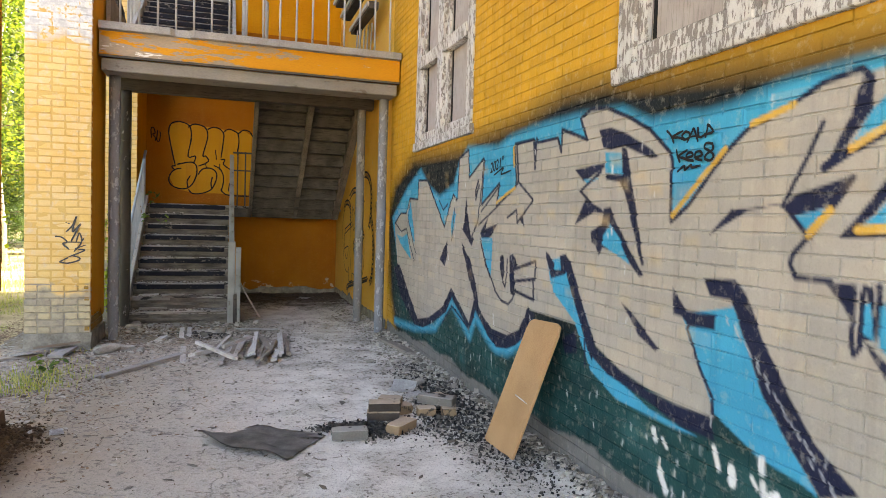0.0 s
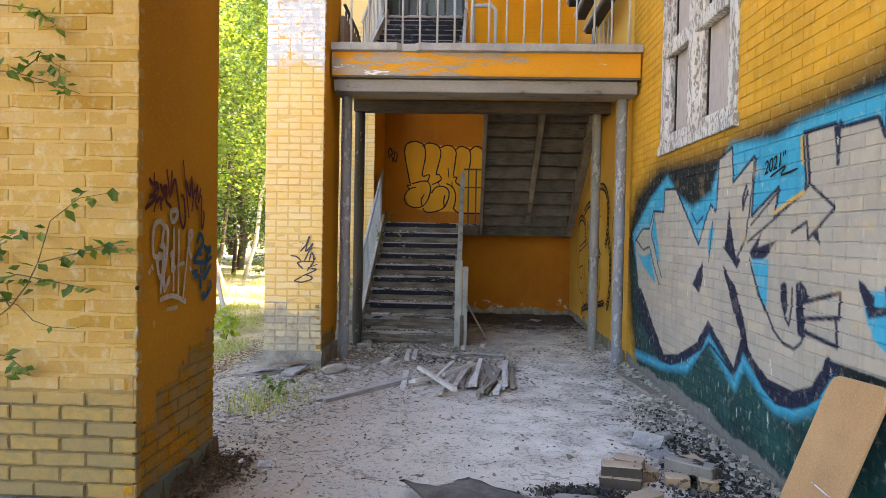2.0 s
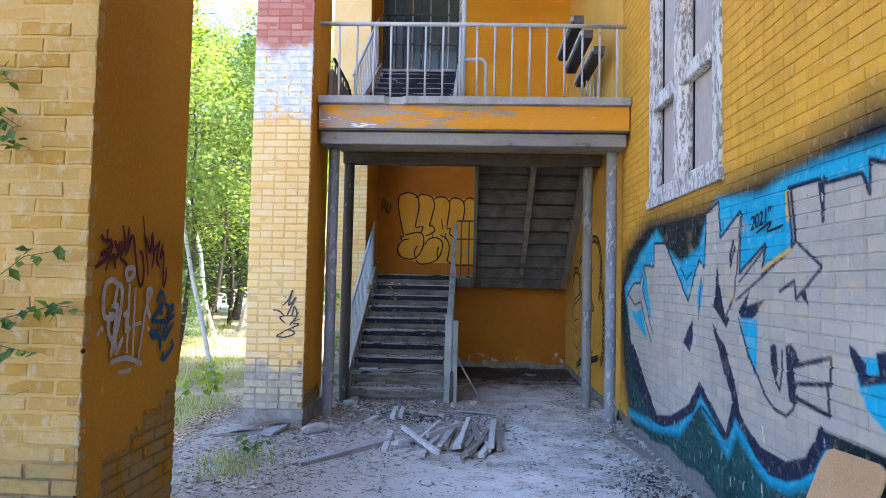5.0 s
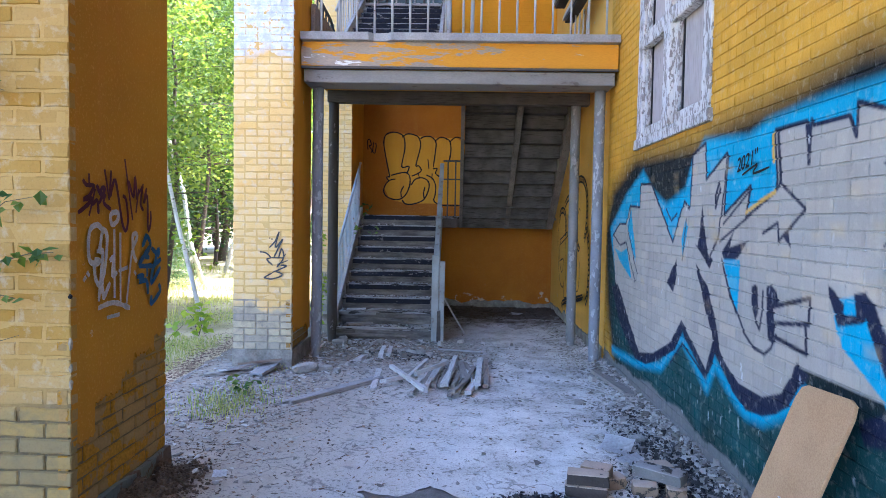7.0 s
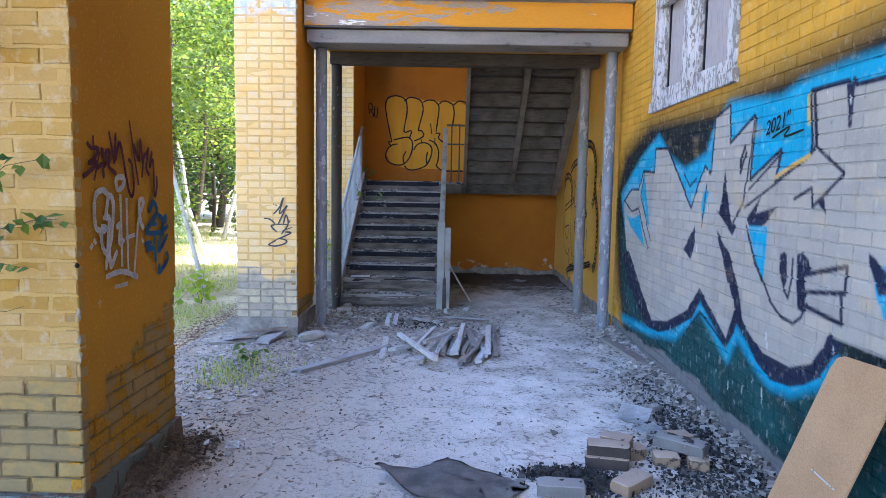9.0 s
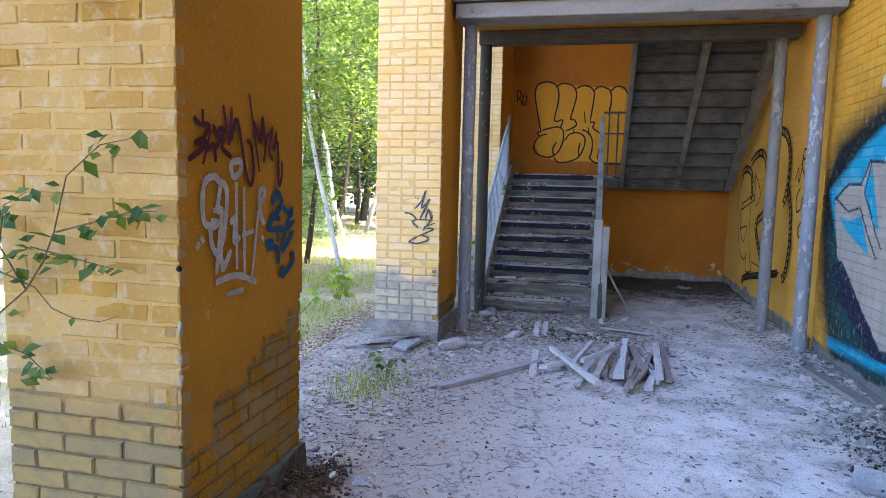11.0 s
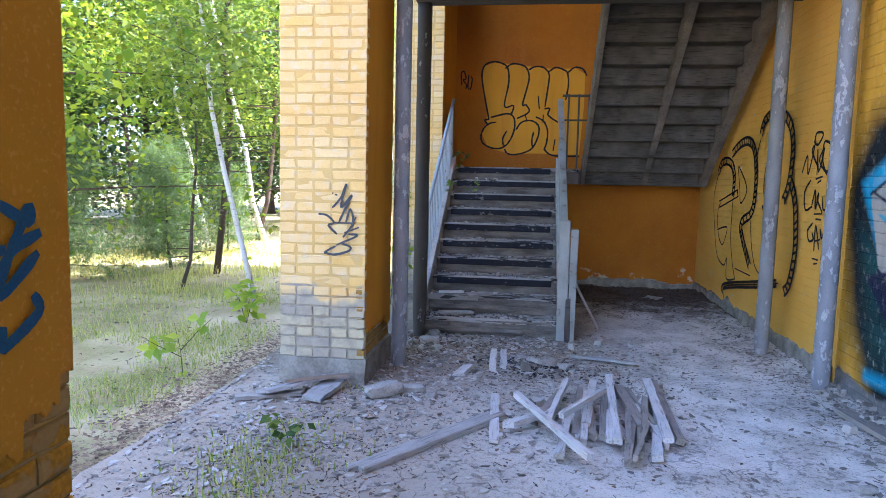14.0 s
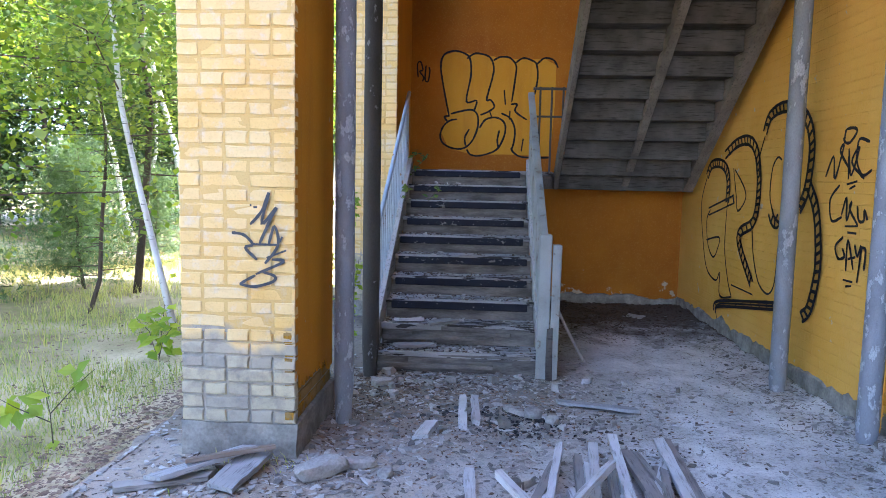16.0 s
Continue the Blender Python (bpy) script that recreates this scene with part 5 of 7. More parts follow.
part("rear_beam", box(-3.46, -0.06, 9.80, 9.96, 3.135, 3.288, 0.006), M_WOOD_DARK, balcony, "dark wooden beam")
part("side_rail_board", box(-3.49, -3.44, 8.95, 10.2, SLAB_TOP, SLAB_TOP + 0.45, 0.004), M_WOOD_BROWN, balcony, "brown boarding")


def post(x, y, top, mat, label, foot=0.0, radius=0.063):
    bm = bmesh.new()
    sides, n = 14, 24
    loops = []
    for i in range(n + 1):
        z = -0.02 + (top + 0.02) * i / n
        row = []
        for k in range(sides):
            a = k * math.tau / sides
            rr = radius * (1 + 0.03 * noise.noise(Vector((math.cos(a) * 2, math.sin(a) * 2 + x * 7, z * 6))))
            if z < foot:
                rr *= 0.8 + 0.25 * noise.noise(Vector((math.cos(a) * 3, math.sin(a) * 3, z * 9)))
            row.append(bm.verts.new((x + rr * math.cos(a), y + rr * math.sin(a), z)))
        loops.append(row)
    for p, q in zip(loops, loops[1:]):
        for k in range(sides):
            bm.faces.new((p[k], p[(k + 1) % sides], q[(k + 1) % sides], q[k]))
    bm.faces.new(loops[-1])
    ob = part("porch_post", bm, mat, None, label, True)
    return tagged(ob, "", "post", "posts under the balcony", "")


post(-3.37, 8.83, 3.124, M_POST, "grey painted round wooden post with a rotten foot", 0.16)
post(-0.135, 8.83, 3.124, M_POST, "grey painted round post with flaking paint by the mural wall")
post(-0.225, 9.88, 3.134, M_POST_SHADE, "grey painted round post under the rear beam")
post(-3.385, 9.88, 3.134, M_POST_DARK, "dark weathered round post beside the stair foot", 0.2, 0.068)

railing = thing("balcony_railing", (0, 0, SLAB_TOP), "grey painted metal railing on the balcony edge", "railing")
railing.matrix_basis = Matrix()
part("top_rail", tube([(-3.52, FRONT + 0.05, 4.515), (-2.4, FRONT + 0.05, 4.512), (-1.2, FRONT + 0.05, 4.506), (-0.05, FRONT + 0.05, 4.492)], 0.024, 10), M_RAIL, railing, "", True)
for i in range(17):
    x = -3.28 + 0.196 * i
    part("baluster", rod((x, FRONT + 0.05, SLAB_TOP - 0.01), (x + rng.uniform(-0.006, 0.006), FRONT + 0.05, 4.50), 0.0125, 8), M_RAIL, railing, "", True)
side_railing = thing("side_railing", (0, 0, SLAB_TOP), "dark metal railing along the balcony's open side", "railing")
side_railing.matrix_basis = Matrix()
part("top_rail", tube([(-3.47, 9.12, 4.3), (-3.47, 10.0, 4.25), (-3.47, 10.4, 4.1)], 0.02, 8), M_POST_DARK, side_railing, "", True)
for i in range(7):
    y = 9.2 + 0.17 * i
    part("baluster", rod((-3.47, y, SLAB_TOP), (-3.47, y, 4.25), 0.012, 8), M_POST_DARK, side_railing, "", True)

stub = thing("pipe_frame", (-1.75, 9.9, SLAB_TOP), "bent pale painted pipe frame at the balcony's stair opening", "railing")
part("pipe", tube([(-0.15, 0.25, 0.0), (-0.15, 0.25, 1.02), (-0.15, 0.25, 1.95)], 0.032, 10), M_RAIL, stub, "", True)
part("pipe", tube([(-0.15, 0.25, 0.98), (0.10, 0.25, 0.99), (0.16, 0.25, 0.93), (0.16, 0.25, 0.0)], 0.027, 10), M_RAIL, stub, "", True)

rack = thing("slatted_pallet", (-0.3, 9.9, SLAB_TOP), "slatted wooden pallet with pale edges against the upper wall", "pallet")
for x, z in ((-0.23, 1.14), (-0.12, 0.96), (0.02, 0.76)):
    part("slat", box(x, x + 0.13, -0.65, 0.75, z, z + 0.10, 0.003, jag=0.003), M_WOOD_DARK, rack, "dark slat")
    part("edge_strip", box(x - 0.035, x - 0.003, -0.66, 0.75, z + 0.03, z + 0.085, 0.004, jag=0.003), M_LATH_PALE, rack, "pale edge strip")
for k in range(5):
    part("upright", rod((0.05 + 0.035 * k, 0.5 - 0.1 * k, 0), (0.08 + 0.035 * k, 0.5 - 0.1 * k, 0.78), 0.012, 6), M_RAIL, rack)

# ---- stairs ----
def flight(label, x0, x1, y0, sign, z0, n, mats, rise=0.17, run=0.267, worn=2, middle=False, seed=1):
    """A wooden flight that climbs in the direction sign along y."""
    r = random.Random(seed)
    th = thing("stair_flight", (0, 0, 0), label, "stairs", "wooden stair flights")
    th.matrix_basis = Matrix()
    tread_m, nose_m, riser_m, string_m = mats
    for i in range(n):
        y, z = y0 + sign * run * i, z0 + rise * (i + 1)
        lo, hi = sorted((y - sign * 0.012, y + sign * (run + 0.025)))
        tread = th
        if i < n - 1:
            tread = part("tread", box(x0, x1, lo, hi, z - 0.036, z, 0.004, jag=0.003 if i >= worn or middle else 0.012, r=r), tread_m, th)
        a, b = sorted((y + sign * 0.004, y + sign * 0.026))
        part("riser", box(x0 + 0.004, x1 - 0.004, a, b, z - rise - 0.01, z - 0.03, 0.002, jag=0.0015, r=r), riser_m, th)
        if i >= worn:
            a, b = sorted((y - sign * 0.03, y - sign * 0.013))
            part("nosing", box(x0 + 0.01 + r.uniform(0, 0.05), x1 - r.uniform(0, 0.07), a, b, z - 0.082, z - 0.016, 0.006, jag=0.002, r=r), nose_m, tread, "dark worn edge strip")
        elif not middle:
            for k in range(3):
                a, b = sorted((y - sign * (0.05 - 0.02 * k), y - sign * 0.014))
                part("broken_board", box(x0 + 0.02 + 0.25 * k, x1 - 0.35 + 0.15 * k, a, b, z - 0.12 + 0.035 * k, z - 0.085 + 0.035 * k, 0.003, jag=0.008, r=r), riser_m, th, "splintered grey board")
    slope = rise / run
    spots = [(x0 - 0.055, x0 - 0.003), (x1 + 0.003, x1 + (0.12 if middle else 0.055))] + ([((x0 + x1) / 2 + 0.005, (x0 + x1) / 2 + 0.085)] if middle else [])
    for a, b in spots:
        bm = bmesh.new()
        outer = a < x0 or b > x1
        deep = 0.30 if not middle else (0.40 if outer else 0.24)
        up = 0.10 if not middle else (0.02 if outer else -0.15)
        pts = []
        for y in (y0 - sign * 0.05, y0 + sign * (run * (n - 1) + 0.06)):
            zc = z0 + rise + (y - y0) * sign * slope
            pts += [(y, max(zc + up - deep, z0 - 0.02)), (y, zc + up)]
        for x in (a, b):
            for y, z in (pts[0], pts[1], pts[3], pts[2]):
                bm.verts.new((x, y, z))
        bm.verts.ensure_lookup_table()
        v = bm.verts
        for q in ((0, 1, 2, 3), (7, 6, 5, 4), (0, 4, 5, 1), (1, 5, 6, 2), (2, 6, 7, 3), (3, 7, 4, 0)):
            bm.faces.new([v[i] for i in q])
        bmesh.ops.bevel(bm, geom=bm.edges[:], offset=0.004, segments=1, affect="EDGES")
        part("stringer", bm, string_m, th, "long sloping stringer board")
    return th


flight("worn grey wooden stair flight with dark edges and broken lowest steps", -3.365, -2.055, 10.02, 1, 0.0, 10, (M_TREAD, M_NOSING, M_RISER, M_WOOD_Y), worn=2, seed=4)
flight("underside of wooden stair flight with three stringers, boards coloured dark for shade", -1.66, -0.215, 12.66, -1, 1.515, 11, (M_UNDER, M_UNDER, M_UNDER, M_STRING), rise=0.186, run=0.230, worn=99, middle=True, seed=5)
flight("upper grey wooden stair flight behind the balcony railing", -3.365, -2.055, 10.1, 1, SLAB_TOP, 10, (M_TREAD, M_NOSING, M_RISER, M_WOOD_Y), rise=0.16, worn=0, seed=6)
landing = thing("stair_landing", (0, 0, 0), "grey boarded half landing against the rear wall", "landing")
for k in range(5):
    part("board", box(-3.5, -1.76 if k < 2 else -0.02, 12.42 + 0.2 * k, 12.612 + 0.2 * k, 1.655, 1.7, 0.003, jag=0.002), M_TREAD, landing)
part("edge_joist", box(-3.5, -1.76, 12.45, 12.53, 1.50, 1.652, 0.004), M_STRING, landing)
part("rear_joist", box(-3.5, -0.02, 13.3, 13.4, 1.50, 1.652, 0.004), M_STRING, landing)
upper_landing = thing("stair_landing", (0, 0, 0), "boarded upper landing under the barred window", "landing")
for k in range(5):
    part("board", box(-3.5, -2.0, 12.45 + 0.19 * k, 12.635 + 0.19 * k, 5.22, 5.265, 0.003, jag=0.002), M_TREAD, upper_landing)


def stair_railing(label, x, y0, y1, z0, z1, mat, count, rail_r=0.022, flat=False):
    th = thing("stair_railing", (0, 0, 0), label, "railing")
    th.matrix_basis = Matrix()
    if flat:
        bm = bmesh.new()
        for yy, zz in ((y0, z0), (y1, z1)):
            for xx in (x - 0.035, x + 0.035):
                for dz in (-0.045, 0.0):
                    bm.verts.new((xx, yy, zz + dz))
        bm.verts.ensure_lookup_table()
        v = bm.verts
        for q in ((0, 1, 3, 2), (4, 6, 7, 5), (0, 4, 5, 1), (2, 3, 7, 6), (0, 2, 6, 4), (1, 5, 7, 3)):
            bm.faces.new([v[i] for i in q])
        bmesh.ops.bevel(bm, geom=bm.edges[:], offset=0.006, segments=2, affect="EDGES")
        part("handrail", bm, mat, th)
    else:
        part("handrail", rod((x, y0, z0), (x, y1, z1), rail_r, 10), mat, th, "", True)
    part("lower_rail", rod((x, y0 + 0.1, z0 - 0.72), (x, y1, z1 - 0.78), 0.012, 8), mat, th)
    for i in range(count):
        f = (i + 0.5) / count
        y, z = y0 + (y1 - y0) * f, z0 + (z1 - z0) * f
        part("baluster", rod((x, y, z - 0.02), (x, y, z - 0.84), 0.0095, 7), mat, th)
    return th


left_rail = stair_railing("pale blue painted stair railing with thin balusters", -3.42, 10.12, 12.5, 0.98, 2.58, M_RAIL_BLUE, 20)
right_rail = stair_railing("greenish flaking painted stair railing with wide handrail", -2.02, 10.05, 12.5, 1.08, 2.60, M_RAIL_GREEN, 18, 0.022, True)
newel = part("newel_post", box(-2.065, -1.975, 9.93, 10.02, 0, 1.16, 0.006, jag=0.004), M_RAIL_GREEN, right_rail, "splintered grey newel post")
part("rotten_core", box(-1.985, -1.945, 9.90, 9.98, 0.0, 0.42, 0.004, jag=0.012), M_WOOD_DARK, newel, "dark rotten wood")
part("newel_board", box(-1.958, -1.90, 9.92, 10.02, 0.0, 1.08, 0.004, jag=0.01), M_RAIL_GREEN, newel)
up_rail = stair_railing("grey metal railing of the upper stair flight", -3.42, 10.15, 12.45, SLAB_TOP + 0.75, SLAB_TOP + 2.5, M_RAIL, 16)
mid = thing("landing_railing", (-1.9, 12.44, 1.7), "dark rusty bars between the two flights", "railing")
part("bar", rod((-0.1, 0, 0.93), (0.28, 0, 0.93), 0.016), M_POST_DARK, mid)
part("bar", rod((-0.1, 0, 0.62), (0.28, 0, 0.62), 0.012), M_POST_DARK, mid)
for k in range(3):
    part("upright", rod((-0.02 + 0.13 * k, 0, 0), (-0.02 + 0.13 * k, 0, 0.95), 0.012), M_POST_DARK, mid)
stick = part("leaning_stick", tube([(-1.93, 10.16, 0.62), (-1.79, 10.32, 0.34), (-1.60, 10.53, 0.0)], 0.013, 7), M_WOOD_Z, None, "thin pale stick leaning against the stair rail")
tagged(stick, "", "stick")


# ---- windows ----
def boarded_window(y0, y1, z0, z1, label):
    th = thing("boarded_window", (0, 0, 0), label, "window", "boarded windows of the long wall", "structure")
    th.matrix_basis = Matrix()
    jag = 0.004
    f = 0.13
    part("boarding", box(0.062, 0.075, y0 + 0.05, y1 - 0.05, z0 + 0.05, z1 - 0.05), M_BOARDING, th, "greyish pink boards behind the frame")
    part("window_sill", box(-0.03, 0.06, y0 - 0.06, y1 + 0.05, z0 - 0.065, z0 + 0.03, 0.006, jag=0.006), M_WHITE_FLAKE, th, "white sill")
    for a, b, nm in ((y0 - 0.03, y0 + f, "frame_side"), (y1 - f, y1 + 0.03, "frame_side")):
        part(nm, box(-0.012, 0.055, a, b, z0, z1, 0.006, jag=jag), M_WHITE_FLAKE, th)
    part("frame_top", box(-0.012, 0.055, y0 + f, y1 - f, z1 - f, z1, 0.006, jag=jag), M_WHITE_FLAKE, th)
    m = (y0 + y1) / 2
    part("mullion", box(-0.028, 0.055, m - 0.085, m + 0.085, z0 + 0.03, z1 - f, 0.008, jag=jag), M_WHITE_FLAKE, th, "split flaking middle post")
    for s, e, dz in ((y0 + f, m - 0.085, 0.0), (m + 0.085, y1 - f, 0.0)):
        part("transom", box(-0.03, 0.05, s, e, z0 + 0.86, z0 + 0.99, 0.008, jag=0.008), M_WHITE_FLAKE, th)
        part("bottom_rail", box(0.012, 0.055, s, e, z0 + 0.03, z0 + 0.13, 0.005, jag=jag), M_WHITE_FLAKE, th)
        for a in (s, e - 0.07):
            part("sash_side", box(0.018, 0.058, a, a + 0.07, z0 + 0.13, z1 - f, 0.005, jag=jag), M_WHITE_FLAKE, th)
        # Solid near-black strip laid on the boarding in place of a shaded gap.
        part("slot", box(0.055, 0.061, e - 0.11, e - 0.085, z0 + 0.13, z1 - f), M_DARK, th, "near-black strip drawn for a shaded gap beside the board")
    # cracked mortar bed under the sill
    return th


for k, w in enumerate(WINDOWS):
    boarded_window(*w, "tall boarded window in a flaking white wooden frame")

barred = thing("barred_window", (0, 0, 0), "dark stairwell window with vertical metal bars", "window", "", "structure")
barred.matrix_basis = Matrix()
part("pane", box(-3.5, -2.05, BACK + 0.2, BACK + 0.212, 5.25, 7.28), M_OLD_GLASS, barred, "dull greenish glass")
for k in range(9):
    part("bar", rod((-3.45 + 0.17 * k, BACK + 0.06, 5.2), (-3.45 + 0.17 * k, BACK + 0.06, 7.3), 0.016, 7), M_WOOD_Z if k % 2 else M_POST_DARK, barred)
for z in (5.55, 6.05, 6.62):
    part("cross_bar", box(-3.55, -2.0, BACK + 0.03, BACK + 0.06, z, z + 0.035), M_POST_DARK, barred)
part("frame_side", box(-2.06, -2.0, BACK - 0.02, BACK + 0.1, 5.2, 7.3, 0.004), M_WHITE_FLAKE, barred)


# ---- floor and ground ----
def floor_material():
    """Old concrete under dust: pale, with brown dirt, dark grit and hairline cracks."""
    n = Nodes("dusty_concrete", 0.95, 0.0, 0.15)
    v = n.where()
    big, mid, fine, grit = n.noise(v, 0.55, 4), n.noise(v, 3.2, 6, 0.62), n.noise(v, 26.0, 5, 0.7), n.noise(v, 150.0, 2)
    c = n.mix(n.ramp(mid, 0.40, 0.62), (0.68, 0.65, 0.61), (0.48, 0.45, 0.41))
    p = n.add("NewGeometry").outputs["Position"]
    x, y = n.axis(p, 0), n.axis(p, 1)
    # earth blown in from the open side and under the stairs, where its colour also holds shade
    side = n.ramp(n.math("ADD", x, n.math("MULTIPLY", n.math("SUBTRACT", mid, 0.5), 2.6)), -1.6, -3.3)
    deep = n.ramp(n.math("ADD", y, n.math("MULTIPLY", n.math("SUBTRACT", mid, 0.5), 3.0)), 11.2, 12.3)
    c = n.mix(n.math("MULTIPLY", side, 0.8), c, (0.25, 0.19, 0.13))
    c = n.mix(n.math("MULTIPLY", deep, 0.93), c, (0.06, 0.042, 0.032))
    foot_y = n.math("ADD", y, n.math("MULTIPLY", n.math("SUBTRACT", mid, 0.5), 2.0))
    foot = n.math("MULTIPLY", n.math("MULTIPLY", n.ramp(foot_y, 8.0, 9.0), n.ramp(foot_y, 11.4, 10.2)), n.ramp(n.math("ADD", x, n.math("MULTIPLY", n.math("SUBTRACT", fine, 0.5), 1.5)), -1.1, -2.0))
    c = n.mix(n.math("MULTIPLY", foot, 0.75), c, (0.15, 0.12, 0.09))
    wide = n.math("ADD", x, n.math("MULTIPLY", n.math("SUBTRACT", fine, 0.5), 0.35))
    mound = n.math("MULTIPLY", n.ramp(wide, -3.18, -3.34), n.math("MULTIPLY", n.ramp(y, 4.1, 4.35), n.ramp(y, 5.5, 5.2)))
    c = n.mix(n.math("MULTIPLY", mound, 0.9), c, (0.085, 0.055, 0.035))
    ash = n.math("MULTIPLY", n.ramp(n.math("ADD", x, n.math("MULTIPLY", n.math("SUBTRACT", fine, 0.5), 0.9)), -0.62, -0.25), n.math("MULTIPLY", n.ramp(y, 3.4, 4.2), n.ramp(y, 6.5, 5.6)))
    c = n.mix(n.math("MULTIPLY", ash, 0.6), c, (0.12, 0.115, 0.11))
    c = n.mix(n.math("MULTIPLY", n.ramp(big, 0.48, 0.68), 0.35), c, (0.26, 0.235, 0.21))
    c = n.mix(n.math("MULTIPLY", n.math("MULTIPLY", n.ramp(fine, 0.53, 0.6), n.ramp(mid, 0.42, 0.58)), 0.75), c, (0.13, 0.115, 0.10))
    c = n.mix(n.math("MULTIPLY", n.ramp(n.noise(v, 60.0, 4, 0.7), 0.56, 0.63), 0.5), c, (0.16, 0.145, 0.13))
    c = n.mix(n.math("MULTIPLY", n.ramp(grit, 0.6, 0.75), 0.5), c, (0.14, 0.13, 0.125))
    cr = n.add("TexVoronoi", Scale=0.9)
    cr.feature = "DISTANCE_TO_EDGE"
    bend = n.add("VectorMath")
    nz = n.add("TexNoise", Scale=2.5, Detail=6.0)
    n.link(v, nz.inputs["Vector"])
    n.link(v, bend.inputs[0])
    n.link(nz.outputs["Color"], bend.inputs[1])
    n.link(bend.outputs[0], cr.inputs["Vector"])
    crack = n.math("MULTIPLY", n.ramp(cr.outputs["Distance"], 0.012, 0.0), n.ramp(big, 0.45, 0.55))
    c = n.mix(n.math("MULTIPLY", crack, 0.7), c, (0.1, 0.09, 0.085))
    n.bump(mid, 0.03, 0.6).bump(fine, 0.014, 0.8).bump(grit, 0.003, 0.6)
    return n.done(c)


def sheet(x0, x1, y0, y1, step, height, edge=None):
    """An uneven sheet of ground."""
    nx, ny = int((x1 - x0) / step) + 1, int((y1 - y0) / step) + 1
    verts = []
    for j in range(ny):
        for i in range(nx):
            x, y = x0 + (x1 - x0) * i / (nx - 1), y0 + (y1 - y0) * j / (ny - 1)
            if edge and i == 0:
                x += edge(y)
            verts.append((x, y, height(x, y)))
    quads = [(j * nx + i, j * nx + i + 1, (j + 1) * nx + i + 1, (j + 1) * nx + i) for j in range(ny - 1) for i in range(nx - 1)]
    return verts, quads


def laid(name, data, material, label, category, kind="structure", smooth=True):
    me = bpy.data.meshes.new(name)
    me.from_pydata(data[0], [], data[1])
    me.materials.append(material)
    if smooth:
        me.polygons.foreach_set("use_smooth", [True] * len(me.polygons))
    return tagged(new(name, me), label, category, "", kind)


def floor_z(x, y):
    z = 0.006 * noise.noise(Vector((x * 1.7, y * 1.7, 0))) + 0.004 * noise.noise(Vector((x * 6, y * 6, 4)))
    z += 0.03 * math.exp(-((x + 2.5) ** 2 / 0.35 + (y - 8.8) ** 2 / 0.25)) * (0.6 + 0.6 * noise.noise(Vector((x * 5, y * 5, 1))))
    z += 0.17 * math.exp(-((x + 3.5) ** 2 / 0.03 + (y - 4.75) ** 2 / 0.22)) * (0.8 + 0.6 * noise.noise(Vector((x * 9, y * 9, 2))))
    z += 0.05 * math.exp(-(x + 0.0) ** 2 / 0.05) * (0.5 + 0.8 * noise.noise(Vector((x * 6, y * 4, 5))))
    z += 0.05 * max(0, min(1, (y - 11.0) / 2)) * (0.6 + 0.8 * noise.noise(Vector((x * 3, y * 3, 8))))
    return z


def ground_z(x, y):
    d = -4.5 - x
    z = -0.045 + 0.03 * noise.noise(Vector((x * 0.8, y * 0.8, 3)))
    if d > 0:
        z += 0.25 * (1 - math.exp(-d / 12)) * noise.noise(Vector((x * 0.12, y * 0.12, 1)))
    return z


def ground_material():
    n = Nodes("forest_ground", 0.95, 0.0, 0.1)
    v = n.where()
    big, mid, fine = n.noise(v, 0.35, 4), n.noise(v, 2.5, 6, 0.65), n.noise(v, 40.0, 4)
    c = n.mix(n.ramp(mid, 0.35, 0.65), (0.20, 0.20, 0.07), (0.34, 0.26, 0.15))
    # Broad pale patches: dry soil, lightened to stand for sun on the ground.
    c = n.mix(n.ramp(big, 0.46, 0.58), c, (0.56, 0.45, 0.29))
    c = n.mix(n.math("MULTIPLY", n.ramp(fine, 0.5, 0.75), 0.5), c, (0.15, 0.11, 0.065))
    n.bump(mid, 0.05, 0.6).bump(fine, 0.01, 0.7)
    return n.done(c)


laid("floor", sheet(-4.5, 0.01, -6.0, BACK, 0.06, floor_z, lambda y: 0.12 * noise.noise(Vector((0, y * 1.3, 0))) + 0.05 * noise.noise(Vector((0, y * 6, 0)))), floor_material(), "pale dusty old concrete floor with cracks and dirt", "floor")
M_GROUND = ground_material()
near = sheet(-26.0, -4.2, -12.0, 34.0, 0.3, ground_z)
laid("ground", near, M_GROUND, "dry forest floor with grass and fallen needles", "ground")
far_v = [(-2500, -2500, -0.3), (2500, -2500, -0.3), (2500, 2500, -0.3), (-2500, 2500, -0.3)]
laid("ground_far", (far_v, [(0, 1, 2, 3)]), M_GROUND, "forest ground that runs to the horizon", "ground")


# ---- loose stuff on the ground, in countless pieces ----
def step_z(x, y):
    return 0.17 * (1 + max(0, min(9, int((y - 10.02) / 0.267)))) + 0.001


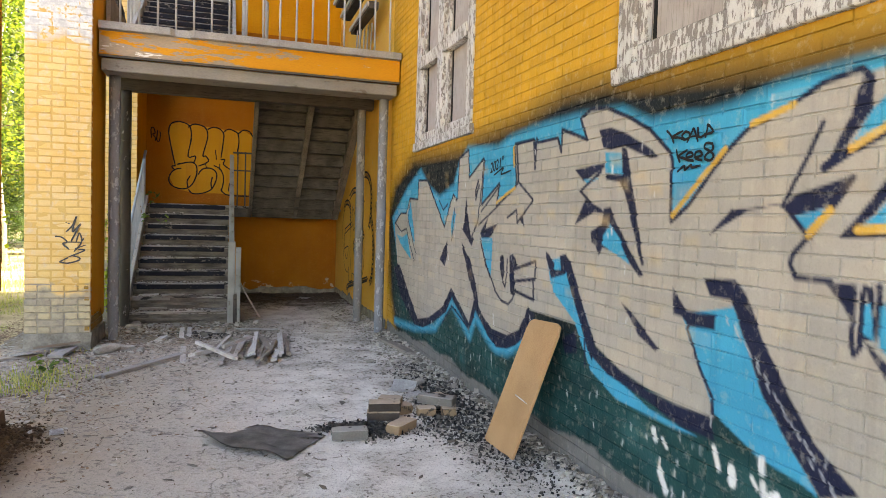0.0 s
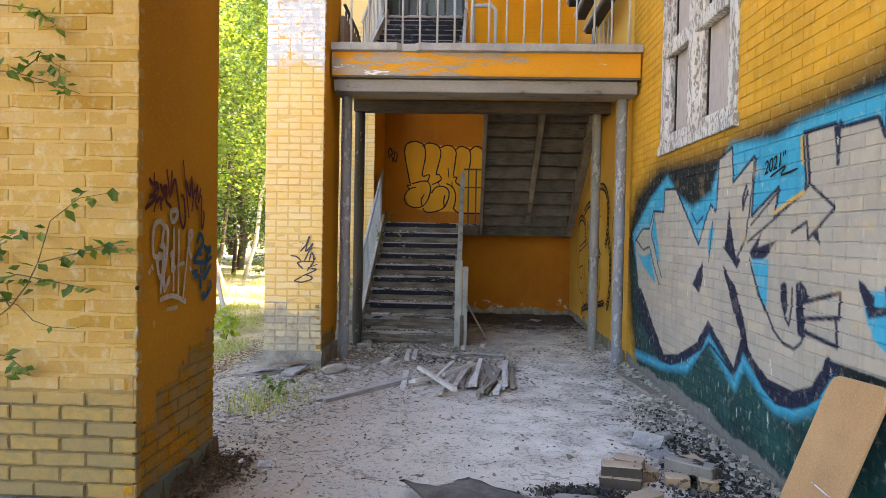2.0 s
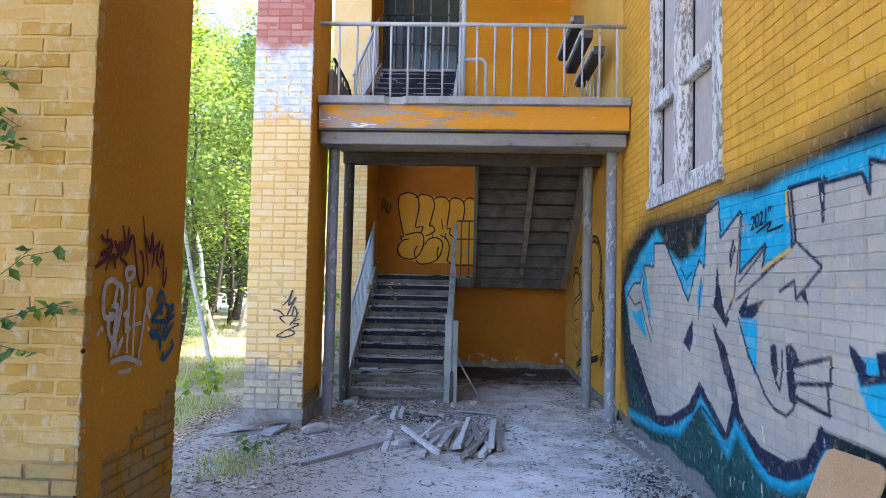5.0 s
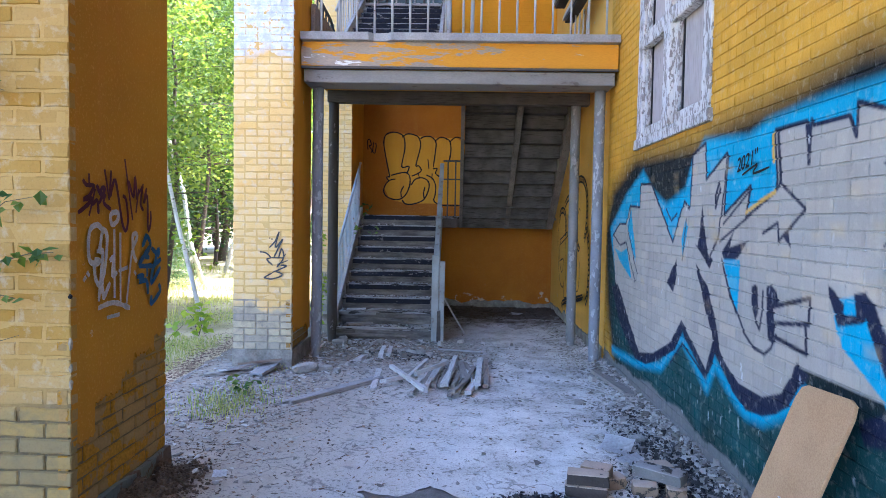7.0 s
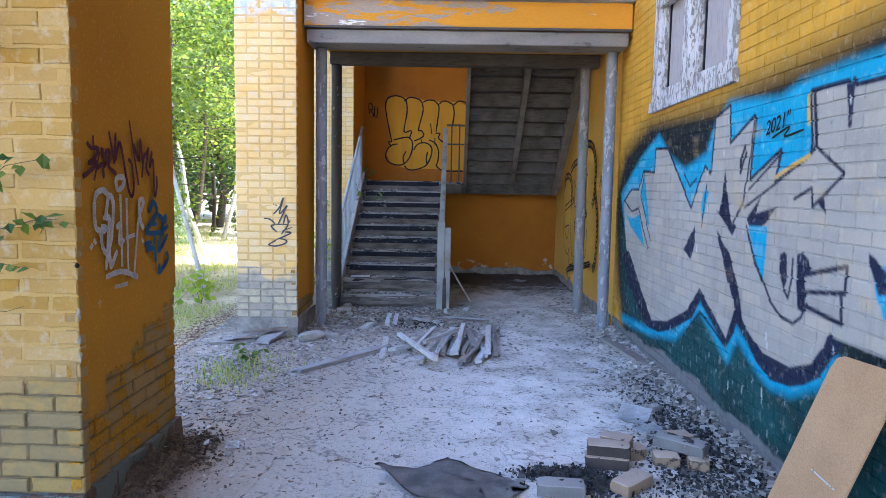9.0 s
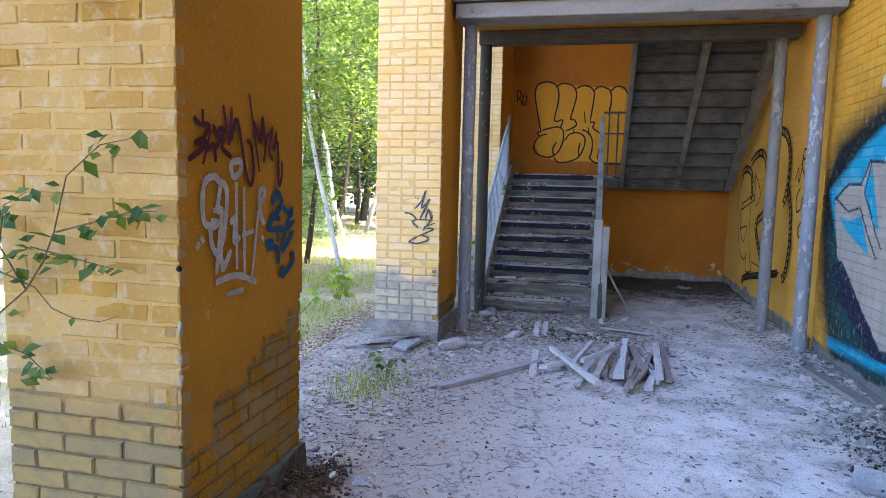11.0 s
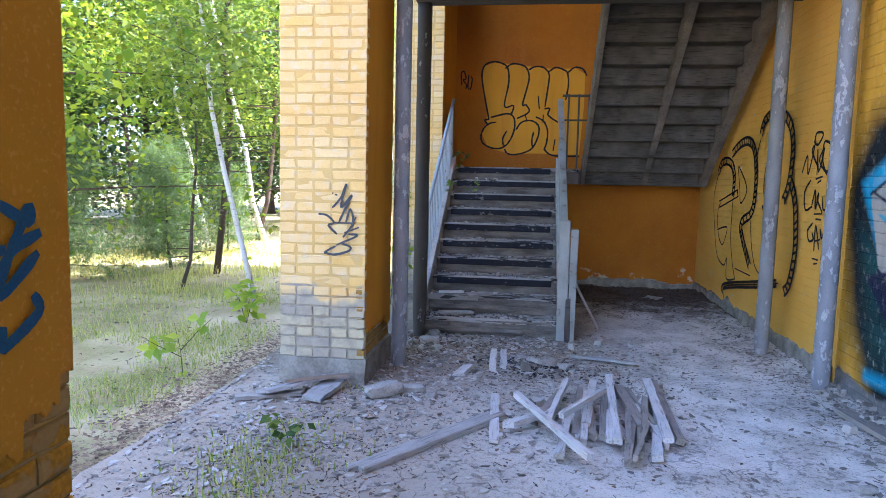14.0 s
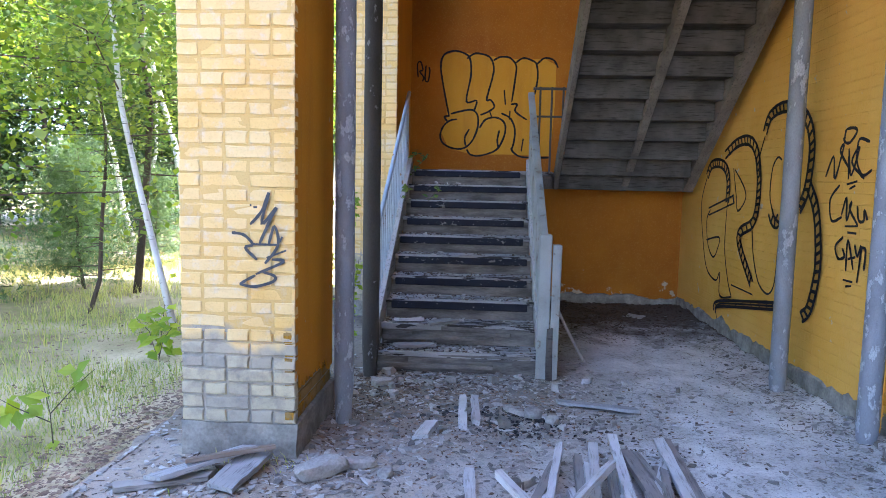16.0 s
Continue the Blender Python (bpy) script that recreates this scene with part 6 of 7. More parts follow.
def scatter(name, label, category, material, count, spots, size, flat, seed, base=floor_z, sides=4, lift=0.0):
    """Small uneven chips strewn round the given spots: x, y, spread x, spread y, weight."""
    r = random.Random(seed)
    verts, faces = [], []
    weights = [s[4] for s in spots]
    for _ in range(count):
        sx, sy, dx, dy, _w = r.choices(spots, weights)[0]
        x, y = r.gauss(sx, dx), r.gauss(sy, dy)
        if base is floor_z:
            x = min(-0.015, max(-4.45, x))
            y = min(y, BACK - 0.03)
        elif base is step_z:
            x, y = min(-2.1, max(-3.33, x)), min(12.3, max(10.04, y))
        s = size[0] + (size[1] - size[0]) * r.random() ** 2.5
        z = base(x, y) + lift
        a = r.uniform(0, math.tau)
        k0 = len(verts)
        n = sides + r.randint(0, 1)
        h = s * flat * r.uniform(0.5, 1.3)
        tilt = (r.uniform(-0.25, 0.25), r.uniform(-0.25, 0.25))
        for lvl in (0, 1):
            for i in range(n):
                b = a + math.tau * i / n
                rr = s * r.uniform(0.55, 1.0) * (0.5 if i % 2 else 1.0) * (1.0 if lvl == 0 else 0.85)
                ox, oy = rr * math.cos(b), rr * math.sin(b)
                verts.append((x + ox, y + oy, z - 0.002 + lvl * h + abs(tilt[0]) * s + tilt[0] * ox + tilt[1] * oy))
        faces.append([k0 + n + i for i in range(n)])
        for i in range(n):
            faces.append((k0 + i, k0 + (i + 1) % n, k0 + n + (i + 1) % n, k0 + n + i))
    return laid(name, (verts, faces), material, label, category, "stuff", False)


def island_tint(name, a, b, rough=0.95):
    n = Nodes(name, rough, 0.0, 0.15)
    r = n.add("NewGeometry").outputs["Random Per Island"]
    f = n.noise(n.where(), 90.0, 3)
    c = n.mix(r, a, b)
    c = n.mix(n.math("MULTIPLY", n.ramp(f, 0.45, 0.7), 0.4), c, n.mix(1.0, c, (0.5, 0.48, 0.46), "MULTIPLY"))
    n.bump(f, 0.002)
    return n.done(c)


M_CHIP, M_CHIP_DARK = island_tint("plaster_chip", (0.46, 0.43, 0.39), (0.13, 0.115, 0.10)), island_tint("bark_chip", (0.13, 0.095, 0.07), (0.05, 0.04, 0.035))
M_COAL = island_tint("charcoal", (0.012, 0.012, 0.014), (0.09, 0.086, 0.084), 0.8)
M_EARTH = island_tint("dark_earth", (0.11, 0.075, 0.05), (0.05, 0.035, 0.025))
M_LITTER = island_tint("dry_litter", (0.30, 0.20, 0.135), (0.085, 0.058, 0.04))
scatter("rubble_chips", "pale plaster and mortar chips on the floor", "rubble", M_CHIP, 15000, ((-0.3, 5.4, 0.2, 0.7, 2), (-2.6, 8.7, 0.9, 0.8, 4), (-3.6, 7.8, 0.5, 0.9, 2.5), (-0.25, 6.3, 0.18, 1.2, 2.2), (-2.3, 6.5, 1.3, 1.8, 1.0), (-2.6, 9.8, 0.6, 0.15, 1.5), (-0.2, 9.5, 0.12, 1.2, 0.6), (-2.4, 4.0, 1.2, 1.2, 0.4), (-3.9, 6.3, 0.3, 0.8, 1)), (0.005, 0.046), 0.16, 31)
scatter("wall_foot_rubble", "crumbled render along the foot of the mural wall", "rubble", M_CHIP, 3200, ((-0.06, 6.2, 0.06, 1.3, 3), (-0.05, 3.6, 0.05, 0.9, 1.5), (-0.07, 7.8, 0.06, 0.7, 1)), (0.008, 0.04), 0.6, 45)
scatter("leaf_heap", "dark dead leaves blown under the upper flight", "leaves", M_CHIP_DARK, 3200, ((-0.9, 12.6, 0.55, 0.45, 3), (-1.5, 12.9, 0.5, 0.3, 2), (-2.9, 9.75, 0.4, 0.15, 1)), (0.01, 0.042), 0.15, 46)
scatter("leaf_flakes", "brown leaf scraps and bark flakes trodden into the dust", "litter", M_LITTER, 7000, ((-3.6, 6.4, 0.45, 1.1, 4), (-3.0, 5.6, 0.5, 0.8, 1.0), (-3.3, 8.6, 0.5, 0.7, 3), (-2.7, 9.5, 0.6, 0.25, 3), (-3.2, 9.9, 0.2, 0.5, 1), (-1.6, 6.6, 0.9, 0.7, 0.4), (-2.3, 8.9, 0.7, 0.35, 2)), (0.005, 0.026), 0.12, 44)
scatter("larger_rubble", "lumps of broken mortar and brick", "rubble", M_CHIP, 130, ((-2.5, 8.9, 0.6, 0.4, 3), (-2.7, 9.75, 0.5, 0.12, 2), (-0.2, 6.0, 0.12, 0.8, 1), (-3.3, 9.6, 0.2, 0.3, 1)), (0.03, 0.075), 0.6, 32)
scatter("bark_litter", "dark bark and twig crumbs", "litter", M_CHIP_DARK, 12000, ((-2.4, 8.9, 0.8, 0.35, 2), (-1.0, 12.3, 0.9, 0.6, 5), (-3.7, 7.0, 0.6, 1.2, 2), (-3.4, 4.9, 0.12, 0.35, 1), (-1.9, 6.5, 1.4, 2.2, 0.7), (-3.3, 9.6, 0.25, 0.5, 1), (-0.15, 8.5, 0.1, 2.5, 0.8)), (0.003, 0.017), 0.4, 33)
scatter("charcoal_heap", "black charcoal and ash strewn by the mural wall", "charcoal", M_COAL, 15000, ((-0.24, 5.5, 0.15, 0.45, 4), (-0.4, 4.9, 0.2, 0.3, 2.5), (-1.22, 4.93, 0.12, 0.05, 1.6), (-1.0, 4.78, 0.1, 0.09, 1.2), (-0.25, 4.3, 0.18, 0.4, 2), (-0.2, 6.6, 0.14, 0.2, 0.8), (-0.35, 3.7, 0.15, 0.4, 0.25)), (0.003, 0.017), 0.8, 34)
scatter("charcoal_lumps", "black lumps of charcoal behind the bricks", "charcoal", M_COAL, 900, ((-1.23, 4.90, 0.09, 0.04, 2.2), (-1.1, 4.83, 0.12, 0.08, 1), (-0.25, 5.6, 0.13, 0.4, 3), (-0.3, 5.0, 0.14, 0.3, 1.5)), (0.008, 0.03), 1.0, 38)
scatter("step_litter", "chips, bark and plaster crumbs on the treads", "litter", M_CHIP_DARK, 2600, ((-2.7, 10.3, 0.45, 0.35, 3), (-3.15, 11.2, 0.18, 0.7, 3), (-2.4, 11.2, 0.3, 0.7, 1)), (0.004, 0.022), 0.4, 39, step_z)
scatter("step_chips", "pale splinters and plaster chips on the lower treads", "rubble", M_CHIP, 420, ((-2.8, 10.3, 0.4, 0.3, 3), (-3.1, 11.3, 0.2, 0.6, 1)), (0.008, 0.04), 0.4, 40, step_z)
scatter("burnt_remains", "burnt wood crumbs from an old fire", "charcoal", M_COAL, 700, ((-2.4, 8.95, 0.25, 0.13, 3), (-2.15, 8.8, 0.2, 0.12, 1)), (0.006, 0.028), 0.5, 35)
scatter("earth_clods", "brown earth crumbs against the pier foot", "earth", M_EARTH, 4200, ((-3.43, 4.75, 0.05, 0.26, 3), (-3.4, 5.0, 0.07, 0.16, 1.5)), (0.004, 0.022), 0.6, 36)
scatter("leaf_litter", "dry leaves and needles along the floor's edge", "leaves", M_LITTER, 9000, ((-4.62, 8.0, 0.16, 2.5, 9), (-5.5, 9.0, 0.8, 3.0, 2), (-7.0, 12.0, 1.2, 2.0, 2), (-4.4, 6.2, 0.25, 1.2, 1)), (0.01, 0.035), 0.08, 37, ground_z, 4, 0.03)


def blades(name, label, count, spots, height, material, seed, base, lean=0.5, wide=0.004):
    """Single grass blades."""
    r = random.Random(seed)
    verts, faces = [], []
    weights = [s[4] for s in spots]
    while len(faces) < count * 2:
        sx, sy, dx, dy, _w = r.choices(spots, weights)[0]
        x, y = r.gauss(sx, dx), r.gauss(sy, dy)
        if base is ground_z and x > -4.80 + 0.2 * noise.noise(Vector((0, y * 1.3, 0))):
            continue
        if noise.noise(Vector((x * 0.9, y * 0.9, 7))) < r.uniform(-0.25, 0.4):
            continue
        z = base(x, y) - 0.01
        h = height * r.uniform(0.4, 1.25)
        a, l = r.uniform(0, math.tau), r.uniform(0.1, lean) * h
        wx, wy = wide * math.cos(a + 1.57), wide * math.sin(a + 1.57)
        mx, my = x + 0.35 * l * math.cos(a), y + 0.35 * l * math.sin(a)
        k = len(verts)
        verts += [(x - wx, y - wy, z), (x + wx, y + wy, z), (mx + wx * 0.8, my + wy * 0.8, z + h * 0.62), (mx - wx * 0.8, my - wy * 0.8, z + h * 0.62), (x + l * math.cos(a), y + l * math.sin(a), z + h)]
        faces += [(k, k + 1, k + 2, k + 3), (k + 3, k + 2, k + 4)]
    return laid(name, (verts, faces), material, label, "grass", "stuff", False)


M_GRASS = foliage("grass_blades", (0.11, 0.20, 0.035), (0.46, 0.40, 0.19))
M_STRAW = foliage("dry_grass_blades", (0.46, 0.40, 0.22), (0.28, 0.27, 0.11))
blades("grass", "green and dry grass beside the concrete", 22000, ((-5.6, 7.5, 0.8, 2.0, 4), (-6.5, 9.5, 1.2, 2.5, 4), (-5.2, 10.5, 0.5, 2.0, 2), (-8.0, 12.0, 2.0, 3.0, 2)), 0.065, M_GRASS, 41, ground_z, 1.3, 0.0024)
blades("dry_grass", "tall straw-coloured grass under the trees", 13000, ((-9.5, 13.5, 2.5, 2.5, 3), (-10.5, 18.0, 3.0, 3.0, 3), (-7.5, 15.5, 1.5, 2.0, 2)), 0.16, M_STRAW, 42, ground_z, 0.9, 0.005)
blades("weeds", "sparse grass growing through the floor", 900, ((-3.72, 7.0, 0.2, 0.3, 3), (-3.6, 6.6, 0.15, 0.15, 1), (-3.75, 8.1, 0.12, 0.06, 0.6)), 0.07, M_GRASS, 43, floor_z, 0.9, 0.003)


def straws(name, label, count, spots, length, material, seed):
    """Short dry stalks and splinters lying on the floor."""
    r = random.Random(seed)
    verts, faces = [], []
    weights = [q[4] for q in spots]
    for _ in range(count):
        sx, sy, dx, dy, _w = r.choices(spots, weights)[0]
        x, y = min(-0.03, max(-4.4, r.gauss(sx, dx))), min(r.gauss(sy, dy), BACK - 0.05)
        a, ln, w, h = r.uniform(0, math.tau), length * r.uniform(0.3, 1.3), r.uniform(0.0008, 0.0028), r.uniform(0.001, 0.004)
        c, s, z = math.cos(a), math.sin(a), floor_z(x, y) + 0.001
        k = len(verts)
        for f, hh in ((-0.5, 0.0), (0.5, r.uniform(0, 0.012))):
            for wx, wz in ((-w, 0), (0, h), (w, 0)):
                verts.append((x + f * ln * c - wx * s, y + f * ln * s + wx * c, z + hh + wz))
        faces += [(k, k + 1, k + 4, k + 3), (k + 1, k + 2, k + 5, k + 4)]
    return laid(name, (verts, faces), material, label, "splinters", "stuff", False)


straws("splinters", "pale splinters and dry stalks on the floor", 3000, ((-2.2, 8.2, 0.9, 0.9, 3), (-2.5, 9.7, 0.6, 0.3, 2), (-3.5, 7.0, 0.5, 1.4, 2), (-0.35, 8.6, 0.25, 1.6, 1.5), (-2.0, 5.5, 1.2, 1.5, 0.5)), 0.05, island_tint("pale_splinter", (0.5, 0.46, 0.41), (0.2, 0.16, 0.12)), 51)
straws("dark_stalks", "dark dry stalks and needles on the floor", 3000, ((-2.0, 7.2, 1.2, 1.6, 0.7), (-1.0, 12.2, 0.9, 0.6, 2), (-3.6, 6.5, 0.5, 1.6, 3), (-0.3, 9.5, 0.2, 1.5, 1.5), (-1.8, 4.2, 1.2, 1.0, 0.2)), 0.04, island_tint("dark_stalk", (0.14, 0.1, 0.07), (0.05, 0.038, 0.03)), 52)


# ---- loose things on the floor ----
def plank(ax, ay, bx, by, z, width=0.06, thick=0.028, mat=None, label="weathered grey wooden lath in the heap", name="plank", group="planks of the heap", dz=0.0, seed=0, jag=0.005):
    """A lath from a to b, its ends splintered; dz lifts the far end."""
    r = random.Random(seed * 17 + 5)
    a, b = Vector((ax, ay, z)), Vector((bx, by, z + dz))
    ln = (b - a).length
    bm = bmesh.new()
    n = 6
    loops = []
    for i in range(n + 1):
        f = i / n
        w = width / 2 * r.uniform(0.9, 1.06)
        t = thick / 2 * r.uniform(0.9, 1.06)
        y = ln * (f - 0.5) + (r.uniform(-0.015, 0.015) if i in (0, n) else 0)
        sk = r.uniform(-0.3, 0.3) * width if i in (0, n) else 0
        loops.append([bm.verts.new((sx * w + r.uniform(-jag, jag) * 0.4, y + sx * sk, sz * t + r.uniform(-jag, jag) * 0.4)) for sx, sz in ((-1, -1), (1, -1), (1, 1), (-1, 1))])
    for p, q in zip(loops, loops[1:]):
        for k in range(4):
            bm.faces.new((p[k], p[(k + 1) % 4], q[(k + 1) % 4], q[k]))
    bm.faces.new(loops[0][::-1])
    bm.faces.new(loops[-1])
    ob = part(name, bm, mat or M_LATH, None, label)
    ob.matrix_basis = Matrix.Translation((a + b) / 2) @ (b - a).to_track_quat("Y", "Z").to_matrix().to_4x4() @ pose(0, 0, 0, 0, r.uniform(-14, 14), 0)
    return tagged(ob, "", "plank", group)


M_LATH = weathered("pale_lath", (0.52, 0.50, 0.49), (0.40, 0.38, 0.36), (0.18, 0.16, 0.14), "y")
M_TIMBER = weathered("grey_timber", (0.34, 0.325, 0.315), (0.25, 0.235, 0.225), (0.09, 0.08, 0.075), "y")
M_LATH_DARK = weathered("brown_lath", (0.30, 0.27, 0.24), (0.22, 0.195, 0.175), (0.09, 0.08, 0.07), "y")
HEAP = (
    (-2.40, 7.93, -1.99, 6.96, 0.10, 0.07, 0), (-2.42, 7.50, -2.13, 7.81, 0.045, 0.085, 0), (-2.23, 7.72, -2.10, 8.16, 0.05, 0.07, 1),
    (-2.19, 7.52, -2.04, 8.40, 0.075, 0.06, 0), (-2.12, 7.49, -1.81, 8.05, 0.125, 0.055, 0), (-1.97, 7.54, -1.85, 8.44, 0.06, 0.08, 0),
    (-2.04, 7.40, -1.95, 8.33, 0.035, 0.06, 1), (-2.14, 7.13, -2.06, 7.74, 0.03, 0.075, 0), (-1.88, 7.41, -1.79, 8.23, 0.035, 0.065, 1),
    (-1.82, 7.24, -1.73, 8.50, 0.085, 0.075, 0), (-1.63, 7.60, -1.68, 8.39, 0.05, 0.1, 1), (-1.78, 7.10, -1.67, 7.68, 0.03, 0.06, 1),
    (-1.52, 7.37, -1.45, 8.56, 0.06, 0.085, 0), (-1.44, 7.45, -1.39, 8.62, 0.03, 0.07, 1), (-1.61, 7.20, -1.51, 7.79, 0.025, 0.085, 0),
    (-1.70, 7.22, -1.55, 8.23, 0.03, 0.06, 1), (-1.94, 7.45, -1.90, 8.05, 0.025, 0.07, 1), (-2.00, 7.30, -1.92, 8.17, 0.05, 0.06, 0),
    (-1.74, 7.12, -1.60, 7.62, 0.055, 0.04, 1), (-2.08, 7.55, -1.72, 7.70, 0.02, 0.06, 1), (-1.86, 7.30, -1.80, 7.80, 0.06, 0.05, 0))
for i, (ax, ay, bx, by, z, w, dark) in enumerate(HEAP):
    plank(ax, ay, bx, by, z + 0.012, w * 0.68, 0.036, M_LATH_DARK if dark else M_LATH, "brown-grey weathered lath in the heap" if dark else "pale weathered wooden lath in the heap", seed=i)
extra = random.Random(23)
for i in range(11):
    x, y = extra.uniform(-2.1, -1.5), extra.uniform(7.3, 7.7)
    ln, a = extra.uniform(0.35, 0.75), extra.uniform(-0.15, 0.35)
    plank(x, y, x + ln * math.sin(a), y + ln * math.cos(a), extra.uniform(0.025, 0.07), extra.uniform(0.03, 0.05), 0.03, extra.choice((M_LATH, M_LATH_DARK)), "short splintered lath among the heap", seed=80 + i)
beam = thing("split_beam", (-2.86, 7.27, 0.0), "long grey split timber lying beside the lath heap", "timber", turn=(0, 0, -35.6))
part("half", box(-0.062, -0.006, -0.60, 0.58, 0.0, 0.034, 0.005, jag=0.006), M_TIMBER, beam)
part("half", box(0.004, 0.058, -0.55, 0.63, 0.0, 0.038, 0.005, jag=0.006), M_TIMBER, beam)
plank(-2.545, 8.15, -2.505, 7.30, 0.02, 0.055, 0.025, M_LATH, "short split grey lath on the floor", seed=51, group="single boards on the floor")
plank(-2.60, 8.74, -2.62, 9.30, 0.03, 0.055, 0.05, M_LATH, "short grey lath by the burnt patch", seed=52, group="single boards on the floor")
plank(-2.52, 8.80, -2.54, 9.32, 0.03, 0.05, 0.05, M_LATH, "short grey lath by the burnt patch", seed=53, group="single boards on the floor")
plank(-4.10, 7.79, -3.74, 8.16, 0.055, 0.13, 0.024, M_TIMBER, "broad weathered board by the pier foot", seed=54, group="boards at the pier", dz=0.03)
plank(-3.755, 7.79, -3.70, 8.13, 0.03, 0.165, 0.028, M_TIMBER, "short broad weathered board by the pier foot", seed=55, group="boards at the pier", dz=0.02)
plank(-3.98, 7.92, -3.60, 8.13, 0.098, 0.05, 0.022, M_WOOD_BROWN, "splintered brown board on grey boards", seed=56, group="boards at the pier", dz=0.01)
plank(-4.28, 7.74, -3.86, 7.93, 0.022, 0.07, 0.025, M_LATH_DARK, "narrow weathered board by the pier foot", seed=57, group="boards at the pier")
plank(-0.22, 8.26, -0.09, 7.28, 0.03, 0.15, 0.03, M_LATH_DARK, "flat grey board along the mural wall", seed=58, group="single boards on the floor")
plank(-1.95, 9.36, -1.42, 9.24, 0.016, 0.14, 0.02, M_CONCRETE, "thin broken grey slab on the porch floor", name="broken_slab", seed=59, group="single boards on the floor")
plank(-2.95, 10.25, -2.75, 10.40, 0.36, 0.1, 0.025, M_LATH_DARK, "broken board scrap on the lower steps", seed=60, group="scraps on the steps")
plank(-3.25, 10.30, -3.0, 10.36, 0.37, 0.07, 0.025, M_LATH, "broken board scrap on the lower steps", seed=61, group="scraps on the steps")
plank(-3.2, 10.08, -2.9, 10.16, 0.20, 0.07, 0.025, M_LATH_DARK, "broken board scrap on the lower steps", seed=62, group="scraps on the steps")
plank(-2.85, 8.55, -2.80, 8.80, 0.025, 0.09, 0.03, M_LATH, "stub of grey wood near the burnt patch", seed=63, group="single boards on the floor")
tw = random.Random(3)
for i in range(26):
    x, y, a = tw.uniform(-3.9, -0.3), tw.uniform(3.6, 11.5), tw.uniform(0, math.tau)
    ln = tw.uniform(0.08, 0.3)
    pts = [(x + ln * f * math.cos(a + 0.5 * f), y + ln * f * math.sin(a + 0.5 * f), 0.012 + 0.01 * tw.random()) for f in (0, 0.4, 0.7, 1)]
    tagged(part("twig", tube(pts, 0.004, 5, taper=0.5), M_LATH_DARK, None, "thin dry twig on the dusty floor"), "", "twig", "twigs on the floor")


def stone(x, y, sx, sy, sz, turn, seed, mat, label, name="concrete_lump"):
    bm = bmesh.new()
    bmesh.ops.create_icosphere(bm, subdivisions=2, radius=1)
    for v in bm.verts:
        c = v.co.copy()
        m = max(abs(c.x), abs(c.y), abs(c.z))
        c = c.lerp(c / m, 0.55)
        c += noise.noise_vector(c * 1.3 + Vector((seed * 5, 0, 0))) * 0.22
        v.co = Vector((c.x * sx / 2, c.y * sy / 2, c.z * sz / 2))
    ob = part(name, bm, mat, None, label)
    ob.matrix_basis = pose(x, y, sz * 0.42, 0, 0, turn)
    return tagged(ob, "", "lump", "lumps on the floor")


M_LUMP = plain("broken_concrete", (0.37, 0.35, 0.32), (0.26, 0.24, 0.22), 8, 70, 0.95, 0.006)
stone(-3.31, 8.03, 0.30, 0.12, 0.11, 42, 1, M_LUMP, "long wedge of broken pale concrete")
stone(-3.14, 8.16, 0.19, 0.09, 0.06, 10, 2, M_LUMP, "flat lump of broken pale concrete")
stone(-2.98, 8.06, 0.09, 0.07, 0.05, 70, 3, M_LUMP, "small lump of broken concrete")
stone(-0.62, 7.05, 0.10, 0.06, 0.04, 20, 4, M_LUMP, "small pale lump on the dusty floor")
stone(-2.15, 9.02, 0.12, 0.1, 0.09, 20, 5, M_LUMP, "rounded lump beside the burnt patch")
stone(-2.03, 8.93, 0.09, 0.08, 0.07, 50, 6, M_LUMP, "rounded lump beside the burnt patch")
stone(-2.3, 9.12, 0.1, 0.08, 0.06, 110, 7, M_LUMP, "rounded lump beside the burnt patch")
stone(-3.25, 9.62, 0.17, 0.1, 0.07, 15, 8, M_LUMP, "broken brick end by the dark post")
stone(-0.36, 6.05, 0.1, 0.08, 0.06, 30, 9, M_LUMP, "grey lump in the charcoal")


def loose_brick(x, y, z, turn, seed, tone, lean=(0, 0), ln=0.245):
    """A brick with chipped edges and one or two broken corners."""
    r = random.Random(seed)
    bm = bmesh.new()
    bmesh.ops.create_cube(bm, size=1)
    for v in bm.verts:
        v.co = Vector((v.co.x * ln, v.co.y * 0.118, v.co.z * 0.068)) + Vector((r.uniform(-1, 1), r.uniform(-1, 1), r.uniform(-1, 1))) * 0.003
    bmesh.ops.bevel(bm, geom=bm.edges[:], offset=0.0045, segments=1, affect="EDGES")
    bmesh.ops.subdivide_edges(bm, edges=[e for e in bm.edges if e.calc_length() > 0.05], cuts=4, use_grid_fill=True)
    broken = [Vector((r.choice((-1, 1)) * ln / 2, r.choice((-1, 1)) * 0.059, r.choice((-1, 1)) * 0.034)) for _ in range(3)]
    for v in bm.verts:
        v.co += noise.noise_vector(v.co * 45 + Vector((seed, 0, 0))) * 0.0018
        for c in broken:
            d = (v.co - c).length
            if d < 0.03:
                v.co -= c.normalized() * (0.03 - d) * 0.45
    bm.normal_update()
    # Side faces take the darker material, so shade is painted on them.
    for f in bm.faces:
        f.material_index = 1 if abs(f.normal.z) < 0.6 else 0
    ob = part("loose_brick", bm, tone, None, "worn sooty brick lying by the charcoal")
    ob.matrix_basis = pose(x, y, z + 0.035, lean[0], lean[1], turn)
    return tagged(ob, "", "brick", "loose bricks by the charcoal")


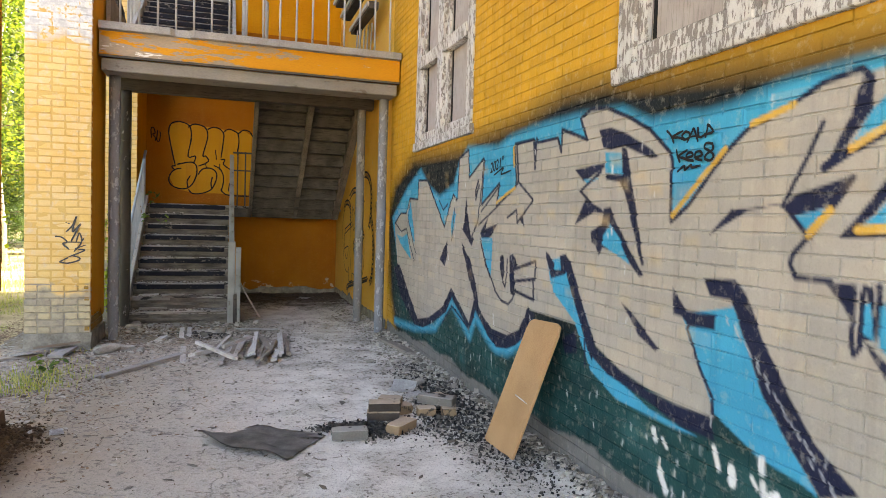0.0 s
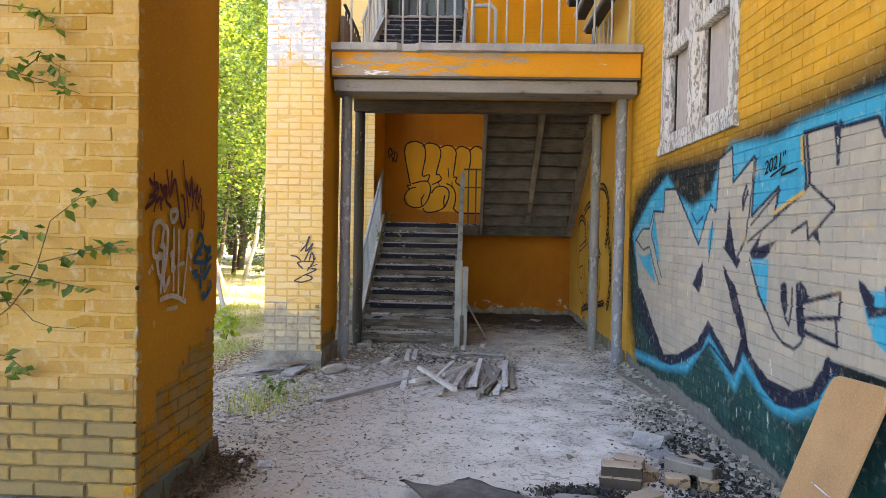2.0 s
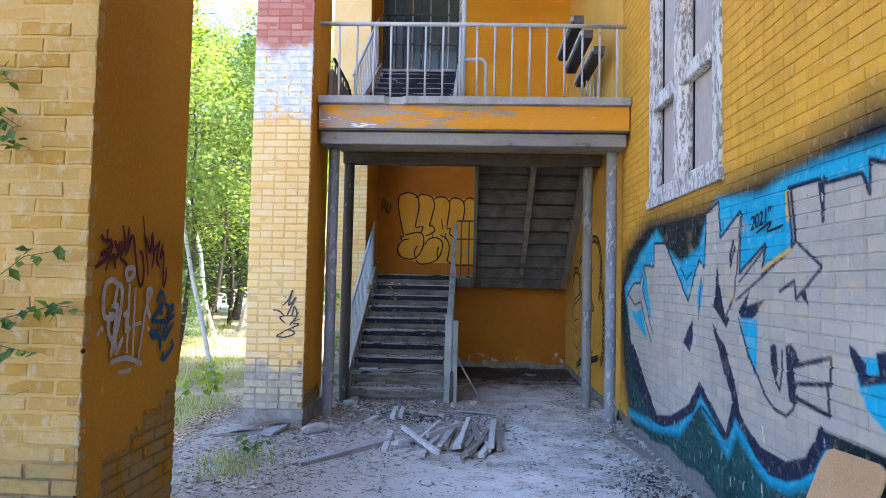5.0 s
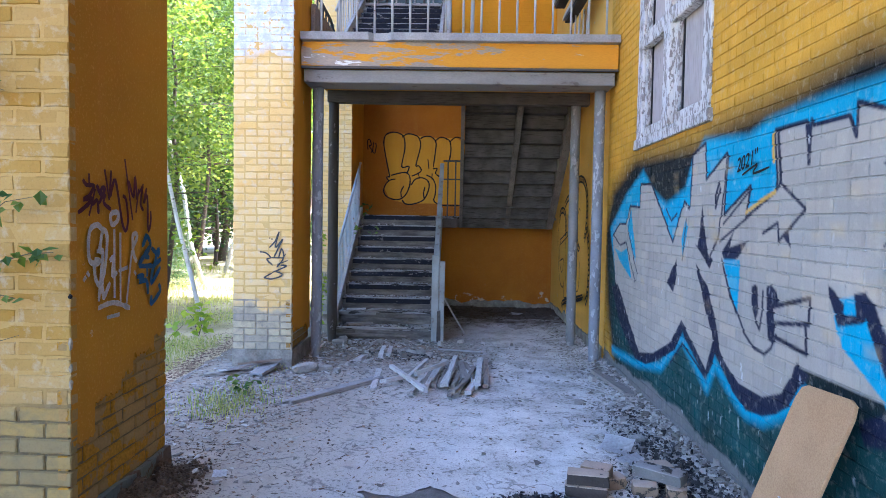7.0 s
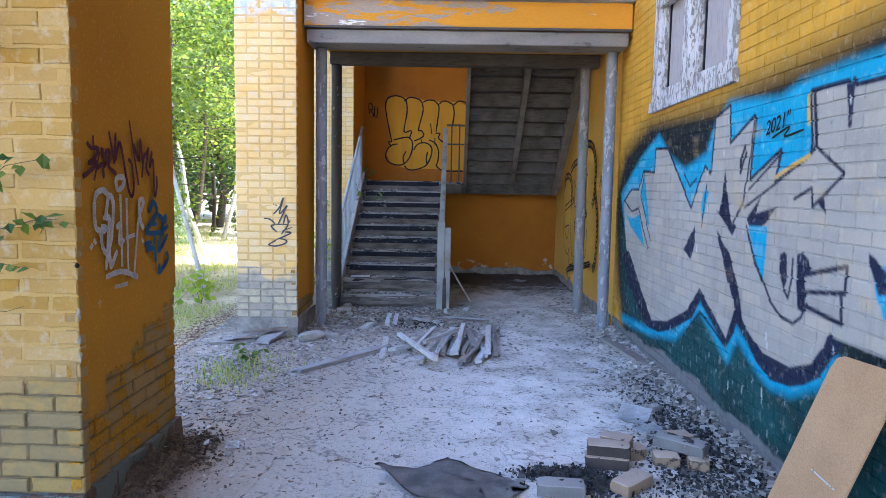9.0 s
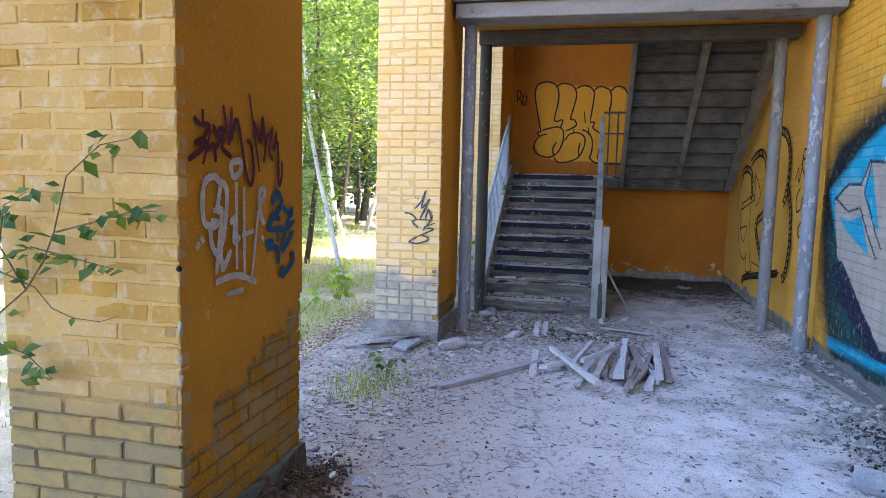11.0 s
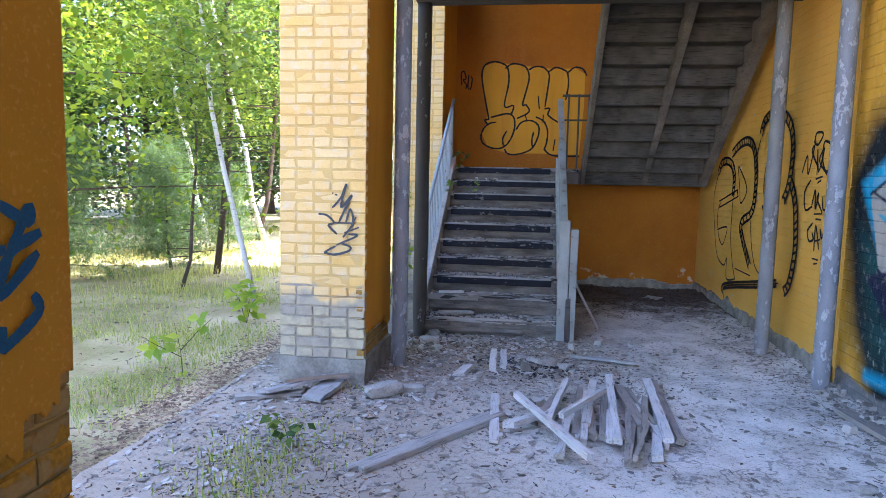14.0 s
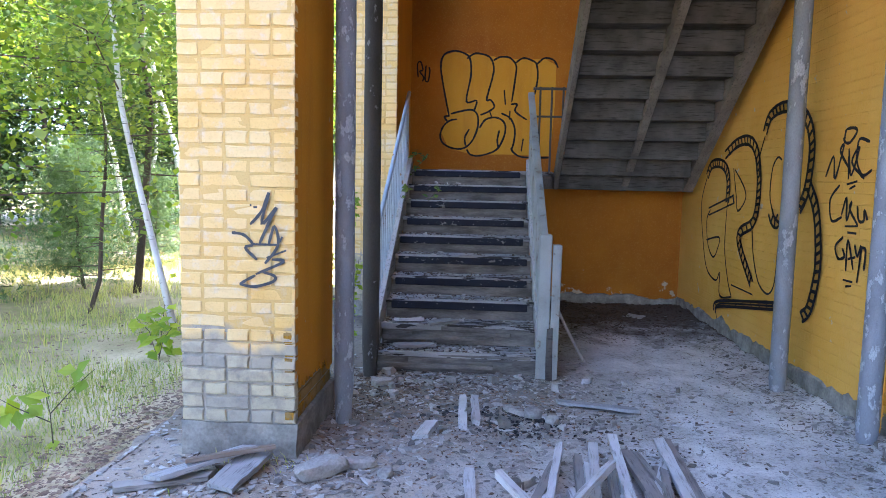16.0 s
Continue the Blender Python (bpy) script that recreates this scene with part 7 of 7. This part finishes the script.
M_BRICK_TAN = peeling("tan_brick", (0.46, 0.36, 0.28), (0.36, 0.28, 0.22), (0.10, 0.085, 0.075), 0.1, 12, 0.9, "object")
M_BRICK_GREY = peeling("ashen_brick", (0.33, 0.315, 0.30), (0.22, 0.205, 0.195), (0.06, 0.055, 0.05), 0.08, 12, 0.9, "object")
# Side tones: darker copies that stand in for shade, one with soot as well.
M_BRICK_GREY_SIDE = peeling("shaded_grey_brick_side", (0.19, 0.18, 0.165), (0.12, 0.11, 0.10), (0.30, 0.28, 0.25), 0.1, 12, 0.9, "object")
M_BRICK_TAN_SIDE = peeling("shaded_tan_brick_side", (0.30, 0.205, 0.13), (0.22, 0.155, 0.10), (0.09, 0.075, 0.06), 0.06, 12, 0.9, "object")
M_BRICK_SOOT = peeling("sooty_shaded_brick_side", (0.045, 0.038, 0.034), (0.09, 0.07, 0.058), (0.24, 0.18, 0.14), 0.12, 10, 0.9, "object")
BRICK_GREY, BRICK_TAN, BRICK_SOOT = (M_BRICK_GREY, M_BRICK_GREY_SIDE), (M_BRICK_TAN, M_BRICK_TAN_SIDE), (M_BRICK_TAN, M_BRICK_SOOT)
loose_brick(-1.265, 4.675, 0.0, -6, 1, BRICK_GREY)
loose_brick(-0.94, 5.045, 0.0, -11, 2, BRICK_SOOT)
loose_brick(-0.925, 5.06, 0.068, -12, 3, BRICK_SOOT)
loose_brick(-0.80, 5.18, 0.0, 14, 4, BRICK_TAN)
loose_brick(-0.85, 5.185, 0.068, -25, 5, BRICK_TAN, ln=0.18)
loose_brick(-0.872, 4.755, 0.0, 43, 6, BRICK_TAN)
loose_brick(-0.58, 5.085, 0.0, -9, 7, BRICK_TAN, ln=0.145)
loose_brick(-0.395, 5.085, 0.0, 74, 8, BRICK_TAN, ln=0.2)
loose_brick(-0.475, 5.155, 0.068, -37, 9, BRICK_GREY, (0, 1), 0.30)
loose_brick(-0.42, 5.42, 0.0, 12, 10, BRICK_TAN, ln=0.2)

# a warped sheet of roofing felt
def felt_sheet():
    bm = bmesh.new()
    n = 22
    grid = []
    for j in range(n + 1):
        row = []
        for i in range(n + 1):
            u, v = i / n, j / n
            p = Vector((-2.19, 4.70, 0)).lerp(Vector((-1.72, 4.31, 0)), u).lerp(Vector((-1.87, 5.10, 0)).lerp(Vector((-1.42, 4.74, 0)), u), v)
            p += Vector((0.025, 0.02, 0)) * noise.noise(Vector((u * 4, v * 4, 0)))
            z = 0.010 + 0.028 * math.sin(math.pi * u) * (1 - v) ** 4 + 0.012 * math.exp(-((u + v - 0.75) / 0.15) ** 2) + 0.012 * noise.noise(Vector((u * 5, v * 5, 3)))
            curl = math.exp(-(u / 0.17) ** 2 - (v / 0.4) ** 2)
            p += Vector((-0.09, 0.14, 0)) * curl
            z += 0.06 * curl ** 2
            row.append(bm.verts.new(p + Vector((0, 0, max(z, 0.008)))))
        grid.append(row)
    for j in range(n):
        for i in range(n):
            bm.faces.new((grid[j][i], grid[j][i + 1], grid[j + 1][i + 1], grid[j + 1][i]))
    geom = bm.faces[:]
    bmesh.ops.solidify(bm, geom=geom, thickness=0.005)
    return bm


felt = part("roofing_felt", felt_sheet(), plain("roofing_felt", (0.19, 0.18, 0.175), (0.33, 0.315, 0.30), 7, 110, 0.9, 0.003), None, "warped dark grey sheet of roofing felt on the floor", True)
tagged(felt, "", "felt sheet")

# the board that leans on the mural
def leaning_board():
    th = thing("leaning_board", (-0.20, 4.19, 0.0), "tan chipboard panel with rounded corners leaning on the mural wall", "board")
    foot_a, foot_b = Vector((-0.335, 4.42, 0.0)), Vector((-0.31, 4.0, 0.0))
    top_a, top_b = Vector((-0.055, 4.33, 0.87)), Vector((-0.055, 3.87, 0.90))
    u, v = (foot_b - foot_a), (top_a - foot_a)
    nrm = u.cross(v).normalized()
    if nrm.x > 0:
        nrm = -nrm
    bm = bmesh.new()
    cut = 0.06
    ring = []
    for s, t in ((0, 0), (1, 0), (1, 0.92), (0.96, 0.98), (0.86, 1.0), (0.14, 1.0), (0.04, 0.98), (0, 0.92)):
        p = foot_a.lerp(foot_b, s).lerp(top_a.lerp(top_b, s), t)
        ring.append(p)
    outer = [bm.verts.new(p + nrm * 0.020 - th.location) for p in ring]
    inner = [bm.verts.new(p - th.location) for p in ring]
    bm.faces.new(outer)
    bm.faces.new(inner[::-1])
    for k in range(len(ring)):
        bm.faces.new((outer[k], outer[(k + 1) % len(ring)], inner[(k + 1) % len(ring)], inner[k]))
    bmesh.ops.bevel(bm, geom=bm.edges[:], offset=0.003, segments=1, affect="EDGES")
    panel = part("panel", bm, M_TAN, th)
    mid_l, mid_r = foot_a.lerp(top_a, 0.42), foot_b.lerp(top_b, 0.42)
    bm = bmesh.new()
    a, b = mid_l.lerp(mid_r, 0.45) + nrm * 0.021 - th.location, mid_l.lerp(mid_r, 0.85) + nrm * 0.021 - th.location + Vector((0, 0, -0.02))
    rod(a, b, 0.004, 6, bm)
    part("scratch_strip", bm, M_WHITE_FLAKE, panel, "pale scratch")
    return th


M_TAN = plain("tan_chipboard", (0.47, 0.285, 0.15), (0.40, 0.235, 0.12), 3, 130, 0.6, 0.0006)
leaning_board()

# a torn scrap of pale paper by the wall, and litter
def scrap(x, y, size, seed, mat, label, curl=0.06):
    r = random.Random(seed)
    bm = bmesh.new()
    n = 7
    g = [[bm.verts.new((size * (i / n - 0.5) + r.uniform(-0.004, 0.004), size * 0.8 * (j / n - 0.5), 0.006 + curl * max(0, j / n - 0.35) ** 1.6 + 0.008 * r.random())) for i in range(n + 1)] for j in range(n + 1)]
    for j in range(n):
        for i in range(n):
            bm.faces.new((g[j][i], g[j][i + 1], g[j + 1][i + 1], g[j + 1][i]))
    bmesh.ops.solidify(bm, geom=bm.faces[:], thickness=0.0015)
    ob = part("paper_scrap", bm, mat, None, label)
    ob.matrix_basis = pose(x, y, floor_z(x, y), 0, 0, r.uniform(-40, 40))
    return tagged(ob, "", "paper", "scraps of litter")


M_PAPER = plain("pale_paper", (0.62, 0.62, 0.62), (0.52, 0.52, 0.53), 10, 60, 0.8, 0.001)
scrap(-0.57, 5.86, 0.22, 1, M_PAPER, "crumpled pale sheet standing by the charcoal", 0.13)
scrap(-0.5, 5.62, 0.2, 2, M_PAPER, "flat torn pale sheet near the bricks", 0.03)
scrap(-3.19, 5.19, 0.085, 3, M_PAPER, "small white scrap of litter on the floor", 0.04)
scrap(-0.73, 12.55, 0.22, 4, M_PAPER, "pale plate-like scrap on the dark litter", 0.02)


# ---- plants by the building ----
def leaf_card(bm, at, direction, up, length, width):
    """One pointed leaf of four faces, folded along its rib."""
    d, s = direction.normalized(), direction.cross(up).normalized()
    u = s.cross(d).normalized()
    p = [at, at + d * length * 0.45 + s * width / 2 + u * width * 0.12, at + d * length, at + d * length * 0.45 - s * width / 2 + u * width * 0.12, at + d * length * 0.5]
    v = [bm.verts.new(q) for q in p]
    bm.faces.new((v[0], v[1], v[4]))
    bm.faces.new((v[1], v[2], v[4]))
    bm.faces.new((v[2], v[3], v[4]))
    bm.faces.new((v[3], v[0], v[4]))


M_LEAF_DARK = foliage("vine_leaf", (0.03, 0.075, 0.02), (0.13, 0.18, 0.04))
M_LEAF_LIGHT = foliage("bright_leaf", (0.16, 0.25, 0.03), (0.34, 0.38, 0.05))
M_STEM = plain("thin_stem", (0.12, 0.1, 0.06), (0.08, 0.07, 0.04), 20, 80, 0.8, 0.001)


def sprig(label, lines, leaf, count, mat, seed, name="vine", stem=0.004):
    """A plant of thin stems with leaves along them."""
    r = random.Random(seed)
    th = thing(name, lines[0][0], label, "plant")
    base = Vector(lines[0][0])
    for pts in lines:
        line = [Vector(p) - base for p in pts]
        part("stem", tube(line, stem, 5, taper=0.4), M_STEM, th)
    bm = bmesh.new()
    for pts in lines:
        line = [Vector(p) - base for p in pts]
        for _ in range(count):
            f = r.random() ** 0.7 * (len(line) - 1)
            k = min(int(f), len(line) - 2)
            p = line[k].lerp(line[k + 1], f - k) + Vector((r.uniform(-1, 1), r.uniform(-1, 1), r.uniform(-1, 1))) * leaf * 0.4
            d = Vector((r.uniform(-1, 1), r.uniform(-1, 0.3), r.uniform(-0.7, 0.5)))
            leaf_card(bm, p, d, Vector((r.uniform(-0.4, 0.4), -0.6, 1)), leaf * r.uniform(0.6, 1.2), leaf * r.uniform(0.5, 0.8))
    part("leaves", bm, mat, th)
    return th


sprig("climbing plant with small green leaves on the pier face", [
    [(-4.36, 4.10, 0.95), (-4.1, 4.08, 1.14), (-4.01, 4.07, 1.25), (-3.95, 4.06, 1.36), (-3.89, 4.06, 1.56), (-3.75, 4.06, 1.67), (-3.59, 4.06, 1.70)],
    [(-3.95, 4.07, 1.36), (-3.79, 4.06, 1.40), (-3.64, 4.05, 1.44), (-3.52, 4.04, 1.45)],
    [(-4.36, 4.10, 1.2), (-4.06, 4.07, 1.30), (-3.87, 4.06, 1.27), (-3.70, 4.05, 1.24)],
    [(-4.1, 4.08, 1.14), (-4.2, 4.07, 1.3), (-4.16, 4.06, 1.45), (-4.05, 4.05, 1.5)],
    [(-4.36, 4.10, 2.3), (-4.06, 4.07, 2.26), (-3.91, 4.06, 2.22), (-3.74, 4.05, 2.16)],
    [(-4.06, 4.07, 2.26), (-3.94, 4.06, 2.34), (-3.79, 4.05, 2.26)],
    [(-4.36, 4.10, 2.6), (-4.1, 4.07, 2.58), (-3.96, 4.06, 2.56), (-3.86, 4.05, 2.48)],
    [(-4.36, 4.10, 0.95), (-4.1, 4.07, 0.90), (-3.98, 4.06, 0.82)]], 0.07, 18, M_LEAF_DARK, 5)
sprig("bare trailing tendril of the climbing plant", [
    [(-4.3, 4.10, 1.22), (-4.06, 4.08, 1.15), (-3.98, 4.07, 1.08), (-3.89, 4.07, 1.05), (-3.78, 4.07, 1.045), (-3.70, 4.07, 1.07)]], 0.04, 1, M_LEAF_DARK, 11, "tendril", 0.003)
sprig("young green shoots growing beside the top step", [
    [(-3.37, 12.3, 1.62), (-3.33, 12.25, 1.78), (-3.28, 12.2, 1.92)], [(-3.37, 12.3, 1.62), (-3.22, 12.22, 1.8), (-3.16, 12.15, 1.86)],
    [(-3.1, 11.6, 1.35), (-3.02, 11.5, 1.45), (-2.98, 11.45, 1.5)], [(-3.38, 11.9, 1.45), (-3.36, 11.7, 1.5), (-3.32, 11.5, 1.42)]], 0.075, 11, M_LEAF_DARK, 6, "seedling", 0.003)
sprig("small weed with broad leaves in the floor", [
    [(-3.66, 7.12, 0.0), (-3.68, 7.1, 0.1), (-3.72, 7.06, 0.17)], [(-3.66, 7.12, 0.0), (-3.6, 7.08, 0.09), (-3.56, 7.05, 0.13)]], 0.08, 9, M_LEAF_DARK, 7, "weed", 0.003)
sprig("leafy undergrowth beyond the stair railing", [
    [(-4.0, 11.4, 0.0), (-3.95, 11.35, 0.6), (-3.85, 11.3, 1.1), (-3.8, 11.2, 1.5)], [(-4.2, 11.5, 0.0), (-4.2, 11.4, 0.7), (-4.05, 11.3, 1.45)],
    [(-3.8, 11.2, 0.0), (-3.78, 11.1, 0.4), (-3.7, 11.0, 0.8)], [(-4.1, 10.9, 0.0), (-4.0, 10.8, 0.5), (-3.9, 10.7, 0.9)], [(-4.3, 11.8, 0.0), (-4.25, 11.7, 0.9), (-4.2, 11.6, 1.6)]], 0.085, 60, M_LEAF_LIGHT, 8, "shrub", 0.006)
sprig("slender sapling with yellow-green leaves in the grass", [
    [(-4.98, 8.33, -0.05), (-5.0, 8.34, 0.15), (-5.08, 8.39, 0.36)], [(-5.0, 8.34, 0.15), (-4.88, 8.39, 0.3), (-4.78, 8.44, 0.4)], [(-5.0, 8.34, 0.1), (-5.18, 8.29, 0.2), (-5.28, 8.29, 0.25)]], 0.14, 6, M_LEAF_LIGHT, 9, "sapling", 0.004)
sprig("bushy bright green young maple by the pier", [
    [(-5.3, 10.2, -0.05), (-5.25, 10.2, 0.15), (-5.1, 10.15, 0.33)], [(-5.3, 10.2, -0.05), (-5.4, 10.25, 0.2), (-5.5, 10.2, 0.34)], [(-5.3, 10.2, -0.05), (-5.3, 10.3, 0.3), (-5.28, 10.3, 0.45)]], 0.14, 14, M_LEAF_LIGHT, 10, "sapling", 0.004)


# ---- the wood beside the building ----
def bark_birch():
    n = Nodes("birch_bark", 0.8)
    v = n.where("object", (1, 1, 5))
    a, b = n.noise(v, 7.0, 5, 0.7), n.noise(n.where("object"), 2.0, 3)
    c = n.mix(n.ramp(b, 0.3, 0.7), (0.62, 0.60, 0.56), (0.45, 0.42, 0.38))
    c = n.mix(n.ramp(a, 0.58, 0.66), c, (0.05, 0.045, 0.04))
    n.bump(a, 0.006)
    return n.done(c)


M_BIRCH = bark_birch()
M_PINE_BARK = plain("pine_bark", (0.11, 0.085, 0.065), (0.07, 0.055, 0.045), 9, 45, 0.95, 0.012, "object", stretch=(1, 1, 0.4))
M_BIRCH_LEAF = foliage("birch_leaf", (0.06, 0.115, 0.025), (0.215, 0.25, 0.06))
M_OAK_LEAF = foliage("oak_leaf", (0.018, 0.048, 0.014), (0.075, 0.125, 0.03), 0.22)
M_MAPLE_LEAF = foliage("maple_leaf", (0.07, 0.13, 0.02), (0.24, 0.28, 0.04))
M_NEEDLE = foliage("pine_needle", (0.05, 0.09, 0.05), (0.14, 0.19, 0.11))


def tree(label, kind, height, radius, lean, seed, crown_from, spread, leaves, leaf, bark, green, limbs=16, dead=0):
    r = random.Random(seed)
    th = thing(kind, (0, 0, 0), label, "tree")
    trunk, n = [], 9
    bend = Vector((r.uniform(-0.05, 0.05), r.uniform(-0.05, 0.05), 0)) * height
    for i in range(n + 1):
        f = i / n
        trunk.append(Vector((lean[0] * f * height, lean[1] * f * height, height * f)) + bend * math.sin(math.pi * f) + Vector((r.uniform(-1, 1), r.uniform(-1, 1), 0)) * radius * 1.3 * (0 < i))
    part("trunk", tube(trunk, radius, 9, taper=0.18), bark, th, "", True)
    bm = bmesh.new()
    tips = []
    for k in range(limbs + dead):
        f = crown_from + (1 - crown_from) * (k / limbs) if k < limbs else r.uniform(0.12, crown_from)
        i = min(int(f * n), n - 1)
        p = trunk[i].lerp(trunk[i + 1], f * n - i)
        a = k * 2.4 + r.uniform(-0.5, 0.5)
        ln = spread * r.uniform(0.6, 1.1) * (1.15 - 0.75 * (f - crown_from) / (1 - crown_from)) if k < limbs else spread * r.uniform(0.3, 0.6)
        rise = r.uniform(-0.1, 0.55) if kind != "pine_tree" else r.uniform(-0.15, 0.2)
        mid = p + Vector((math.cos(a), math.sin(a), rise)) * ln * 0.5
        end = p + Vector((math.cos(a + 0.2), math.sin(a + 0.2), rise * 0.7)) * ln
        tube([p, mid, end], radius * 0.28 * (1.1 - f * 0.6), 5, bm, 0.25)
        if k < limbs:
            tips.append((p, mid, end, ln))
    tagged(part("branchwork", bm, M_PINE_BARK, th), kind="stuff")
    verts, faces = [], []
    for _ in range(leaves):
        p, mid, end, ln = r.choice(tips)
        f = r.random() ** 0.6
        c = p.lerp(mid, f * 2) if f < 0.5 else mid.lerp(end, f * 2 - 1)
        c = c + Vector((r.gauss(0, 1), r.gauss(0, 1), r.gauss(-0.15, 0.7))) * (0.10 + 0.13 * ln)
        d = Vector((r.gauss(0, 1), r.gauss(0, 1), r.gauss(-0.4, 0.6))).normalized()
        s = d.cross(Vector((r.gauss(0, 0.4), r.gauss(0, 0.4), 1))).normalized()
        l = leaf * r.uniform(0.6, 1.25)
        w = l * (0.36 if kind != "pine_tree" else 0.05)
        k = len(verts)
        if kind == "pine_tree":
            for _j in range(4):
                d2 = (d + Vector((r.gauss(0, 0.5), r.gauss(0, 0.5), r.gauss(0.2, 0.4)))).normalized()
                k = len(verts)
                verts += [c - s * w, c + s * w, c + d2 * l]
                faces.append((k, k + 1, k + 2))
        else:
            verts += [c, c + d * l * 0.5 + s * w, c + d * l, c + d * l * 0.5 - s * w]
            faces.append((k, k + 1, k + 2, k + 3))
    me = bpy.data.meshes.new("crown")
    me.from_pydata([tuple(v) for v in verts], [], faces)
    me.materials.append(green)
    ob = new("crown", me)
    ob.parent = th
    return th


def plant(th, x, y, turn=0.0, size=1.0, first=False):
    z = ground_z(x, y) - 0.03
    m = pose(x, y, z, 0, 0, turn)
    if first:
        th.matrix_basis = m @ Matrix.Scale(size, 4)
        return th
    o = copy_thing(th, m)
    o.matrix_basis = m @ Matrix.Scale(size, 4)
    return o


birch = tree("slender birch with white bark and light yellow-green leaves", "birch_tree", 8.5, 0.045, (-0.20, 0.10), 3, 0.28, 1.9, 8500, 0.10, M_BIRCH, M_BIRCH_LEAF, 22, 0)
plant(birch, -5.65, 11.25, 0, 0.85, True)
birch_b = tree("leaning birch with pale bark and airy crown", "birch_tree", 10.0, 0.058, (-0.14, -0.02), 8, 0.3, 2.2, 9500, 0.10, M_BIRCH, M_BIRCH_LEAF, 24, 0)
plant(birch_b, -7.6, 16.4, 40, 1.0, True)
for x, y, t, s in ((-7.4, 19.5, 120, 1.0), (-8.6, 20.5, 200, 1.15), (-7.0, 24.0, 300, 1.1), (-9.6, 17.8, 80, 0.9), (-11.5, 22.0, 10, 1.2), (-12.5, 27.0, 60, 1.2)):
    plant(birch_b, x, y, t, s)
for x, y, t, s in ((-6.9, 21.5, 200, 1.1), (-10.9, 20.6, 300, 1.2), (-14.6, 20.0, 140, 1.1)):
    plant(birch, x, y, t, s)
oak = tree("broad dark green oak at the edge of the wood", "oak_tree", 9.0, 0.14, (0.02, 0.03), 12, 0.12, 3.2, 14000, 0.16, M_PINE_BARK, M_OAK_LEAF, 34, 2)
plant(oak, -17.0, 15.5, 0, 1.1, True)
for x, y, t, s in ((-15.5, 18.5, 60, 1.2), (-14.5, 24.0, 130, 1.2), (-10.5, 25.5, 210, 1.15), (-17.0, 13.0, 300, 1.2), (-19.0, 22.0, 20, 1.4), (-13.5, 31.0, 90, 1.4), (-8.5, 34.0, 180, 1.4), (-18.0, 30.0, 250, 1.5), (-5.5, 38.0, 30, 1.4), (-11.5, 38.0, 70, 1.5), (-22.0, 16.0, 110, 1.3), (-16.0, 8.0, 200, 1.2), (-24.0, 26.0, 330, 1.5), (-9.0, 44.0, 15, 1.6), (-16.0, 40.0, 75, 1.6), (-4.0, 46.0, 120, 1.6), (-20.0, 5.0, 20, 1.3), (-14.5, 1.0, 140, 1.2), (-17.5, -5.0, 250, 1.3)):
    plant(oak, x, y, t, s)
for x, y, t, s in ((-11.0, 20.0, 0, 0.4), (-8.3, 22.5, 90, 0.38), (-15.6, 19.6, 200, 0.45), (-6.8, 27.0, 40, 0.45), (-10.2, 29.5, 150, 0.5), (-15.5, 21.5, 260, 0.5), (-12.3, 24.0, 310, 0.45), (-7.6, 31.5, 70, 0.5), (-17.5, 17.0, 20, 0.5), (-14.5, 28.0, 130, 0.55), (-9.4, 33.5, 220, 0.6), (-20.0, 19.0, 280, 0.6), (-6.0, 33.0, 10, 0.5), (-18.5, 25.5, 60, 0.6)):
    plant(oak, x, y, t, s)
pine = tree("thin pine with bare lower twigs and grey-green needles", "pine_tree", 7.5, 0.055, (0.0, 0.02), 15, 0.42, 1.5, 5200, 0.10, M_PINE_BARK, M_NEEDLE, 26, 10)
plant(pine, -7.23, 13.4, 0, 1.0, True)
for x, y, t, s in ((-7.02, 11.96, 90, 0.5), (-8.9, 18.8, 30, 1.2), (-12.8, 20.5, 260, 1.3), (-9.8, 23.0, 140, 1.3), (-7.6, 25.5, 60, 1.2)):
    plant(pine, x, y, t, s)
young = tree("young bushy pine with upright pale shoots", "pine_tree", 2.2, 0.03, (0.0, 0.01), 18, 0.12, 0.75, 7000, 0.10, M_PINE_BARK, M_NEEDLE, 26, 0)
plant(young, -8.81, 12.02, 0, 1.0, True)
for x, y, t, s in ((-8.1, 13.6, 60, 0.9), (-10.0, 13.2, 120, 0.9), (-9.2, 15.2, 200, 1.0), (-8.3, 16.0, 300, 0.8)):
    plant(young, x, y, t, s)
maple = tree("young maple with low sunlit yellow-green leaves", "maple_tree", 6.5, 0.07, (0.03, -0.02), 27, 0.2, 2.9, 13000, 0.105, M_PINE_BARK, M_MAPLE_LEAF, 30, 0)
plant(maple, -8.7, 10.8, 0, 1.0, True)
